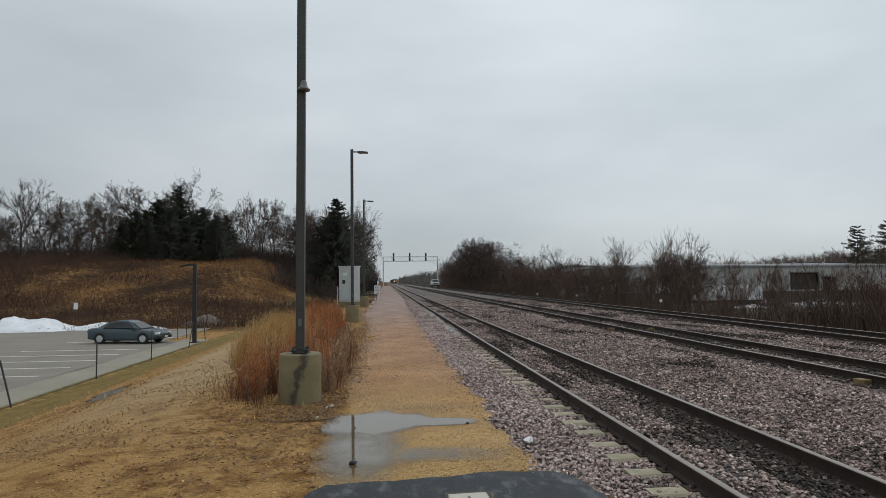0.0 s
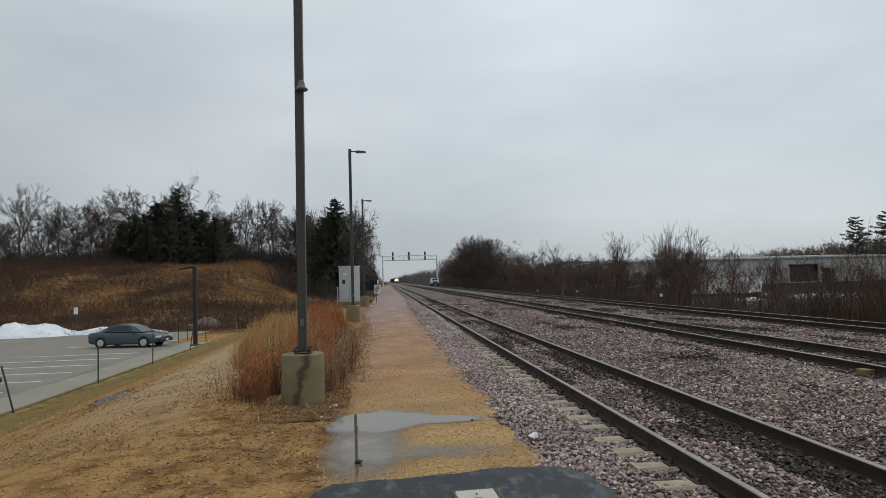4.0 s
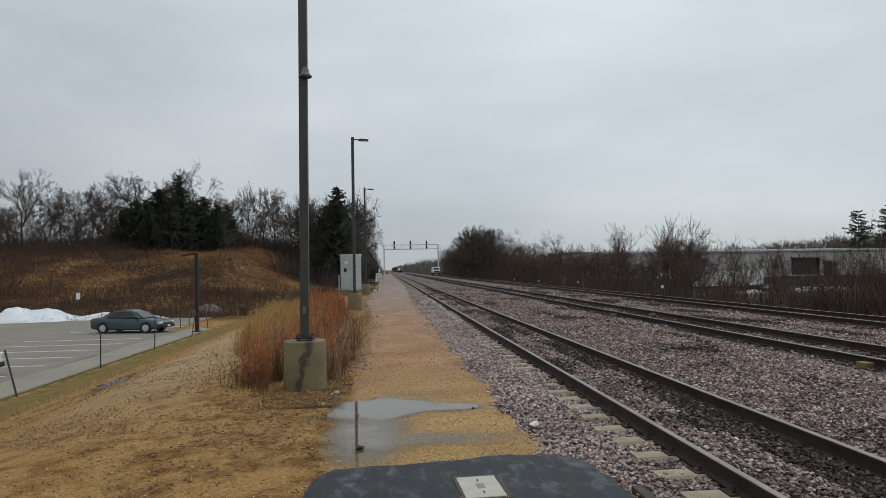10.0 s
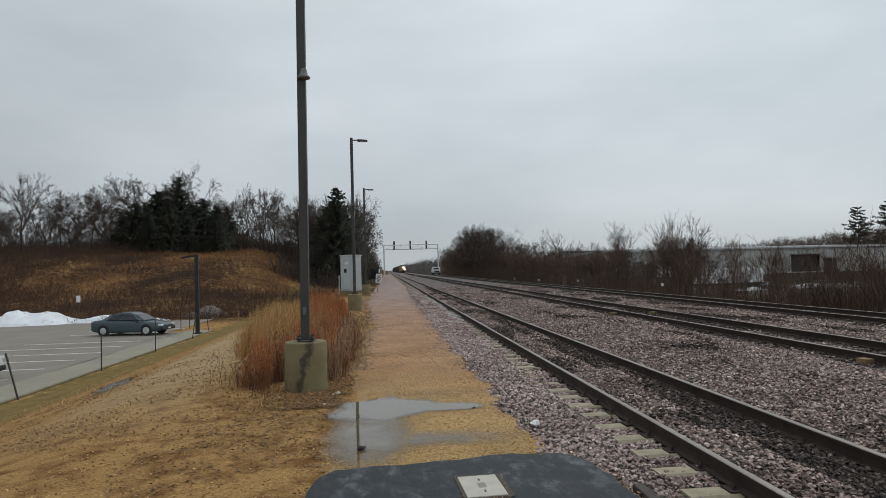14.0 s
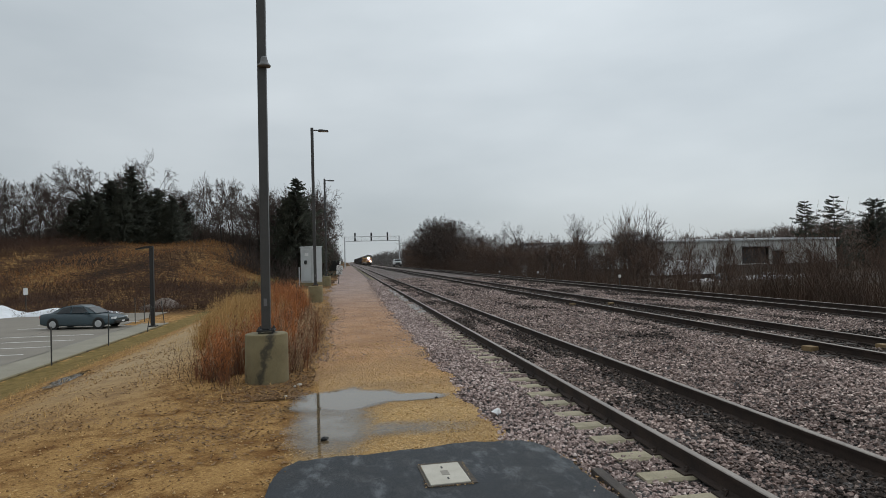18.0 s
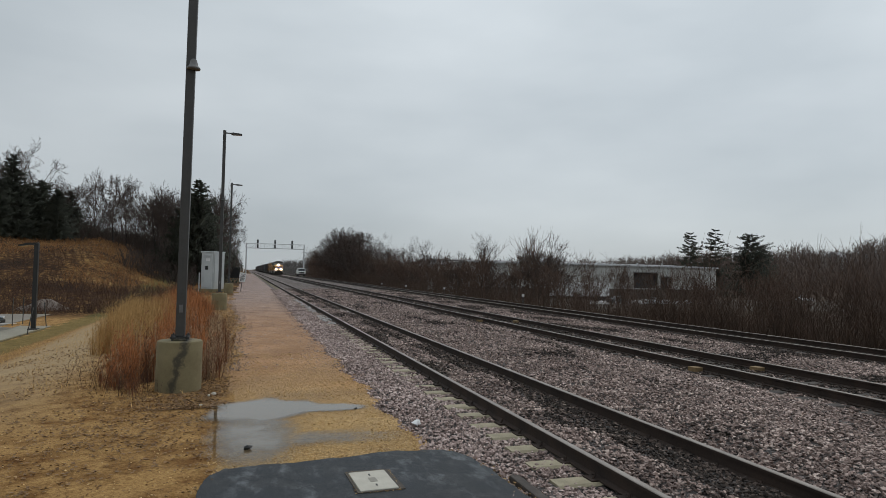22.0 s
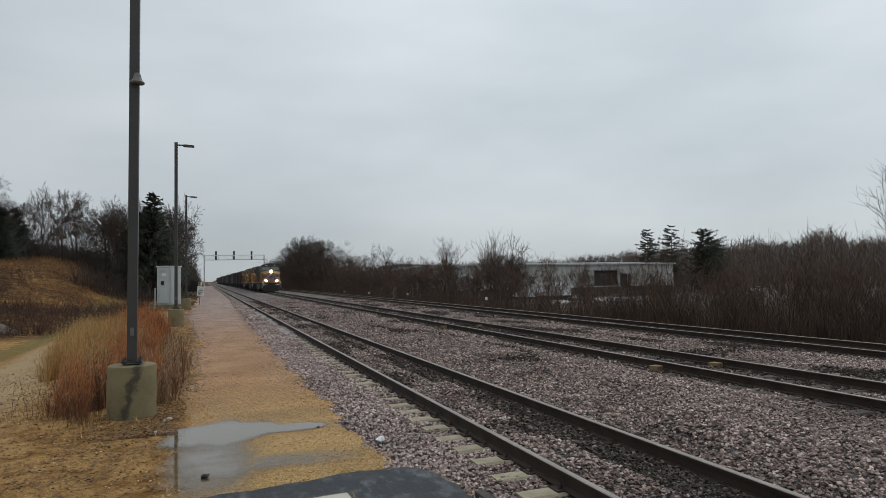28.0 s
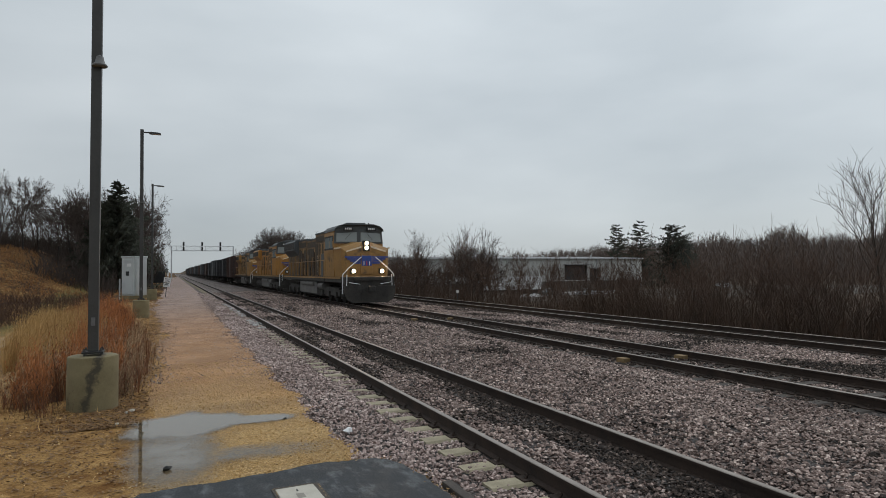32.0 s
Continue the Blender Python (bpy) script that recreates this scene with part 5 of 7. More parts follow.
def conifer(seed, height, width, ragged=0.3, tier=1.0, power=0.7):
    rnd = random.Random(seed)
    g, cr = Geo(), Geo()
    g.tube((0, 0, -0.2), (0, 0, height), 0.2, 0.02, 7)
    z = height * 0.06
    while z < height * 0.985:
        u = z / height
        reach = width * (1 - u) ** power * (0.8 + 0.2 * math.sin(z * 3))
        for k in range(int(7 + 6 * (1 - u))):
            a = rnd.uniform(0, 2 * math.pi)
            l = max(reach * rnd.uniform(1 - ragged * 1.9, 1 + ragged * 0.9), 0.25)
            dz = rnd.uniform(-0.25, 0.5) * l
            c, s = math.cos(a), math.sin(a)
            g.tube((0, 0, z), (c * l * 0.8, s * l * 0.8, z + dz), 0.03, 0.008, 3, False)
            for j in range(11):
                t0 = 0.16 + 0.08 * j
                px, py, pz = c * l * t0, s * l * t0, z + dz * t0
                for sgn in (-1, 1, 0.3, -0.5):
                    b = a + sgn * rnd.uniform(0.3, 1.4)
                    m = 0.13 + l * rnd.uniform(0.03, 0.09)
                    w = m * 0.12
                    ex, ey, ez = px + math.cos(b) * m, py + math.sin(b) * m, pz + rnd.uniform(-0.3, 0.26) * l * 0.5
                    nx, ny = -math.sin(b) * w, math.cos(b) * w
                    cr.add([(px, py, pz), ((px + ex) / 2 + nx, (py + ey) / 2 + ny, (pz + ez) / 2 + 0.05), (ex, ey, ez), ((px + ex) / 2 - nx, (py + ey) / 2 - ny, (pz + ez) / 2 - 0.08)], [(0, 1, 2), (0, 2, 3)])
        z += height * rnd.uniform(0.012, 0.02) * tier
    return g.mesh("trunk", M_BARK), cr.mesh("crown", M_NEEDLE)


M_SHRUB = surface("reddish_shrub_twigs", (0.05, 0.031, 0.023), (0.15, 0.094, 0.067), 0.9, big=1, fine=8, bump=0)


def shrub(seed, height, stems, wide):
    rnd = random.Random(seed)
    g, tw = Geo(), Geo()
    for _ in range(stems):
        a, rr = rnd.uniform(0, 6.28), rnd.uniform(0, wide * 0.45)
        d = Vector((rnd.uniform(-0.22, 0.22), rnd.uniform(-0.22, 0.22), 1)).normalized()
        grow(g, rnd, Vector((rr * math.cos(a), rr * math.sin(a), -0.15)), d, height * rnd.uniform(0.55, 1.0), rnd.uniform(0.008, 0.02), 1, 3, tw, 0.5, 0.06, (0, 9, 3), 1)
    return g.mesh("stem", M_SHRUB), tw.mesh("crown", M_SHRUB)


def plant(name, meshes, parts_names, x, y, z, size, turn, label, category, group, tall=1.0):
    e = thing(name, label, category, group=group)
    e.matrix_basis = pose(x, y, z, 0, 0, turn) @ Matrix.Diagonal((size, size, size * tall, 1))
    for me, nm in zip(meshes, parts_names):
        part(nm, me, None, e)
    return e


rt = random.Random(42)
BARE = [bare_tree(s, 14.0, sp, kids) for s, sp, kids in ((1, 0.5, (12, 6, 5, 3)), (2, 0.62, (13, 7, 5, 3)), (3, 0.42, (12, 6, 5, 3)), (4, 0.55, (10, 7, 5, 3)), (5, 0.7, (14, 7, 5, 3)))]
FIRS = [conifer(11, 12.0, 4.6, 0.38), conifer(12, 12.0, 3.6, 0.35), conifer(13, 12.0, 5.8, 0.45)]
OAKS = [crown_tree(61, 13.6, 0.3, 0.26, 0.8), crown_tree(62, 13.6, 0.26, 0.3, 0.95), crown_tree(63, 13.6, 0.36, 0.24, 0.66), crown_tree(64, 13.6, 0.3, 0.26, 0.74), crown_tree(65, 13.6, 0.3, 0.28, 0.9)]
SHRUBS = [shrub(20 + k, 4.0, 9 + k % 3, 1.3) for k in range(6)]
PALE_LABELS = ("bare leafless tree on the wooded rise", "tall bare tree with spreading limbs", "slender bare tree among the woods")


def place_bare(px, ytop, depth, kind, wide=1.0):
    """A bare tree on the left, by bearing, top and depth."""
    x = -3.82 + depth * (px - 684) / 1110
    z = ground_z(x, depth)
    h = 1.89 + (499 - ytop) / 1115 * depth - z
    plant("bare_tree", OAKS[kind], ("trunk", "crown"), x, depth, z, h / 13.6 * wide, rt.uniform(0, 360), PALE_LABELS[kind % 3], "tree", "bare trees on the rise", 1 / wide)


def place_fir(px, ytop, depth, kind, wide=1.0):
    x = -3.82 + depth * (px - 684) / 1110
    z = ground_z(x, depth)
    h = 1.89 + (499 - ytop) / 1115 * depth - z
    plant("conifer", FIRS[kind], ("trunk", "crown"), x, depth, z, h / 12.0 * wide, rt.uniform(0, 360), "dark green conifer among bare trees", "tree", "conifers on the rise", 1 / wide)


for px, yt, dp, k, w in ((-60, 335, 102, 0, 1), (-28, 350, 106, 3, 0.9), (8, 343, 103, 2, 0.85), (38, 362, 112, 0, 0.8), (78, 313, 100, 0, 0.8), (118, 356, 108, 3, 0.9), (142, 342, 104, 2, 0.8), (166, 340, 110, 3, 0.8),
                         (190, 338, 102, 2, 0.75), (212, 354, 108, 0, 0.8), (240, 350, 116, 3, 0.8), (282, 322, 108, 1, 0.85), (345, 305, 113, 4, 0.75), (312, 330, 118, 3, 0.8), (392, 356, 110, 4, 0.9), (414, 362, 106, 3, 0.8),
                         (446, 352, 108, 2, 0.8), (474, 337, 100, 3, 0.7), (494, 350, 104, 2, 0.7), (520, 366, 100, 3, 0.7), (548, 362, 98, 2, 0.7), (566, 354, 104, 3, 0.7), (580, 360, 110, 2, 0.7), (632, 372, 106, 2, 0.7), (626, 350, 112, 3, 0.58),
                         (634, 364, 125, 2, 0.55), (641, 388, 150, 3, 0.55), (650, 416, 190, 2, 0.52), (628, 378, 100, 2, 0.55), (638, 396, 135, 2, 0.52), (612, 378, 118, 3, 0.65), (648, 432, 175, 3, 0.52)):
    place_bare(px, yt, dp, k, w)
for _ in range(20):
    dp = rt.uniform(98, 190)
    x = -12.5 - rt.uniform(0, 5.5)
    plant("bare_tree", BARE[rt.randrange(5)], ("trunk", "crown"), x, dp, ground_z(x, dp), rt.uniform(0.5, 0.72), rt.uniform(0, 360), "bare tree crowding the edge of the tracks", "tree", "bare trees on the rise")
for px in range(-50, 600, 16):
    place_bare(px + rt.uniform(-8, 8), rt.uniform(368, 404), rt.uniform(112, 150), rt.randrange(5), 0.8)
for px, yt, dp, k, w in ((333, 326, 106, 1, 1.15), (262, 372, 102, 2, 1.3), (300, 352, 108, 2, 1.2), (372, 366, 104, 2, 1.3), (412, 380, 108, 2, 1.1), (355, 372, 103, 0, 1.3), (318, 366, 103, 0, 1.3), (280, 378, 102, 0, 1.3), (395, 378, 103, 0, 1.2), (240, 388, 110, 1, 1.1), (599, 349, 92, 0, 1.0), (584, 392, 96, 0, 0.9), (616, 392, 98, 1, 0.8), (590, 375, 95, 2, 0.9),
                         (345, 385, 100, 2, 0.9), (318, 380, 99, 2, 0.9), (283, 390, 99, 1, 1.2), (395, 392, 99, 2, 0.9), (-30, 392, 105, 2, 1), (20, 398, 108, 2, 0.9)):
    place_fir(px, yt, dp, k, w)


def brush_stuff(name, places, mats, label, seed, lean=0.45, thick=0.012, forks=3):
    """Undergrowth: many thin forked stems in one mesh; places: x, y, z, height."""
    rnd = random.Random(seed)
    v, f = [], []

    def blade(p, q, r):
        d = q - p
        a = d.orthogonal().normalized() * r
        b = d.cross(a).normalized() * r
        o = len(v)
        v.extend((tuple(p + a), tuple(p - a * 0.5 + b * 0.87), tuple(p - a * 0.5 - b * 0.87), tuple(q)))
        f.extend(((o, o + 1, o + 3), (o + 1, o + 2, o + 3), (o + 2, o, o + 3)))

    for x, y, z, h in places:
        p = Vector((x, y, z - 0.05))
        q = p + Vector((rnd.uniform(-lean, lean), rnd.uniform(-lean, lean), 1)).normalized() * h
        blade(p, q, thick * (0.6 + h * 0.25))
        for _ in range(forks):
            u = rnd.uniform(0.25, 0.97)
            s = p.lerp(q, u)
            e = s + Vector((rnd.uniform(-0.8, 0.8), rnd.uniform(-0.8, 0.8), rnd.uniform(0.4, 1.2))).normalized() * h * rnd.uniform(0.2, 0.45)
            blade(s, e, thick * 0.6 * (0.6 + h * 0.2))
    me = bpy.data.meshes.new(name)
    me.from_pydata(v, [], f)
    me.materials.append(mats)
    return tagged(new(name, me), label, "brush", kind="stuff")


# dark undergrowth along the wood's edge on the rise
places = []
for _ in range(13000):
    y = rt.uniform(101, 140)
    x = rt.uniform(-82, -8)
    places.append((x, y, ground_z(x, y), rt.uniform(0.8, 2.2) + 3.2 * max(0, 0.3 + noise.noise(Vector((x * 0.12, y * 0.12, 3)))) * rt.random()))
for _ in range(6000):
    y = 84 + 170 * rt.random()
    x = -8.0 - rt.uniform(0, 9) - (2 if y < 92 else 0)
    places.append((x, y, ground_z(x, y), rt.uniform(1.0, 3.0) + 5.5 * smooth01((y - 92) / 15) * rt.random()))
M_DARKTWIG = surface("shaded_twigs", (0.035, 0.025, 0.02), (0.09, 0.064, 0.051), 0.9, big=0.3, fine=3, bump=0)
brush_stuff("undergrowth", places, M_DARKTWIG, "dense dark leafless undergrowth at the wood's edge", 8, 0.5, 0.04, 4)
places = []
for _ in range(2600):
    y = rt.uniform(90, 175)
    x = -8.6 - 7 * rt.random()
    places.append((x, y, ground_z(x, y), rt.uniform(2.5, 5.5) + 4 * rt.random() * smooth01((y - 95) / 20)))
for _ in range(1500):
    x, y = rt.uniform(-85, -14), rt.uniform(104, 128)
    places.append((x, y, ground_z(x, y), rt.uniform(2, 4.5) if x > -40 else rt.uniform(2, 5)))
brush_stuff("sapling_thicket", places, M_TWIG, "close-grown leafless saplings along the wood", 18, 0.22, 0.02, 12)
# tangled low growth at the foot of the rise and over it
M_DARKBRUSH = surface("brown_brush", (0.035, 0.017, 0.01), (0.105, 0.05, 0.027), 0.9, big=0.4, fine=4, bump=0, random_amount=0.3)
places = []
for _ in range(12000):
    x, y = rt.uniform(-72, -9.5), rt.uniform(53.7, 71)
    if x > -13 and y < 58:
        continue
    places.append((x, y, ground_z(x, y), rt.uniform(0.4, 1.3)))
for _ in range(3500):
    x, y = rt.uniform(-70, -14), rt.uniform(53.45, 56)
    places.append((x, y, ground_z(x, y), rt.uniform(0.2, 0.6)))
for _ in range(12000):
    x, y = rt.uniform(-85, -14), rt.uniform(68, 104)
    if noise.noise(Vector((x * 0.09, y * 0.09, 9))) > 0.08 or x < -38 + 6 * noise.noise(Vector((0, y * 0.1, 2))):
        places.append((x, y, ground_z(x, y), rt.uniform(0.4, 1.2)))
for _ in range(15000):
    x, y = rt.uniform(-95, -30), rt.uniform(66, 106)
    if x < -41 + 0.13 * (y - 90) + 5 * noise.noise(Vector((x * 0.1, y * 0.15, 2))):
        places.append((x, y, ground_z(x, y), rt.uniform(0.9, 1.9)))
brush_stuff("hill_brush", places, M_DARKBRUSH, "low brown brush covering the slope", 9, 0.8, 0.022, 3)
places = []
for _ in range(7000):
    x, y = rt.uniform(-44, -9.5), rt.uniform(68, 104)
    if noise.noise(Vector((x * 0.09, y * 0.09, 9))) < 0.05:
        places.append((x, y, ground_z(x, y), rt.uniform(0.25, 0.7)))
M_HILLGRASS = surface("ochre_grass", (0.14, 0.06, 0.02), (0.37, 0.185, 0.064), 0.9, big=0.3, fine=4, bump=0, random_amount=0.3)
brush_stuff("hill_grass", places, M_HILLGRASS, "ochre dead grass tufts on the slope", 10, 0.9, 0.05, 2)

# brush belt across the tracks
for k in range(150):
    y = 8 + 250 * (k / 150) ** 1.45 + rt.uniform(-0.6, 0.6)
    x = 16.6 + rt.uniform(0, 4.5) + (rt.uniform(0, 3) if y > 40 else 0)
    z = ground_z(x, y)
    h = 2.6 + rt.uniform(0, 1.7) - 0.4 * smooth01((28 - y) / 6) - 0.5 * smooth01((19 - y) / 4) + 0.9 * smooth01((y - 30) / 15) + (1.3 if 42 < y < 52 else 0) + 2.2 * smooth01((y - 85) / 25) + 2.6 * smooth01((y - 125) / 20)
    if 25 < y < 58 and not 44 < y < 50:
        h = 1.6 + rt.uniform(0, 0.9) if rt.random() < 0.6 else rt.uniform(2.4, 3.7)
    elif y <= 25:
        h += 0.8
    plant("shrub", SHRUBS[rt.randrange(6)], ("stem", "crown"), x, y, z, h / 4.0 * 0.78, rt.uniform(0, 360), "leafless reddish brown shrub beside the tracks", "shrub", "shrubs across the tracks", 1.1)
BUSHES = [crown_tree(71, 7.0, 0.07, 0.13, 0.6, (6, 3, 3, 3, 2, 2), 0.011, M_SHRUB, M_TWIG), crown_tree(72, 7.0, 0.05, 0.12, 0.7, (7, 3, 3, 3, 2, 2), 0.011, M_SHRUB, M_TWIG)]
for x, y, h, k, w in ((18.6, 46, 6.6, 1, 0.8), (19.6, 49.5, 6.0, 0, 0.9), (19.5, 60, 5.4, 0, 0.8), (18.0, 66, 5.4, 1, 0.8), (19.5, 84, 6.2, 0, 0.9), (19.2, 96, 7.2, 1, 0.9), (19.5, 112, 8.2, 0, 0.9),
                      (19.2, 128, 10.5, 1, 1), (18.2, 138, 12.5, 0, 1), (20.5, 144, 13.5, 1, 1), (18.6, 150, 14.0, 0, 1), (21.5, 156, 13.6, 1, 1), (18.8, 162, 13.4, 0, 1), (20.5, 170, 13.0, 1, 1), (19, 180, 12.5, 0, 1), (20, 192, 12.5, 1, 1)):
    plant("tall_bush", BUSHES[k], ("stem", "crown"), x, y, ground_z(x, y), h / 7.0 * w, rt.uniform(0, 360), "dense rounded leafless bush beside the tracks", "bush", "bushes across the tracks", 1 / w)
for y, h, k in ((62, 6.6, 2), (88, 7.5, 0), (105, 9, 1), (135, 11.5, 4), (172, 12, 2), (182, 12, 0), (195, 12, 4), (208, 11.5, 1), (225, 12, 3), (250, 12, 2)):
    x = 20.5 + rt.uniform(-1.5, 2)
    plant("bare_tree", BARE[k], ("trunk", "crown"), x, y, ground_z(x, y), h / 13.6, rt.uniform(0, 360), "bare tree rising from the brush belt", "tree", "bare trees across the tracks")
plant("bare_tree", bare_tree(85, 9.6, 0.42, (20, 6, 4, 0), 3, 0.11, 0.1), ("trunk", "crown"), 20.6, 15.2, ground_z(20.6, 15.2), 0.75, 75, "lone slender bare tree standing above the brush", "tree", "bare trees across the tracks")
for x, y, h in ((18.9, 48.6, 6.4), (19.3, 50.2, 6.0), (18.6, 51.5, 5.4), (18.4, 38.5, 4.0), (19.2, 36.0, 3.7), (18.0, 31.0, 3.3)):
    plant("bare_tree", bare_tree(int(y * 10), 7.0, 0.3, (9, 5, 3, 0), 3, 0.05, 0.08, M_SHRUB), ("trunk", "crown"), x, y, ground_z(x, y), h / 6.8, rt.uniform(0, 360), "thin upright bare tree above the brush", "tree", "bare trees across the tracks")
SAPLINGS = [bare_tree(90 + s, 4.6, 0.4, (8, 5, 3, 0), 3, 0.055, 0.08, M_SHRUB) for s in range(5)]
for k in range(150):
    y = 10 + 95 * (k / 150) ** 1.3 + rt.uniform(-0.5, 0.5)
    x = 15.9 + rt.uniform(0, 3.2)
    plant("sapling", SAPLINGS[rt.randrange(5)], ("trunk", "crown"), x, y, ground_z(x, y), rt.uniform(0.5, 0.75) - 0.08 * smooth01((26 - y) / 8) + 0.25 * smooth01((y - 35) / 30), rt.uniform(0, 360), "slender leafless sapling beside the tracks", "tree", "saplings across the tracks")
places = []
for _ in range(17000):
    y = 6 + 230 * rt.random() ** 1.7
    x = 15.6 + rt.uniform(0, 8)
    places.append((x, y, ground_z(x, y), rt.uniform(0.6, 2.1) + 0.8 * smooth01((y - 60) / 60)))
for _ in range(2400):
    y = 6 + 24 * rt.random()
    x = 15.7 + rt.uniform(0, 4)
    places.append((x, y, ground_z(x, y), rt.uniform(0.8, 2.6)))
M_BRUSH = surface("reddish_brush", (0.045, 0.03, 0.022), (0.14, 0.09, 0.064), 0.9, big=0.5, fine=5, bump=0, random_amount=0.35)
brush_stuff("brush_thicket", places, M_BRUSH, "tangled brown thicket between the shrubs", 12, 0.6, 0.012, 4)

# pines beyond the white building
PINES = [conifer(15, 12.0, 4.3, 0.42, 2.6, 0.5), conifer(16, 12.0, 4.0, 0.45, 2.8, 0.45), conifer(17, 12.0, 5.6, 0.35, 1.6, 0.4)]
for x, y, h, k in ((100, 130, 16.3, 0), (107.5, 130, 17.3, 1), (119.5, 131, 16.6, 2), (127, 136, 14, 2)):
    plant("conifer", PINES[k], ("trunk", "crown"), x, y, ground_z(x, y), h / 12, rt.uniform(0, 360), "tall dark pine standing behind the building", "tree", "pines behind the building")


# Paler than the nearer twigs; this colour includes the haze over the rise.
M_FARTWIG = surface("haze_brown_twigs", (0.075, 0.056, 0.048), (0.16, 0.12, 0.1), 0.9, big=0.1, fine=2, bump=0)


def far_woods():
    """Leafless woods on the skyline: many forked stems with broad heads."""
    places = []
    rnd = random.Random(31)
    for _ in range(9500):
        a = radians(rnd.uniform(14, 80))
        d = rnd.uniform(190, 430)
        x, y = d * math.sin(a), d * math.cos(a)
        if x < 52 + 0.1 * y:
            continue
        rise = 0.68 + 0.42 * smooth01((math.degrees(a) - 34) / 14)
        places.append((x, y, ground_z(x, y), rnd.uniform(6, 10.5) * rise * (0.9 + 0.5 * noise.noise(Vector((math.degrees(a) * 0.4, d * 0.01, 1))))))
    brush_stuff("far_woods", places, M_FARTWIG, "leafless grey brown woods on the far rise", 33, 0.3, 0.06, 10)
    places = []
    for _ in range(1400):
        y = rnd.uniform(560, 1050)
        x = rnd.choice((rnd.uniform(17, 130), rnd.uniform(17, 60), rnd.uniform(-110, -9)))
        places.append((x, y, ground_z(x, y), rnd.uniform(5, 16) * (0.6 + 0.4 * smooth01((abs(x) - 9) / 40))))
    brush_stuff("distant_woods", places, M_HAZETWIG, "leafless woods far down the line, coloured grey for haze", 34, 0.3, 0.13, 10)


# Twigs lightened and greyed: distance haze is put into the base colour.
M_HAZETWIG = surface("haze_grey_twigs", (0.11, 0.1, 0.095), (0.2, 0.185, 0.175), 0.9, big=0.05, fine=1, bump=0)
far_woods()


# ---- grass and litter by the path ----
def grass_stuff(name, places, mats, label, seed, width=0.0035, bend=0.5, heads=False):
    """Dry grass: curved blades in one mesh; places: x, y, z, height."""
    rnd = random.Random(seed)
    v, f = [], []
    for x, y, z, h in places:
        a = rnd.uniform(0, 6.28)
        b = rnd.uniform(0.1, bend) * h
        c, s = math.cos(a), math.sin(a)
        w = width * rnd.uniform(0.7, 1.5)
        o = len(v)
        for u, ww in ((0, 1), (0.45, 0.9), (0.8, 0.6)):
            cx, cy, cz = x + c * b * u * u, y + s * b * u * u, z - 0.03 + h * u
            v.extend(((cx - s * w * ww, cy + c * w * ww, cz), (cx + s * w * ww, cy - c * w * ww, cz)))
        v.append((x + c * b, y + s * b, z + h * 0.97))
        f.extend(((o, o + 1, o + 3, o + 2), (o + 2, o + 3, o + 5, o + 4), (o + 4, o + 5, o + 6)))
        if heads:
            for _ in range(3):
                u = rnd.uniform(0.45, 0.95)
                px, py, pz = x + c * b * u * u, y + s * b * u * u, z - 0.03 + h * u
                a2 = rnd.uniform(0, 6.28)
                l2 = rnd.uniform(0.04, 0.11)
                o = len(v)
                v.extend(((px, py, pz), (px + math.cos(a2) * l2 * 0.5 - 0.004, py + math.sin(a2) * l2 * 0.5, pz + l2 * 0.7), (px + math.cos(a2) * l2 * 0.6, py + math.sin(a2) * l2 * 0.6, pz + l2), (px + math.cos(a2) * l2 * 0.5 + 0.004, py + math.sin(a2) * l2 * 0.5, pz + l2 * 0.6)))
                f.append((o, o + 1, o + 2, o + 3))
    me = bpy.data.meshes.new(name)
    me.from_pydata(v, [], f)
    me.materials.append(mats)
    return tagged(new(name, me), label, "grass", kind="stuff")


def tufts(rnd, rows, blades=34):
    """Bunch grass: rows of x, y, radius, number of tufts, heights from and to; each tuft fans out from one root."""
    out = []
    for cx, cy, r, n, h0, h1 in rows:
        for _ in range(n):
            a, q = rnd.uniform(0, 6.28), r * rnd.random() ** 0.55
            x, y = cx + q * math.cos(a), cy + q * math.sin(a)
            h = rnd.uniform(h0, h1)
            for _ in range(int(blades * rnd.uniform(0.6, 1.3))):
                b, k = rnd.uniform(0, 6.28), rnd.random() ** 0.7
                out.append((x, y, ground_z(x, y), h * rnd.uniform(0.4, 1.1) * (1.05 - 0.3 * k), b, k * rnd.uniform(0.02, 0.1), k * rnd.uniform(0.12, 0.62)))
    return out


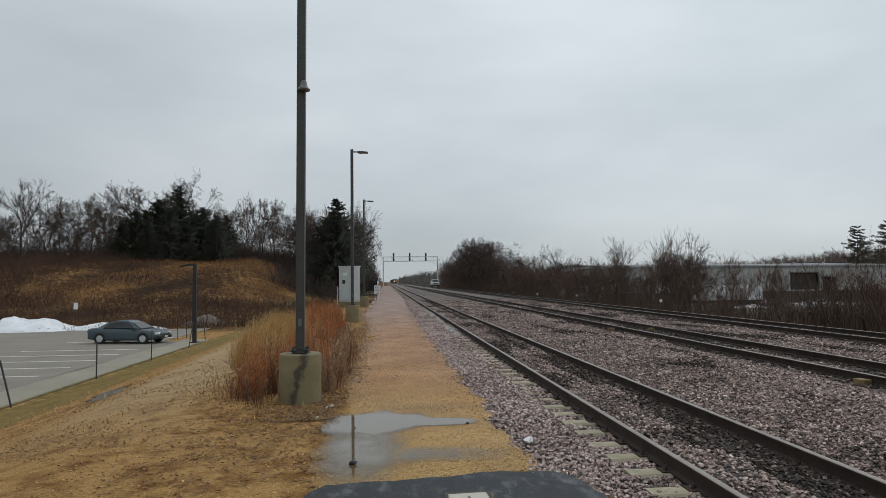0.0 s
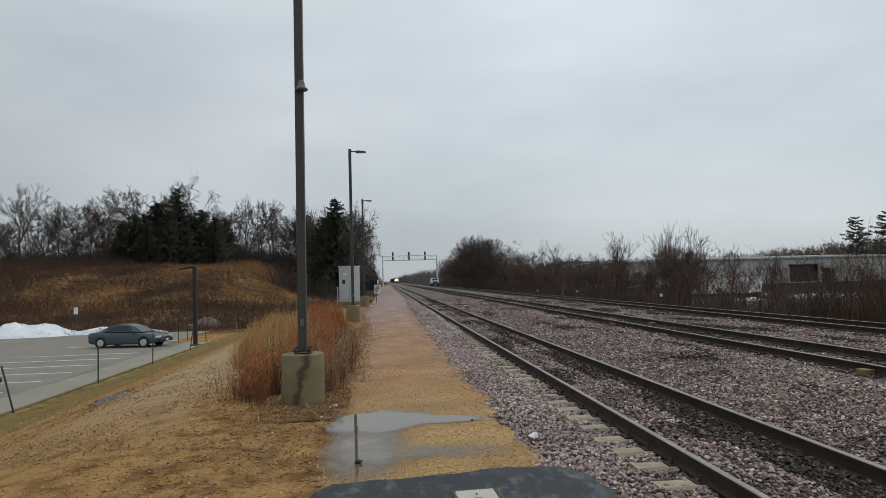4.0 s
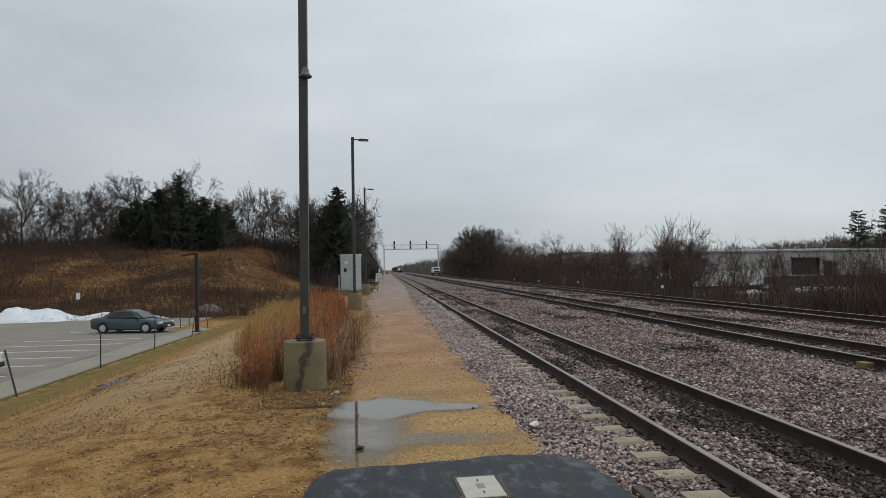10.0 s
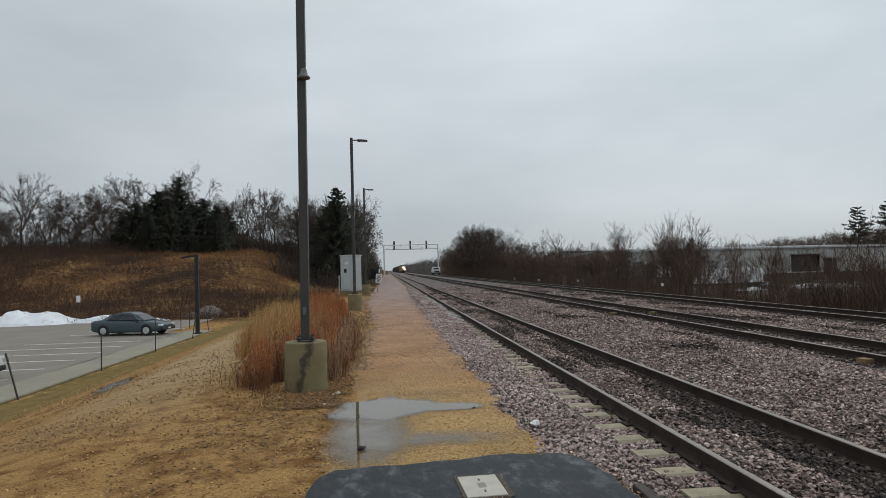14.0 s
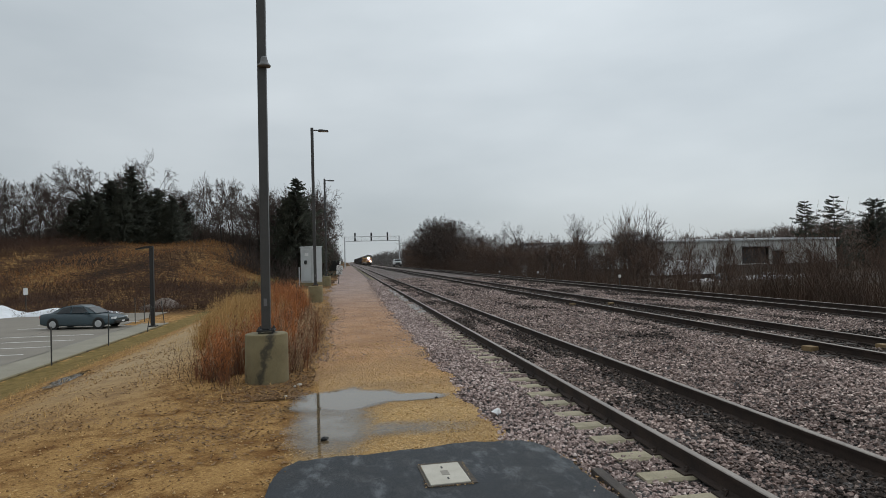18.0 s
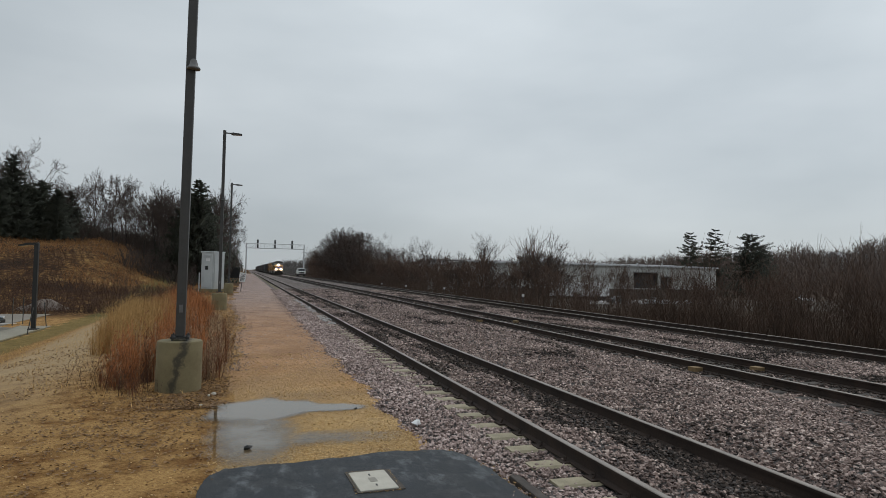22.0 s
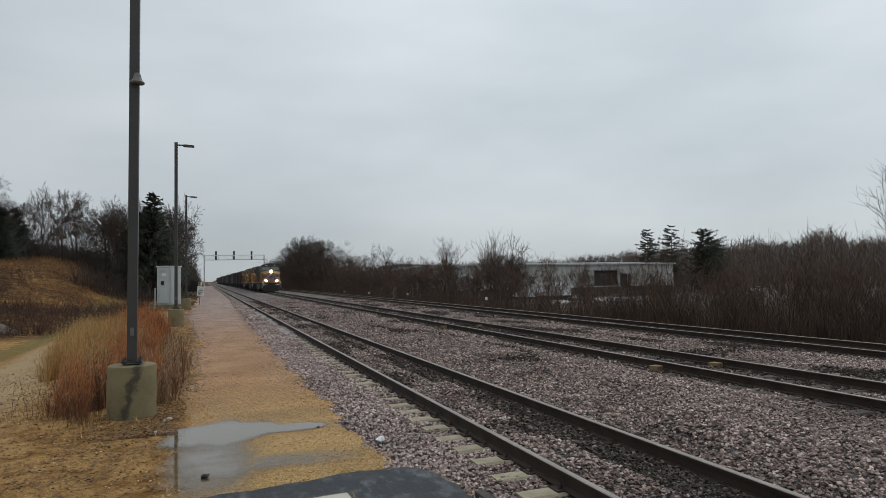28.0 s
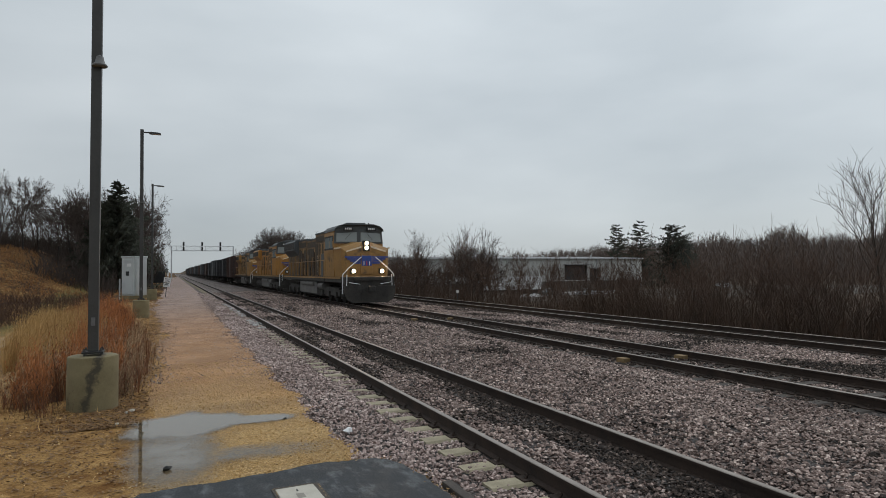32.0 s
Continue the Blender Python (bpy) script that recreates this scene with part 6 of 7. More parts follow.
def bunch_stuff(name, places, mats, label, seed, width=0.0035, heads=2):
    """Curved blades in one mesh; places: root x, y, z, height, bearing, spread of the root, lean."""
    rnd = random.Random(seed)
    v, f = [], []
    for x, y, z, h, a, root, lean in places:
        c, s = math.cos(a), math.sin(a)
        x, y = x + c * root, y + s * root
        w = width * rnd.uniform(0.7, 1.5)
        o = len(v)
        for u, ww in ((0, 1), (0.45, 0.9), (0.8, 0.6)):
            k = lean * h * (0.45 * u + 0.55 * u * u)
            v.extend(((x + c * k - s * w * ww, y + s * k + c * w * ww, z - 0.03 + h * u), (x + c * k + s * w * ww, y + s * k - c * w * ww, z - 0.03 + h * u)))
        v.append((x + c * lean * h, y + s * lean * h, z + h * 0.97))
        f.extend(((o, o + 1, o + 3, o + 2), (o + 2, o + 3, o + 5, o + 4), (o + 4, o + 5, o + 6)))
        for _ in range(heads):
            u = rnd.uniform(0.55, 1.0)
            k = lean * h * (0.45 * u + 0.55 * u * u)
            px, py, pz = x + c * k, y + s * k, z - 0.03 + h * u
            a2, l2 = rnd.uniform(0, 6.28), rnd.uniform(0.03, 0.08)
            e, g2 = math.cos(a2) * l2, math.sin(a2) * l2
            o = len(v)
            v.extend(((px, py, pz), (px + e * 0.5 - 0.005, py + g2 * 0.5, pz + l2 * 0.7), (px + e * 0.7, py + g2 * 0.7, pz + l2), (px + e * 0.5 + 0.005, py + g2 * 0.5, pz + l2 * 0.6)))
            f.append((o, o + 1, o + 2, o + 3))
    me = bpy.data.meshes.new(name)
    me.from_pydata(v, [], f)
    me.materials.append(mats)
    return tagged(new(name, me), label, "grass", kind="stuff")


rg = random.Random(5)
M_BROWNGRASS = surface("brown_grass", (0.12, 0.045, 0.022), (0.31, 0.135, 0.06), 0.85, big=1.5, fine=7, bump=0, random_amount=0.45)
M_PALEHEAD = surface("pale_seed_heads", (0.3, 0.19, 0.1), (0.55, 0.4, 0.25), 0.85, big=1.5, fine=7, bump=0, random_amount=0.4)
RED_ROWS = ((-5.95, 12.1, 0.26, 7, 0.7, 1.25), (-6.3, 12.6, 0.3, 6, 0.5, 1.05), (-5.65, 12.9, 0.35, 6, 0.6, 1.2), (-6.15, 13.7, 0.45, 9, 0.6, 1.15), (-6.45, 11.75, 0.2, 3, 0.4, 0.6), (-6.15, 11.45, 0.1, 2, 0.5, 0.75),
            (-5.5, 14.6, 0.5, 9, 0.5, 1.0), (-5.9, 17.0, 0.6, 10, 0.6, 1.1), (-6.0, 20, 0.7, 16, 0.6, 1.2), (-6.2, 23, 0.8, 24, 0.7, 1.3), (-6.3, 26, 0.8, 30, 0.7, 1.35), (-6.5, 29, 0.8, 30, 0.8, 1.4), (-7.0, 31.5, 0.9, 24, 0.7, 1.3), (-7.6, 35, 1.2, 22, 0.6, 1.3), (-8.2, 40, 1.4, 20, 0.6, 1.3))
TAN_ROWS = ((-6.6, 14.6, 0.6, 10, 0.5, 1.0), (-6.9, 16.5, 0.8, 18, 0.6, 1.15), (-7.2, 19.0, 0.9, 30, 0.7, 1.25), (-7.5, 22, 1.0, 36, 0.7, 1.3), (-7.9, 25.5, 1.1, 36, 0.7, 1.3), (-8.4, 29, 1.2, 34, 0.6, 1.25), (-9.0, 33, 1.3, 24, 0.6, 1.2), (-6.6, 21.5, 0.8, 12, 0.6, 1.2))
WEED_ROWS = ((-6.45, 11.3, 0.25, 4, 0.3, 0.55), (-6.1, 11.1, 0.2, 3, 0.3, 0.5), (-5.85, 10.7, 0.12, 2, 0.2, 0.35), (-4.95, 12.3, 0.3, 10, 0.4, 0.85), (-5.0, 13.3, 0.35, 12, 0.45, 0.9), (-5.0, 14.6, 0.4, 12, 0.4, 0.85), (-5.1, 16.3, 0.45, 12, 0.4, 0.85),
             (-5.2, 18.3, 0.5, 12, 0.4, 0.8), (-5.3, 20.6, 0.5, 12, 0.4, 0.8), (-5.4, 23, 0.5, 10, 0.35, 0.7), (-5.6, 26, 0.5, 8, 0.3, 0.6))
bunch_stuff("russet_grass", tufts(rg, RED_ROWS, 46), M_REDGRASS, "tall russet bluestem grass in bunches round the lamp posts", 1, 0.0034)
bunch_stuff("brown_grass", tufts(rg, RED_ROWS, 14) + tufts(rg, [(x, y, r * 1.1, n, h0 * 0.45, h1 * 0.5) for x, y, r, n, h0, h1 in RED_ROWS[:8]], 9), M_BROWNGRASS, "dry brown grass low among the russet bunches", 6, 0.0038)
bunch_stuff("straw_grass", tufts(rg, TAN_ROWS, 50), M_TANGRASS, "tall pale straw grass beside the path", 2, 0.0032)
bunch_stuff("brown_weeds", tufts(rg, WEED_ROWS, 8), M_BROWNGRASS, "dark brown dry weeds beside the concrete base", 16, 0.004, 3)
bunch_stuff("pale_weeds", tufts(rg, WEED_ROWS[3:], 8) + tufts(rg, RED_ROWS[:9], 7), M_PALEHEAD, "weeds with pale dry seed heads by the path", 17, 0.0032, 5)
short = []
for _ in range(9000):
    x, y = rg.uniform(-13.6, -4.7), rg.uniform(5, 30)
    k = noise.noise(Vector((x * 0.5, y * 0.5, 3)))
    if y > 9.5 and (k > 0.02 or x < -11.8):
        short.append((x, y, ground_z(x, y), rg.uniform(0.03, 0.11)))
grass_stuff("short_grass", short, M_TANGRASS, "short trampled dead grass on the bank", 3, 0.005, 1.4)
# dark weed stalks by the concrete base
places = []
for cx, cy in ((-5.95, 11.0), (-5.75, 10.8), (-6.1, 11.3), (-4.85, 12.3), (-4.75, 12.9), (-4.8, 14.2), (-6.6, 11.6), (-7.0, 11.9), (-4.9, 11.9), (-4.85, 15.5), (-4.8, 17), (-4.9, 19), (-5.0, 21.5), (-5.0, 24), (-5.9, 10.6), (-6.3, 11.0), (-6.5, 12.0), (-6.2, 11.6), (-5.85, 11.5), (-5.0, 11.5), (-4.95, 12.5), (-5.1, 13.5)):
    for _ in range(7):
        x, y = cx + rg.gauss(0, 0.17), cy + rg.gauss(0, 0.16)
        places.append((x, y, ground_z(x, y), rg.uniform(0.25, 0.75)))
brush_stuff("weed_stalks", places, M_DARKBRUSH, "dark dry weed stalks beside the concrete base", 14, 0.35, 0.0045, 6)


def leaf_stuff():
    v, f = [], []
    rnd = random.Random(15)
    for _ in range(26000):
        pick = rnd.random()
        if pick < 0.3:
            x, y = rnd.gauss(-4.95, 0.35), 9.6 + 36 * rnd.random() ** 1.9
            x -= 0.7 * smooth01((y - 24) / 16)
        elif pick < 0.5:
            x, y = rnd.gauss(-5.3, 0.7), rnd.uniform(7.5, 24)
        else:
            x, y = rnd.uniform(-12, -4.5), 4.5 + 16 * rnd.random() ** 1.5
            if noise.noise(Vector((x * 0.6, y * 0.6, 7))) < -0.05:
                continue
        if x > -4.4 - 0.15 * rnd.random() + 0.25 * noise.noise(Vector((x * 2, y * 2, 3))):
            continue
        z = ground_z(x, y) + 0.012
        s = rnd.uniform(0.012, 0.034)
        a = rnd.uniform(0, 6.28)
        c, q = math.cos(a) * s, math.sin(a) * s
        t = rnd.uniform(0.0, 0.02)
        o = len(v)
        v.extend(((x - c, y - q, z), (x + q * 0.6, y - c * 0.6, z + t), (x + c, y + q, z + 0.004), (x - q * 0.6, y + c * 0.6, z + t * 0.7)))
        f.extend(((o, o + 1, o + 2), (o, o + 2, o + 3)))
    me = bpy.data.meshes.new("leaf_litter")
    me.from_pydata(v, [], f)
    me.materials.append(M_DEADLEAF)
    tagged(new("leaf_litter", me), "brown dead leaves scattered beside the path", "leaf litter", kind="stuff")


leaf_stuff()


M_CRUMB_EDGE = broken_stone("tan_chips", ((0.0, (0.12, 0.07, 0.03)), (0.5, (0.36, 0.22, 0.085)), (1.0, (0.6, 0.43, 0.22))), 0.85)


def grit_places():
    rnd = np.random.RandomState(19)
    out = []
    for _ in range(14000):
        x, y = rnd.uniform(-7.5, -2.2), 4.6 + 11 * rnd.rand() ** 1.6
        if x < -4.6 and rnd.rand() < 0.92:
            continue
        if (y < 6.65 and -4.65 < x < -1.7) or puddle_depth(x, y) > 0.3 * rnd.rand() ** 2 or lobe_depth(x, y) > 0.08 + 0.5 * rnd.rand() ** 2 or x > path_right(y):
            continue
        out.append((x, y, (-0.145 if x > -4.45 else ground_z(x, y)) + 0.004, rnd.uniform(0.006, 0.016)))
    return np.array(out)


def edge_crumbs():
    rnd = np.random.RandomState(53)
    out = []
    for x, y in edge:
        if y < 4.5:
            continue
        for _ in range(5):
            px, py = x + rnd.normal(0, 0.05), y + rnd.normal(0.02, 0.05)
            out.append((px, py, -0.14 + 0.035 * rnd.rand(), rnd.uniform(0.006, 0.017)))
    for _ in range(260):
        a, side = rnd.uniform(-0.2, 0.2), rnd.choice((-1, 1))
        px, py = (-3.06 + a * 1.05, 5.68 + side * rnd.uniform(0.28, 0.31)) if rnd.rand() < 0.45 else (-3.06 + rnd.choice((-0.195, 0.21)) + rnd.normal(0, 0.008), 5.68 + rnd.uniform(-0.29, 0.3))
        out.append((px, py, -0.098, rnd.uniform(0.004, 0.009)))
    return np.array(out)


scatter_stones("edge_gravel", edge_crumbs(), M_CRUMB_EDGE, "loose tan chips along the asphalt's broken edge", "gravel", 57, True)
scatter_stones("path_gravel", grit_places(), surface("tan_pebble", (0.3, 0.17, 0.055), (0.62, 0.42, 0.19), 0.7, big=20, fine=80, bump=0.2, random_amount=0.45), "loose tan gravel on the path", "gravel", 23)


def crumb_places():
    rnd = np.random.RandomState(29)
    out = []
    for _ in range(8000):
        x, y = rnd.uniform(-11.5, -4.5), 4.4 + 13 * rnd.rand() ** 1.4
        if noise.noise(Vector((x * 0.8, y * 0.8, 2))) < -0.25 + 0.3 * rnd.rand():
            continue
        out.append((x, y, ground_z(x, y) + 0.003, rnd.uniform(0.007, 0.019)))
    return np.array(out)


M_CRUMB = broken_stone("soil_crumbs_and_chips", ((0.0, (0.16, 0.087, 0.037)), (0.4, (0.27, 0.155, 0.062)), (0.75, (0.42, 0.25, 0.095)), (1.0, (0.6, 0.42, 0.2))), 0.85)
scatter_stones("soil_crumbs", crumb_places(), M_CRUMB, "brown crumbs of soil, bark and gravel on the bank", "soil", 37, True)


def far_grit_places():
    rnd = np.random.RandomState(31)
    out = []
    for _ in range(4500):
        y = 13 + 38 * rnd.rand() ** 1.3
        edge = rnd.rand() < 0.88
        left = -4.5 - 0.8 * smooth01((y - 24) / 16)
        x = (rnd.normal(left, 0.28) if rnd.rand() < 0.5 else rnd.normal(path_right(y), 0.25)) if edge else rnd.uniform(left, path_right(y))
        out.append((x, y, -0.145 if x > left else max(ground_z(x, y), -0.165) + 0.005, rnd.uniform(0.009, 0.024)))
    return np.array(out)


M_PINKGRIT = broken_stone("pinkish_grit", ((0.0, (0.1, 0.07, 0.06)), (0.5, (0.27, 0.2, 0.165)), (1.0, (0.5, 0.42, 0.37))))
scatter_stones("path_grit", far_grit_places(), M_PINKGRIT, "pinkish grit and stray ballast along the path", "gravel", 41, True)


# ---- white building across the tracks ----
M_SIDING = surface("white_metal_siding", (0.34, 0.335, 0.315), (0.5, 0.495, 0.47), 0.6, big=0.25, fine=3, bump=0.05, wear=((0.34, 0.33, 0.31), 0.4, 0.62))
M_ROOF = surface("grey_roofing", (0.16, 0.16, 0.165), (0.27, 0.27, 0.275), 0.8, big=0.3, fine=4, bump=0.05)
M_DARKDOOR = surface("dark_doorway", (0.02, 0.02, 0.021), (0.05, 0.05, 0.052), 0.8)

M_PLINTH = surface("stained_block_wall", (0.05, 0.042, 0.035), (0.12, 0.1, 0.085), 0.85, big=0.3, fine=4, bump=0.1)


def warehouse():
    w = thing("warehouse", "long low white metal warehouse with dark loading docks", "building", 38, 119, -3.1, 4)
    top, length, deep = 7.3, 64.0, 34.0
    holes = ((40.6, 47.2, 2.4, 5.9), (48.0, 51.2, 1.9, 5.0), (16.0, 18.0, 0.6, 3.4))
    x = 0.0
    for a, b, z0, z1 in sorted(holes) + [(length, length, 0, 0)]:
        while x < a - 0.01:
            e = min(x + 3.4, a)
            part("wall_panel", Geo().box(x + 0.02, e - 0.02, 0, 0.3, 0, top), M_SIDING, w)
            x = e
        if b > a:
            part("wall_panel", Geo().box(a, b, 0, 0.3, z1, top), M_SIDING, w)
            part("wall_panel", Geo().box(a, b, 0, 0.3, 0, z0), M_SIDING, w)
            part("dock_door", Geo().box(a, b, 0.9, 1.0, z0, z1), M_DARKDOOR, w, "dark recessed loading door")
            part("dock_canopy", Geo().box(a - 0.3, b + 0.3, -1.2, 0.0, z1 + 0.05, z1 + 0.2, 0.02), M_ROOF, w)
        x = max(x, b)
    part("plinth", Geo().box(0, length, -0.12, -0.004, 0, 2.2), M_PLINTH, w, "dark stained lower wall")
    part("side_wall", Geo().box(-0.3, 0, 0, deep, 0, top), M_SIDING, w)
    part("side_wall", Geo().box(length, length + 0.3, 0, deep, 0, top), M_SIDING, w)
    part("back_wall", Geo().box(0, length, deep, deep + 0.3, 0, top), M_SIDING, w)
    roof = Geo().prism(((-0.5, top), (-0.5, top + 0.25), (deep / 2, top + 0.9), (deep + 0.5, top + 0.25), (deep + 0.5, top)), "x", -0.6, length + 0.6)
    part("roof", roof, M_ROOF, w)
    part("gutter", Geo().box(-0.6, length + 0.6, -0.62, -0.5, top - 0.05, top + 0.2, 0.02), M_GALV, w)
    for k in range(9):
        part("roof_vent", Geo().tube((4 + 7.3 * k, 8, top + 0.4), (4 + 7.3 * k, 8, top + 1.05), 0.22, 0.22, 8), M_GALV, w)
    for k in range(6):
        part("downpipe", Geo().box(6 + 11 * k, 6.12 + 11 * k, -0.1, 0, 0, top), M_GALV, w)
    # lower gabled shed at the near end
    part("shed_wall", Geo().prism(((-10.0, 0), (-0.3, 0), (-0.3, 7.15), (-10.0, 5.6)), "y", 2, 2.3), M_SIDING, w)
    part("shed_roof", Geo().prism(((-10.5, 5.52), (-0.3, 7.15), (-0.3, 7.5), (-10.5, 5.87)), "y", 1.6, 26), M_ROOF, w)
    part("shed_wall", Geo().box(-10.0, -9.7, 2.3, 25, 0, 5.5), M_SIDING, w)


warehouse()


def trailer(x, y, rz, mats, label):
    t = thing("truck_trailer", label, "trailer", x, y, ground_z(x, y), rz)
    part("box", Geo().box(-6, 6, -1.25, 1.25, 1.1, 3.7, 0.04), mats, t)
    part("bed", Geo().box(-6, 6, -1.1, 1.1, 0.85, 1.1), M_BLACK, t)
    for wx in (3.2, 4.5):
        for s in (-1, 1):
            part("wheel", Geo().tube((wx, s * 0.8, 0.5), (wx, s * 1.2, 0.5), 0.5, 0.5, 14), M_TYRE, t)
    for s in (-1, 1):
        part("landing_leg", Geo().box(-3.6, -3.45, s * 0.8 - 0.08, s * 0.8 + 0.08, 0, 0.9), M_BLACK, t)


trailer(56, 106, 6, M_WHITE, "white box trailer parked before the warehouse")
parked_car(66, 96, ground_z(66, 96), 10, M_CARWHITE, "white car parked in the warehouse yard")
parked_car(60, 99, ground_z(60, 99), 5, M_CARGREY, "dark car parked in the warehouse yard")
parked_car(121, 116, ground_z(121, 116), 5, M_CARWHITE, "white car beside the trailers")
M_YARD = surface("worn_yard", (0.06, 0.052, 0.042), (0.13, 0.115, 0.095), 0.8, big=0.12, fine=3, bump=0.1)
M_YARD.node_tree.nodes["Principled BSDF"].inputs["Specular IOR Level"].default_value = 0.1
yard = Geo()
yard.prism(((32, 84), (150, 70), (180, 120), (42, 117)), "z", -3.3, -3.03)
mound("snow_pile", 71, 101, 11, 1.4, 1.3, -3.05, M_CRUST, "long ploughed ridge of dirty snow in the yard", "snow pile", 3.0)
mound("snow_pile", 55, 98, 3.5, 1.2, 0.9, -3.05, M_CRUST, "short ridge of old snow in the yard", "snow pile", 8.0)
tagged(new("yard", yard.mesh("yard", M_YARD)), "pale paved yard before the warehouse", "yard", kind="structure")


def far_house(x, y, rz, label):
    h = thing("house", label, "house", x, y, ground_z(x, y), rz, group="houses on the far rise")
    part("walls", Geo().box(-5, 5, -4, 4, 0, 5), M_SIDING, h)
    r = part("roof", Geo().prism(((-4.6, 4.9), (0, 8.0), (4.6, 4.9)), "x", -5.4, 5.4), M_ROOF, h)
    part("chimney", Geo().box(2, 2.8, 0.5, 1.3, 6.5, 8.8), M_ROCK, r)
    for wx in (-3, 0, 3):
        part("window", Geo().box(wx - 0.5, wx + 0.5, -4.03, -4.002, 1.4, 3.0), M_DARKDOOR, h)


far_house(247, 216, 20, "small white house on the wooded rise")
far_house(240, 190, -10, "white house half hidden by bare trees")


# ---- signal gantry ----
# Gantry steel made paler, with the haze at its distance painted in.
M_HAZESTEEL = surface("haze_pale_steel", (0.5, 0.51, 0.52), (0.64, 0.65, 0.66), 0.6, big=1, fine=20, bump=0.03)


def gantry():
    Y, z0, z1 = 240.0, 9.6, 11.3
    g = thing("signal_gantry", "grey steel signal bridge spanning the tracks", "signal gantry", 0, Y, 0)
    xl, xr = -4.6, 16.0
    for z in (z0, z1):
        for dy in (-0.6, 0.6):
            part("chord", Geo().box(xl, xr, dy - 0.07, dy + 0.07, z - 0.08, z + 0.08), M_HAZESTEEL, g)
    n = 13
    for k in range(n + 1):
        x = xl + (xr - xl) * k / n
        part("upright", Geo().box(x - 0.05, x + 0.05, -0.65, -0.55, z0, z1), M_HAZESTEEL, g)
        if k < n:
            x2 = xl + (xr - xl) * (k + 1) / n
            a, b = ((x, -0.6, z0), (x2, -0.6, z1)) if k % 2 else ((x, -0.6, z1), (x2, -0.6, z0))
            part("brace", Geo().tube(a, b, 0.045, 0.045, 5), M_HAZESTEEL, g)
    for x in (xl, xr):
        part("leg", Geo().tube((x, 0, -0.8), (x, 0, z1 + 0.1), 0.26, 0.22, 12), M_HAZESTEEL, g)
    part("walkway", Geo().box(xl, xr, -0.55, 0.55, z0 + 0.09, z0 + 0.14), M_HAZESTEEL, g)
    for x in (-0.7, 5.4, 11.5):
        for zc in (10.35, 12.05):
            s = part("signal_head", Geo().box(x - 0.3, x + 0.3, -1.15, -1.0, zc - 0.68, zc + 0.68, 0.05), M_BLACK, g, "black signal head")
            for dz in (-0.42, 0, 0.42):
                part("hood", Geo().tube((x, -1.0, zc + dz), (x, -1.4, zc + dz), 0.16, 0.16, 10), M_BLACK, s)
        part("signal_mast", Geo().tube((x, -0.9, 9.6), (x, -0.9, 12.6), 0.06, 0.06, 6), M_BLACK, g)


gantry()
# a maintenance truck standing on the outer track
mt = thing("rail_truck", "white maintenance truck standing on the outer track", "truck", TRACKS[2], 198, 0)
part("chassis", Geo().box(-1.0, 1.0, 0, 6.2, 0.55, 0.8), M_BLACK, mt)
part("cab", Geo().prism(((0.0, 0.75), (0.0, 1.5), (0.9, 1.62), (1.5, 2.35), (3.0, 2.4), (3.1, 0.75)), "x", -1.15, 1.15), M_WHITE, mt)
part("windscreen", Geo().prism(((0.86, 1.64), (1.42, 2.3), (1.46, 2.28), (0.92, 1.64)), "x", -1.0, 1.0), M_GLASS, mt)
part("grille", Geo().box(-0.7, 0.7, -0.03, 0.0, 0.9, 1.3), M_BLACK, mt)
part("bumper", Geo().box(-1.15, 1.15, -0.2, 0, 0.5, 0.75, 0.03), M_BLACK, mt)
part("utility_bed", Geo().box(-1.2, 1.2, 3.15, 6.3, 0.8, 2.0, 0.04), M_WHITE, mt)
for s in (-1, 1):
    for y in (1.0, 5.0):
        part("wheel", Geo().tube((s * 0.8, y, 0.42), (s * 1.1, y, 0.42), 0.42, 0.42, 16), M_TYRE, mt)
    part("headlight", Geo().box(s * 0.9 - 0.14, s * 0.9 + 0.14, -0.04, -0.001, 0.95, 1.2, 0.01), M_LAMPCLEAR, mt)
MARK = (15.2, 42.3, 1.2)
for x, y, h in ((15.3, 62, 1.2), (15.2, 78, 1.0), (15.6, 95, 1.1), (MARK)):
    mk = thing("marker_post", "low pale marker post beside the outer track", "post", x, y, bed_z(x) - 0.05, group="marker posts")
    part("post", Geo().box(-0.03, 0.03, -0.03, 0.03, 0, h, 0.008), M_POST, mk)
    part("cap", Geo().box(-0.09, 0.09, -0.05, 0.05, h, h + 0.2, 0.03), M_CRUST, mk)
bx = thing("relay_box", "small grey relay box beside the path", "cabinet", -6.9, 150, -0.2)
part("body", Geo().box(-1.2, 1.2, -0.8, 0.8, 0, 2.4, 0.03), M_BLACK, bx)
part("lid", Geo().box(-1.3, 1.3, -0.9, 0.9, 2.4, 2.55, 0.03), M_POST, bx)

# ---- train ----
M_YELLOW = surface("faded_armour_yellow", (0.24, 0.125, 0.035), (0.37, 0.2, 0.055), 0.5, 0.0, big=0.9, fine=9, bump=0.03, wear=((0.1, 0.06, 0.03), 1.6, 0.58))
# Hood sides: soot, plus a darker yellow that paints in their shade.
M_SIDE = surface("sooty_shaded_yellow_side", (0.07, 0.04, 0.016), (0.24, 0.13, 0.038), 0.6, big=1.3, fine=9, bump=0.05, random_amount=0.3, wear=((0.045, 0.032, 0.022), 1.1, 0.5))
M_ORANGE = surface("fresh_armour_yellow", (0.29, 0.13, 0.024), (0.42, 0.2, 0.036), 0.5, 0.0, big=0.9, fine=9, bump=0.03, wear=((0.09, 0.055, 0.028), 1.3, 0.57))
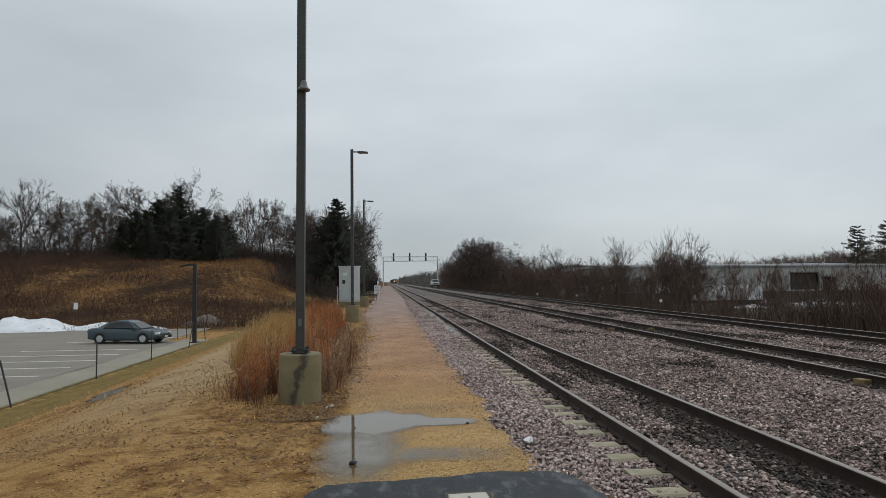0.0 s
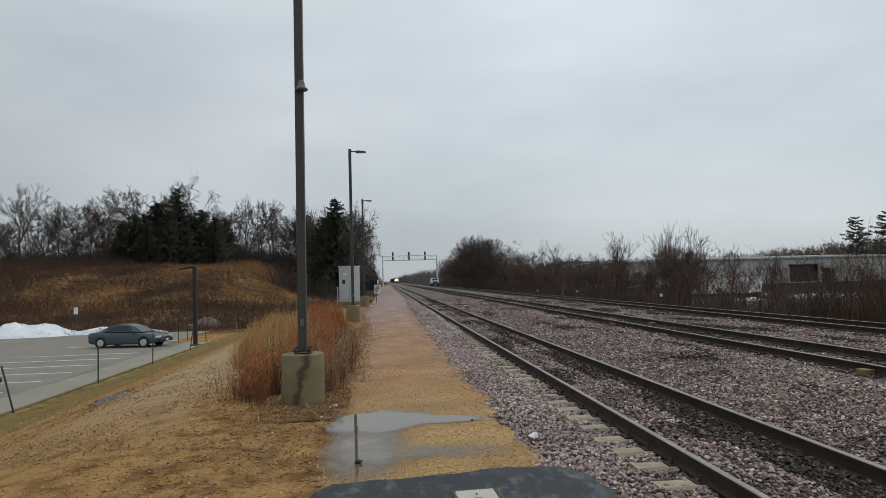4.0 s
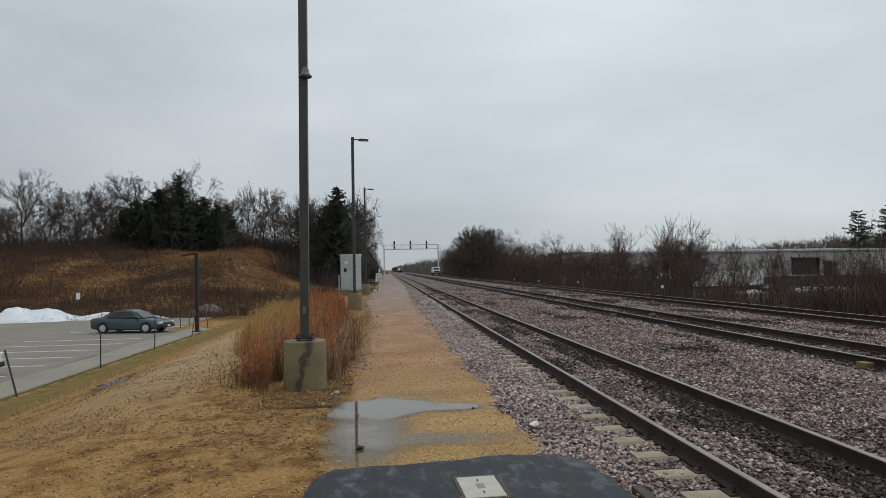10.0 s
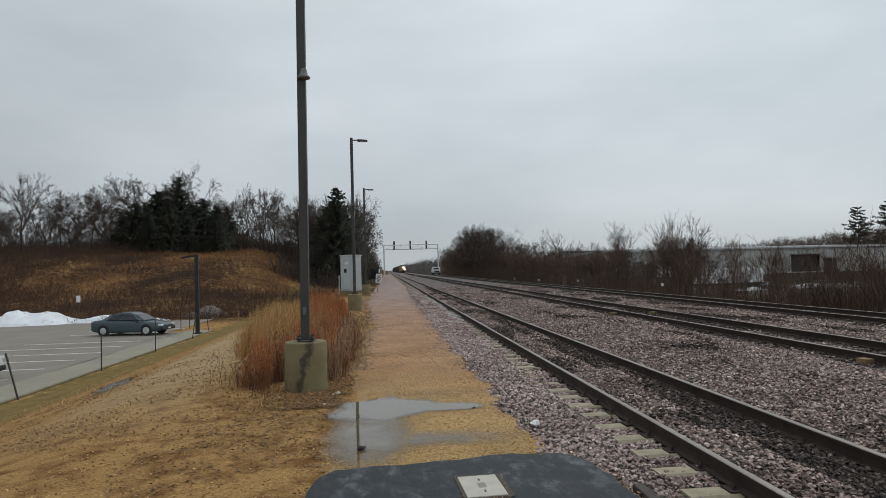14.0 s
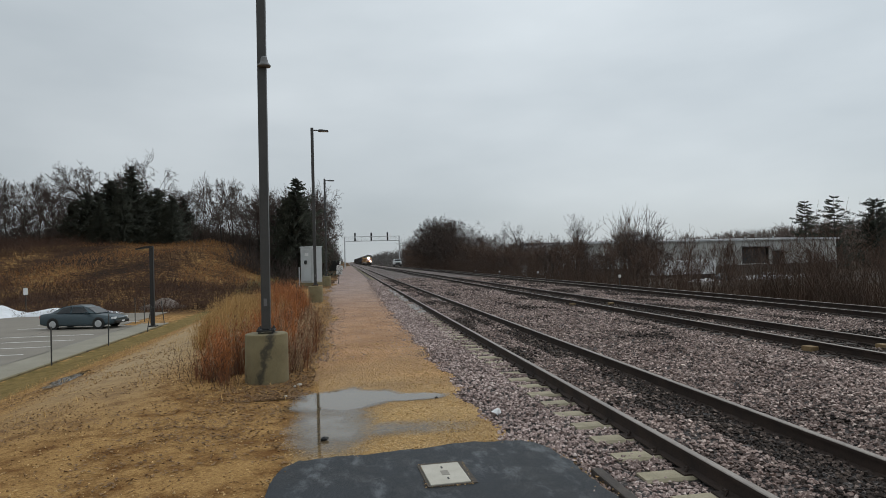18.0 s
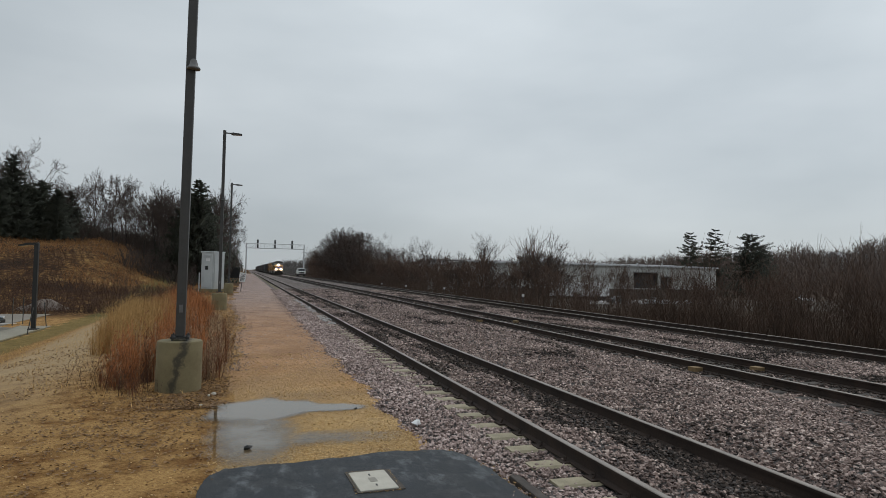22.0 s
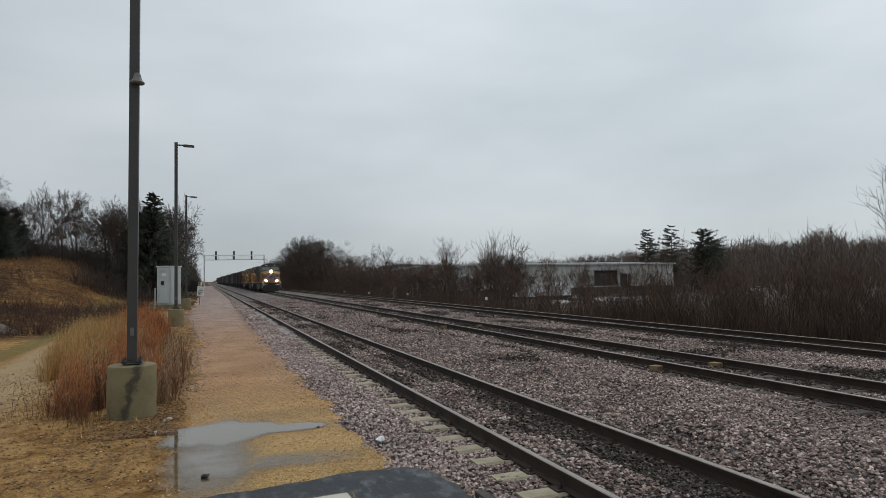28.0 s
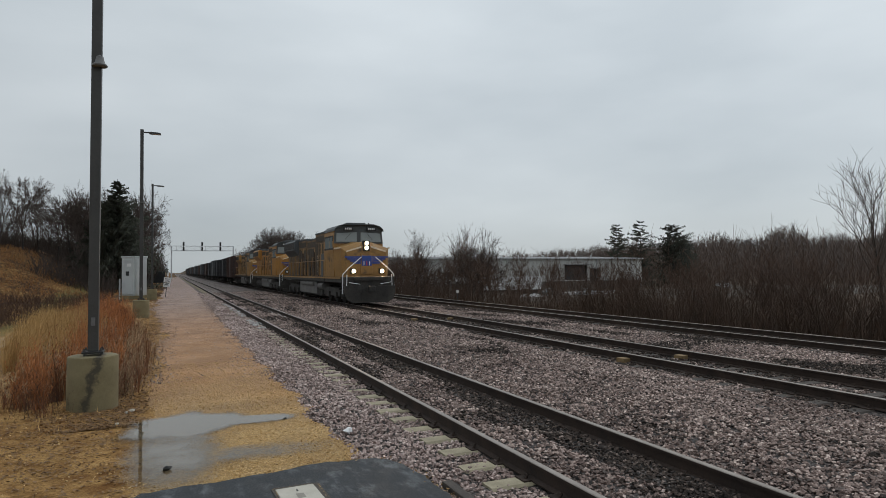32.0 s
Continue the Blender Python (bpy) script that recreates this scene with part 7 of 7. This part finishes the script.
M_LOCOGREY = surface("harbour_grey", (0.05, 0.055, 0.056), (0.1, 0.105, 0.108), 0.6, big=1, fine=10, bump=0.03)
M_SOOT = surface("sooty_steel", (0.01, 0.009, 0.008), (0.062, 0.054, 0.047), 0.75, big=1.5, fine=14, bump=0.3)
M_TANK = surface("dusty_grey_tank", (0.09, 0.085, 0.08), (0.17, 0.16, 0.15), 0.7, big=1.5, fine=14, bump=0.1)
M_DOORS = surface("dusty_yellow_door", (0.16, 0.088, 0.03), (0.34, 0.19, 0.06), 0.55, big=1.1, fine=9, bump=0.05, random_amount=0.25, wear=((0.06, 0.042, 0.027), 1.8, 0.56))
M_SOOTDOOR = surface("sooty_door", (0.018, 0.014, 0.011), (0.075, 0.05, 0.026), 0.7, big=1.6, fine=9, bump=0.05, random_amount=0.3)
M_CREAM = plain("pale_stripe", (0.72, 0.6, 0.45), 0.5)
M_BLUE = surface("blue_emblem", (0.02, 0.05, 0.22), (0.035, 0.08, 0.32), 0.4)
M_RED = surface("red_emblem", (0.4, 0.02, 0.02), (0.55, 0.04, 0.03), 0.4)
M_LAMP = plain("headlight_glow", (1.0, 0.83, 0.62), 0.2, 0.0, 320.0)
M_LAMP.node_tree.nodes["Principled BSDF"].inputs["Emission Color"].default_value = (1.0, 0.72, 0.42, 1)
# Pale glass colour stands in for the sky reflected in the cab windows.
M_PANE = plain("sky_pale_cab_glass", (0.26, 0.29, 0.29), 0.08)


def truck_frame(axles, parent, y0):
    t = part("truck_frame", Geo().box(-1.25, 1.25, y0 - 0.4, y0 + axles * 1.85 - 1.4, 0.55, 0.95, 0.06), M_SOOT, parent)
    for s in (-1, 1):
        part("side_frame", Geo().prism(((y0 - 0.8, 0.45), (y0 + axles * 1.85 - 1.05, 0.45), (y0 + axles * 1.85 - 1.05, 0.8), (y0 + (axles - 1) * 0.92, 1.0), (y0 - 0.8, 0.8)), "x", s * 1.2 - 0.08, s * 1.2 + 0.08), M_SOOT, t)
        for k in range(axles):
            part("wheel", Geo().tube((s * 0.69, y0 + k * 1.85, 0.52), (s * 0.83, y0 + k * 1.85, 0.52), 0.53, 0.51, 22), M_SOOT, t)
            part("journal_box", Geo().box(s * 1.3 - 0.1, s * 1.3 + 0.1, y0 + k * 1.85 - 0.2, y0 + k * 1.85 + 0.2, 0.35, 0.72, 0.04), M_SOOT, t)
    return t


def locomotive(label, paint, lit=True):
    L = 22.3
    e = thing("locomotive", label, "locomotive", TRACKS[1], 0, 0, group="locomotives at the head of the train")
    part("underframe", Geo().box(-1.5, 1.5, 0.75, L - 0.5, 1.28, 1.62, 0.03), M_SOOT, e)
    part("sill_stripe", Geo().box(-1.53, 1.53, 1.2, L - 1.0, 1.5, 1.6), M_YELLOW, e, "thin yellow sill stripe")
    truck_frame(3, e, 3.0)
    truck_frame(3, e, L - 6.9)
    tank = Geo().prism(((-1.4, 0.45), (-1.1, 0.3), (1.1, 0.3), (1.4, 0.45), (1.4, 1.25), (-1.4, 1.25)), "y", 8.2, 14.2)
    part("fuel_tank", tank, M_TANK, e, "dusty grey fuel tank")
    for s in (-1, 1):
        part("air_reservoir", Geo().tube((s * 1.3, 9.0, 1.1), (s * 1.3, 13.2, 1.1), 0.2, 0.2, 12), M_TANK, e)
    # nose and cab
    nose = Geo()
    def ring(y, wb, wt, zs, zp):
        return [(-wb, y, 1.62), (wb, y, 1.62), (wt, y, 2.5), (wt, y, zs), (0.42, y, zp), (-0.42, y, zp), (-wt, y, zs), (-wt, y, 2.5)]
    rings = [ring(1.05, 1.18, 1.2, 3.05, 3.35), ring(1.3, 1.36, 1.42, 3.28, 3.62), ring(2.75, 1.46, 1.52, 3.36, 3.72)]
    k = 8
    nose.add([p for r in rings for p in r], [(j * k + i, j * k + (i + 1) % k, (j + 1) * k + (i + 1) % k, (j + 1) * k + i) for j in range(2) for i in range(k)] + [tuple(range(k))[::-1], tuple(range(2 * k, 3 * k))])
    nz = part("nose", nose, paint, e)
    part("nose_door", Geo().box(-0.36, 0.36, 1.0, 1.06, 1.75, 3.0, 0.02), paint, nz)
    for s in (-1, 1):
        stripe = Geo().add([(s * 0.3, 1.035, 3.4), (s * 1.2, 1.035, 3.12), (s * 1.2, 1.035, 3.04), (s * 0.3, 1.035, 3.3), (s * 0.3, 1.06, 3.4), (s * 1.2, 1.06, 3.12), (s * 1.2, 1.06, 3.04), (s * 0.3, 1.06, 3.3)],
                           [(0, 1, 2, 3), (4, 7, 6, 5), (0, 4, 5, 1), (1, 5, 6, 2), (2, 6, 7, 3), (3, 7, 4, 0)])
        part("nose_stripe", stripe, M_CREAM, nz, "pale chevron stripe")
        part("side_stripe", Geo().box(s * 1.5 - 0.035, s * 1.5 + 0.035, 1.35, 2.7, 3.26, 3.34), M_CREAM, nz)
        wing = Geo()
        for j in range(4):
            wing.box(min(s * 0.34, s * (1.3 - 0.16 * j)), max(s * 0.34, s * (1.3 - 0.16 * j)), 1.0, 1.045, 2.72 - j * 0.115, 2.8 - j * 0.115)
        part("emblem_wing", wing, M_BLUE, nz, "blue wing emblem, plain bars")
    part("emblem_shield", Geo().box(-0.3, 0.3, 0.975, 1.0, 2.25, 2.84, 0.01), M_BLUE, nz)
    for j in (-1, 0, 1):
        part("emblem_bar", Geo().box(j * 0.17 - 0.025, j * 0.17 + 0.025, 0.965, 0.975, 2.27, 2.5), M_WHITE if j else M_RED, nz)
    cabg = Geo().prism(((-1.5, 1.62), (1.5, 1.62), (1.55, 3.7), (1.47, 4.52), (1.05, 4.74), (-1.05, 4.74), (-1.47, 4.52), (-1.55, 3.7)), "y", 2.76, 5.4)
    cb = part("cab", cabg, paint, e)
    part("cab_roof", Geo().prism(((-1.53, 4.36), (-1.5, 4.5), (-1.3, 4.68), (-0.9, 4.79), (0.9, 4.79), (1.3, 4.68), (1.5, 4.5), (1.53, 4.36), (1.49, 4.36), (1.46, 4.47), (1.04, 4.73), (-1.04, 4.73), (-1.46, 4.47), (-1.49, 4.36)), "y", 2.52, 5.4), M_LOCOGREY, e, "dark grey cab roof")
    part("cab_front", Geo().prism(((-1.53, 3.62), (1.53, 3.62), (1.45, 4.5), (1.04, 4.72), (-1.04, 4.72), (-1.45, 4.5)), "y", 2.715, 2.77), M_LOCOGREY, cb, "dark grey windscreen surround")
    for s in (-1, 1):
        part("windscreen", Geo().prism(((s * 0.12, 3.72), (s * 1.4, 3.72), (s * 1.36, 4.24), (s * 0.12, 4.3)), "y", 2.68, 2.72), M_PANE, cb, "cab windscreen with the sky's reflection in its pale colour")
        part("wiper", Geo().tube((s * 0.5, 2.67, 4.25), (s * 0.85, 2.67, 3.85), 0.012, 0.012, 4), M_BLACK, cb)
        nb = part("number_board", Geo().box(s * 0.72 - 0.3, s * 0.72 + 0.3, 2.4, 2.5, 4.4, 4.6, 0.01), M_BLACK, cb)
        for j in range(4):
            part("number_bar", Geo().box(s * 0.72 - 0.2 + j * 0.11, s * 0.72 - 0.13 + j * 0.11, 2.385, 2.398, 4.44, 4.55), M_WHITE, nb)
        for y0, y1 in ((3.0, 3.7), (3.9, 4.9)):
            part("side_window", Geo().box(s * 1.54 - 0.02, s * 1.54 + 0.02, y0, y1, 3.35, 4.0), M_PANE, cb)
        part("cab_door", Geo().box(s * 1.5 - 0.03, s * 1.5 + 0.03, 4.95, 5.38, 1.75, 3.9), paint, cb)
        part("window_band", Geo().box(s * 1.53 - 0.012, s * 1.53 + 0.012, 2.85, 5.2, 3.25, 4.1), M_SOOT, cb, "dark band round the cab windows")
    hl = part("headlight_box", Geo().box(-0.2, 0.2, 0.98, 1.3, 3.12, 3.72, 0.03), M_BLACK, e)
    for z in (3.28, 3.56):
        part("headlight", Geo().tube((0, 0.99, z), (0, 0.965, z), 0.09, 0.09, 18), M_LAMP if lit else M_LAMPCLEAR, hl, "glowing headlight" if lit else "")
    for s in (-1, 1):
        dl = part("ditch_light_housing", Geo().box(s * 0.85 - 0.15, s * 0.85 + 0.15, 0.72, 0.95, 1.78, 2.1, 0.03), M_BLACK, e)
        part("ditch_light", Geo().tube((s * 0.85, 0.725, 1.94), (s * 0.85, 0.7, 1.94), 0.086, 0.086, 18), M_LAMP if lit else M_LAMPCLEAR, dl, "glowing ditch light" if lit else "")
    # hood
    for y0, y1, w, z1 in ((5.4, 8.6, 1.4, 4.42), (8.6, 13.0, 1.12, 4.2), (13.0, 16.2, 1.12, 4.3)):
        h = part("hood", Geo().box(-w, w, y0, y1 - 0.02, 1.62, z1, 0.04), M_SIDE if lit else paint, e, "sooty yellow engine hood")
        nd = int((y1 - y0) / 0.75)
        for s in (-1, 1):
            for j in range(nd):
                ya = y0 + 0.08 + j * (y1 - y0 - 0.1) / nd
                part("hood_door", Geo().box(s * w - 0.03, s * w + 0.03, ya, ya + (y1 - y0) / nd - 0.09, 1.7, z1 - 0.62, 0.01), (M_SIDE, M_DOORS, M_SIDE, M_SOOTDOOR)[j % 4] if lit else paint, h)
                part("door_latch", Geo().box(s * w - 0.045, s * w + 0.045, ya + 0.04, ya + 0.08, 2.2, 2.9), M_SOOT, h)
            part("grille", Geo().box(s * w - 0.03, s * w + 0.03, y0 + 0.25, y1 - 0.3, z1 - 0.52, z1 - 0.14), M_SOOTDOOR, h, "dark louvred grille")
        part("hood_roof", Geo().box(-w - 0.03, w + 0.03, y0, y1 - 0.02, z1, z1 + 0.1, 0.02), M_LOCOGREY, h)
    part("roof_hatch", Geo().box(-1.1, 1.1, 6.2, 8.3, 4.5, 4.62, 0.03), M_LOCOGREY, e, "dark grey roof hatch")
    part("roof_walk", Geo().box(-0.5, 0.5, 8.8, 10.8, 4.3, 4.4, 0.03), M_LOCOGREY, e)
    part("exhaust_stack", Geo().box(-0.35, 0.35, 11, 12, 4.2, 4.5, 0.03), M_SOOT, e)
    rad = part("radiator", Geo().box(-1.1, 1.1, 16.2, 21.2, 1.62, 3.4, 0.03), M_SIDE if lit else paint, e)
    wing = part("radiator_wing", Geo().prism(((-1.1, 3.2), (1.1, 3.2), (1.5, 3.65), (1.5, 4.3), (1.36, 4.42), (-1.36, 4.42), (-1.5, 4.3), (-1.5, 3.65)), "y", 16.2, 21.2), M_LOCOGREY if lit else paint, e, "overhanging radiator section")
    part("radiator_top", Geo().box(-1.3, 1.3, 16.25, 21.15, 4.42, 4.48), M_LOCOGREY, wing)
    for s in (-1, 1):
        for j in range(3):
            part("radiator_grille", Geo().box(s * 1.5 - 0.02, s * 1.5 + 0.02, 16.5 + j * 1.55, 17.9 + j * 1.55, 3.74, 4.24), M_SOOT, wing)
            part("hood_door", Geo().box(s * 1.1 - 0.03, s * 1.1 + 0.03, 16.4 + j * 1.6, 17.85 + j * 1.6, 1.75, 3.15, 0.01), M_SIDE if lit else paint, rad)
        part("letter_bar", Geo().box(s * 1.05 - 0.045, s * 1.05 + 0.045, 9.2, 12.6, 2.75, 2.83), M_RED, e)
        # pipes, boxes and pale patches that break up the long side
        for j in range(7):
            y = 6.2 + j * 1.35
            part("side_pipe", Geo().tube((s * 1.42, y, 1.66), (s * 1.42, y, 2.3 + 0.5 * (j % 3)), 0.035, 0.035, 6), M_SOOT, e)
        # soot streaks, louvres and lifting lugs along the hood
        for j in range(6):
            y = 5.75 + j * 0.45
            part("louvre", Geo().box(s * 1.4 - 0.035, s * 1.4 + 0.035, y, y + 0.2, 3.05, 3.75, 0.01), M_SOOTDOOR, e, "dark louvred opening")
        for j in range(5):
            y = 8.9 + j * 1.45
            part("air_intake", Geo().box(s * 1.12 - 0.045, s * 1.12 + 0.045, y, y + 0.55 + 0.25 * (j % 2), 2.75 + 0.2 * (j % 3), 3.55, 0.01), M_SOOTDOOR, e, "dark recessed air intake")
        part("walkway_edge", Geo().box(s * 1.5 - 0.05, s * 1.5 + 0.05, 5.4, L - 1.0, 1.34, 1.5), M_SOOT, e)
        part("traction_blower", Geo().tube((s * 1.25, 6.3, 1.0), (s * 1.25, 7.7, 1.0), 0.24, 0.24, 12), M_TANK, e)
        part("electrical_box", Geo().box(s * 1.3 - 0.16, s * 1.3 + 0.16, 5.55, 6.6, 1.62, 3.1, 0.03), M_LOCOGREY, e)
        part("data_panel", Geo().box(s * 1.41 - 0.012, s * 1.41 + 0.012, 7.2, 7.9, 1.9, 3.0), M_CREAM, e, "pale weathered panel")
        part("cable_tray", Geo().box(s * 1.45 - 0.06, s * 1.45 + 0.06, 6.0, 20.6, 1.3, 1.42), M_SOOT, e)
    # plough, coupler, steps, rails
    plow = Geo().prism(((-1.5, 0.75), (-1.38, 0.35), (-1.05, 0.14), (1.05, 0.14), (1.38, 0.35), (1.5, 0.75), (1.48, 1.1), (-1.48, 1.1)), "y", 0.28, 0.42)
    part("snow_plough", plow, M_SOOT, e, "black snow plough")
    part("pilot", Geo().box(-1.5, 1.5, 0.42, 0.95, 0.55, 1.62, 0.04), M_SOOT, e)
    part("anticlimber", Geo().box(-0.9, 0.9, 0.3, 0.8, 1.38, 1.6, 0.04), M_SOOT, e)
    c = part("coupler", Geo().box(-0.13, 0.13, -0.15, 0.45, 0.78, 1.05, 0.03), M_SOOT, e)
    part("knuckle", Geo().box(-0.2, 0.16, -0.32, -0.1, 0.74, 1.1, 0.05), M_SOOT, c)
    part("rear_coupler", Geo().box(-0.13, 0.13, L - 0.6, L + 0.15, 0.78, 1.05, 0.03), M_SOOT, e)
    for s in (-1, 1):
        for y in (0.55, L - 0.85):
            for j in range(3):
                part("step", Geo().box(s * 1.3 - 0.22, s * 1.3 + 0.22, y, y + 0.4, 0.45 + j * 0.38, 0.49 + j * 0.38), M_SOOT, e)
        part("grab_rail", Geo().pipe(((s * 0.42, 0.62, 2.75), (s * 1.2, 0.62, 2.1), (s * 1.52, 0.62, 1.75), (s * 1.54, 0.62, 0.65)), 0.028), M_WHITE, e, "white front handrail")
        part("grab_rail", Geo().pipe(((s * 1.33, 0.42, 1.75), (s * 1.36, 0.42, 0.65)), 0.026), M_WHITE, e)
        part("pilot_rail", Geo().pipe(((s * 1.25, 0.3, 1.3), (s * 0.6, 0.26, 1.2)), 0.02), M_WHITE, e)
        part("handrail", Geo().pipe(((s * 1.48, 5.6, 2.65), (s * 1.48, L - 1.2, 2.65)), 0.02), M_YELLOW, e)
        for j in range(12):
            y = 5.7 + j * 1.33
            part("stanchion", Geo().tube((s * 1.48, y, 1.6), (s * 1.48, y, 2.65), 0.018, 0.018, 5), M_YELLOW, e)
    for j in (-0.7, 0.7):
        part("rear_post", Geo().pipe(((j, L - 0.75, 1.6), (j, L - 0.75, 2.7)), 0.025), M_WHITE, e)
    part("roof_unit", Geo().box(-0.6, 0.6, 3.2, 4.1, 4.78, 4.92, 0.05), M_LOCOGREY, e)
    part("antenna", Geo().tube((0.9, 3.6, 4.6), (0.9, 3.6, 4.95), 0.04, 0.03, 6), M_SOOT, e)
    part("horn", Geo().tube((0.4, 5.0, 4.72), (0.4, 4.4, 4.74), 0.05, 0.11, 8), M_SOOT, e)
    part("beacon", Geo().tube((-0.5, 4.2, 4.66), (-0.5, 4.2, 4.86), 0.1, 0.08, 8), M_SOOT, e)
    return e


def boxcar_kit(mats, tall):
    L = 16.4
    kit = {}
    kit["body"] = Geo().box(-1.5, 1.5, 0.5, L - 0.5, 1.1, tall, 0.04).mesh("body", mats)
    kit["roof"] = Geo().prism(((-1.55, tall), (0, tall + 0.22), (1.55, tall)), "y", 0.45, L - 0.45).mesh("roof", M_TANK)
    for k, s in enumerate((-1, 1)):
        edge = [(0.7, 1.505)]
        for j in range(13):
            y = 1.0 + j * 1.2
            edge += [(y - 0.07, 1.505), (y - 0.05, 1.58), (y + 0.05, 1.58), (y + 0.07, 1.505)]
        edge += [(L - 0.7, 1.505), (L - 0.7, 1.45), (0.7, 1.45)]
        kit["ribbed_side" + str(k)] = Geo().prism([(s * u, y) for y, u in edge], "z", 1.15, tall - 0.05).mesh("ribbed_side", mats)
    kit["underframe"] = Geo().box(-0.5, 0.5, 0.0, L, 0.8, 1.1).mesh("underframe", M_SOOT)
    for k, s in enumerate((-1, 1)):
        kit["door" + str(k)] = Geo().box(s * 1.56 - 0.04, s * 1.56 + 0.04, L / 2 - 1.5, L / 2 + 1.5, 1.15, tall - 0.15, 0.02).mesh("door", mats)
    lad = Geo()
    for j in range(8):
        lad.box(-1.68, -1.64, 0.6, 1.0, 1.2 + j * 0.36, 1.23 + j * 0.36)
    lad.box(-1.68, -1.64, 0.58, 0.62, 1.1, tall).box(-1.68, -1.64, 1.0, 1.04, 1.1, tall)
    kit["ladder"] = lad.mesh("ladder", M_SOOT)
    for k, y in enumerate((1.6, L - 3.4)):
        b = Geo()
        for s in (-1, 1):
            b.prism(((y - 0.45, 0.4), (y + 2.25, 0.4), (y + 2.25, 0.7), (y + 1.2, 0.92), (y + 0.6, 0.92), (y - 0.45, 0.7)), "x", s * 1.05 - 0.07, s * 1.05 + 0.07)
        kit["truck_frame" + str(k)] = b.mesh("truck_frame", M_SOOT)
        for j in (0, 1):
            w = Geo()
            for s in (-1, 1):
                w.tube((s * 0.69, y + j * 1.78, 0.44), (s * 0.83, y + j * 1.78, 0.44), 0.44, 0.42, 18)
            w.tube((-0.7, y + j * 1.78, 0.44), (0.7, y + j * 1.78, 0.44), 0.08, 0.08, 8)
            kit["wheelset" + str(k) + str(j)] = w.mesh("wheelset", M_SOOT)
    return kit


CAR_PAINTS = (surface("dark_brown_car_paint", (0.04, 0.02, 0.015), (0.085, 0.045, 0.034), 0.7, big=0.7, fine=9, bump=0.05),
              surface("sooty_black_car_paint", (0.02, 0.02, 0.022), (0.05, 0.05, 0.054), 0.7, big=0.7, fine=9, bump=0.05),
              surface("slate_grey_car_paint", (0.07, 0.075, 0.08), (0.14, 0.145, 0.15), 0.7, big=0.7, fine=9, bump=0.05))
KITS = [boxcar_kit(CAR_PAINTS[0], 4.55), boxcar_kit(CAR_PAINTS[1], 4.5), boxcar_kit(CAR_PAINTS[2], 4.7)]
CAR_LABELS = ("dark brown boxcar with ribbed sides", "sooty black ribbed freight car", "slate grey freight car with ribbed sides")


def freight_car(k):
    e = thing("freight_car", CAR_LABELS[k], "freight car", TRACKS[1], group="freight cars of the train")
    for nm, me in KITS[k].items():
        part(nm.rstrip("01"), me, None, e)
    return e


# each vehicle of the train and how far its front stands behind the leading coupler
TRAIN = [(locomotive("faded yellow diesel locomotive with glowing headlights", M_YELLOW), 0.0, 0),
         (locomotive("orange yellow diesel locomotive second in the train", M_ORANGE, False), 22.9, 0),
         (locomotive("yellow diesel locomotive third in the train", M_YELLOW, False), 45.8, 0)]
for i in range(24):
    TRAIN.append((freight_car((0, 1, 1, 2, 1, 0, 1, 2)[i % 8]), 68.7 + 17.0 * i, 0))


# ---- what moves ----
# time and the place of the leading coupler along the track
RUN = ((0.0, 640.0), (6.0, 525.5), (13.0, 393.0), (19.0, 280.0), (23.0, 204.5), (28.0, 109.0), (32.0, 34.3))


def motions():
    for ob, back, turn in TRAIN:
        walk(ob, [(t, pose(TRACKS[1], y + back, 0, 0, 0, turn)) for t, y in RUN])


motions()
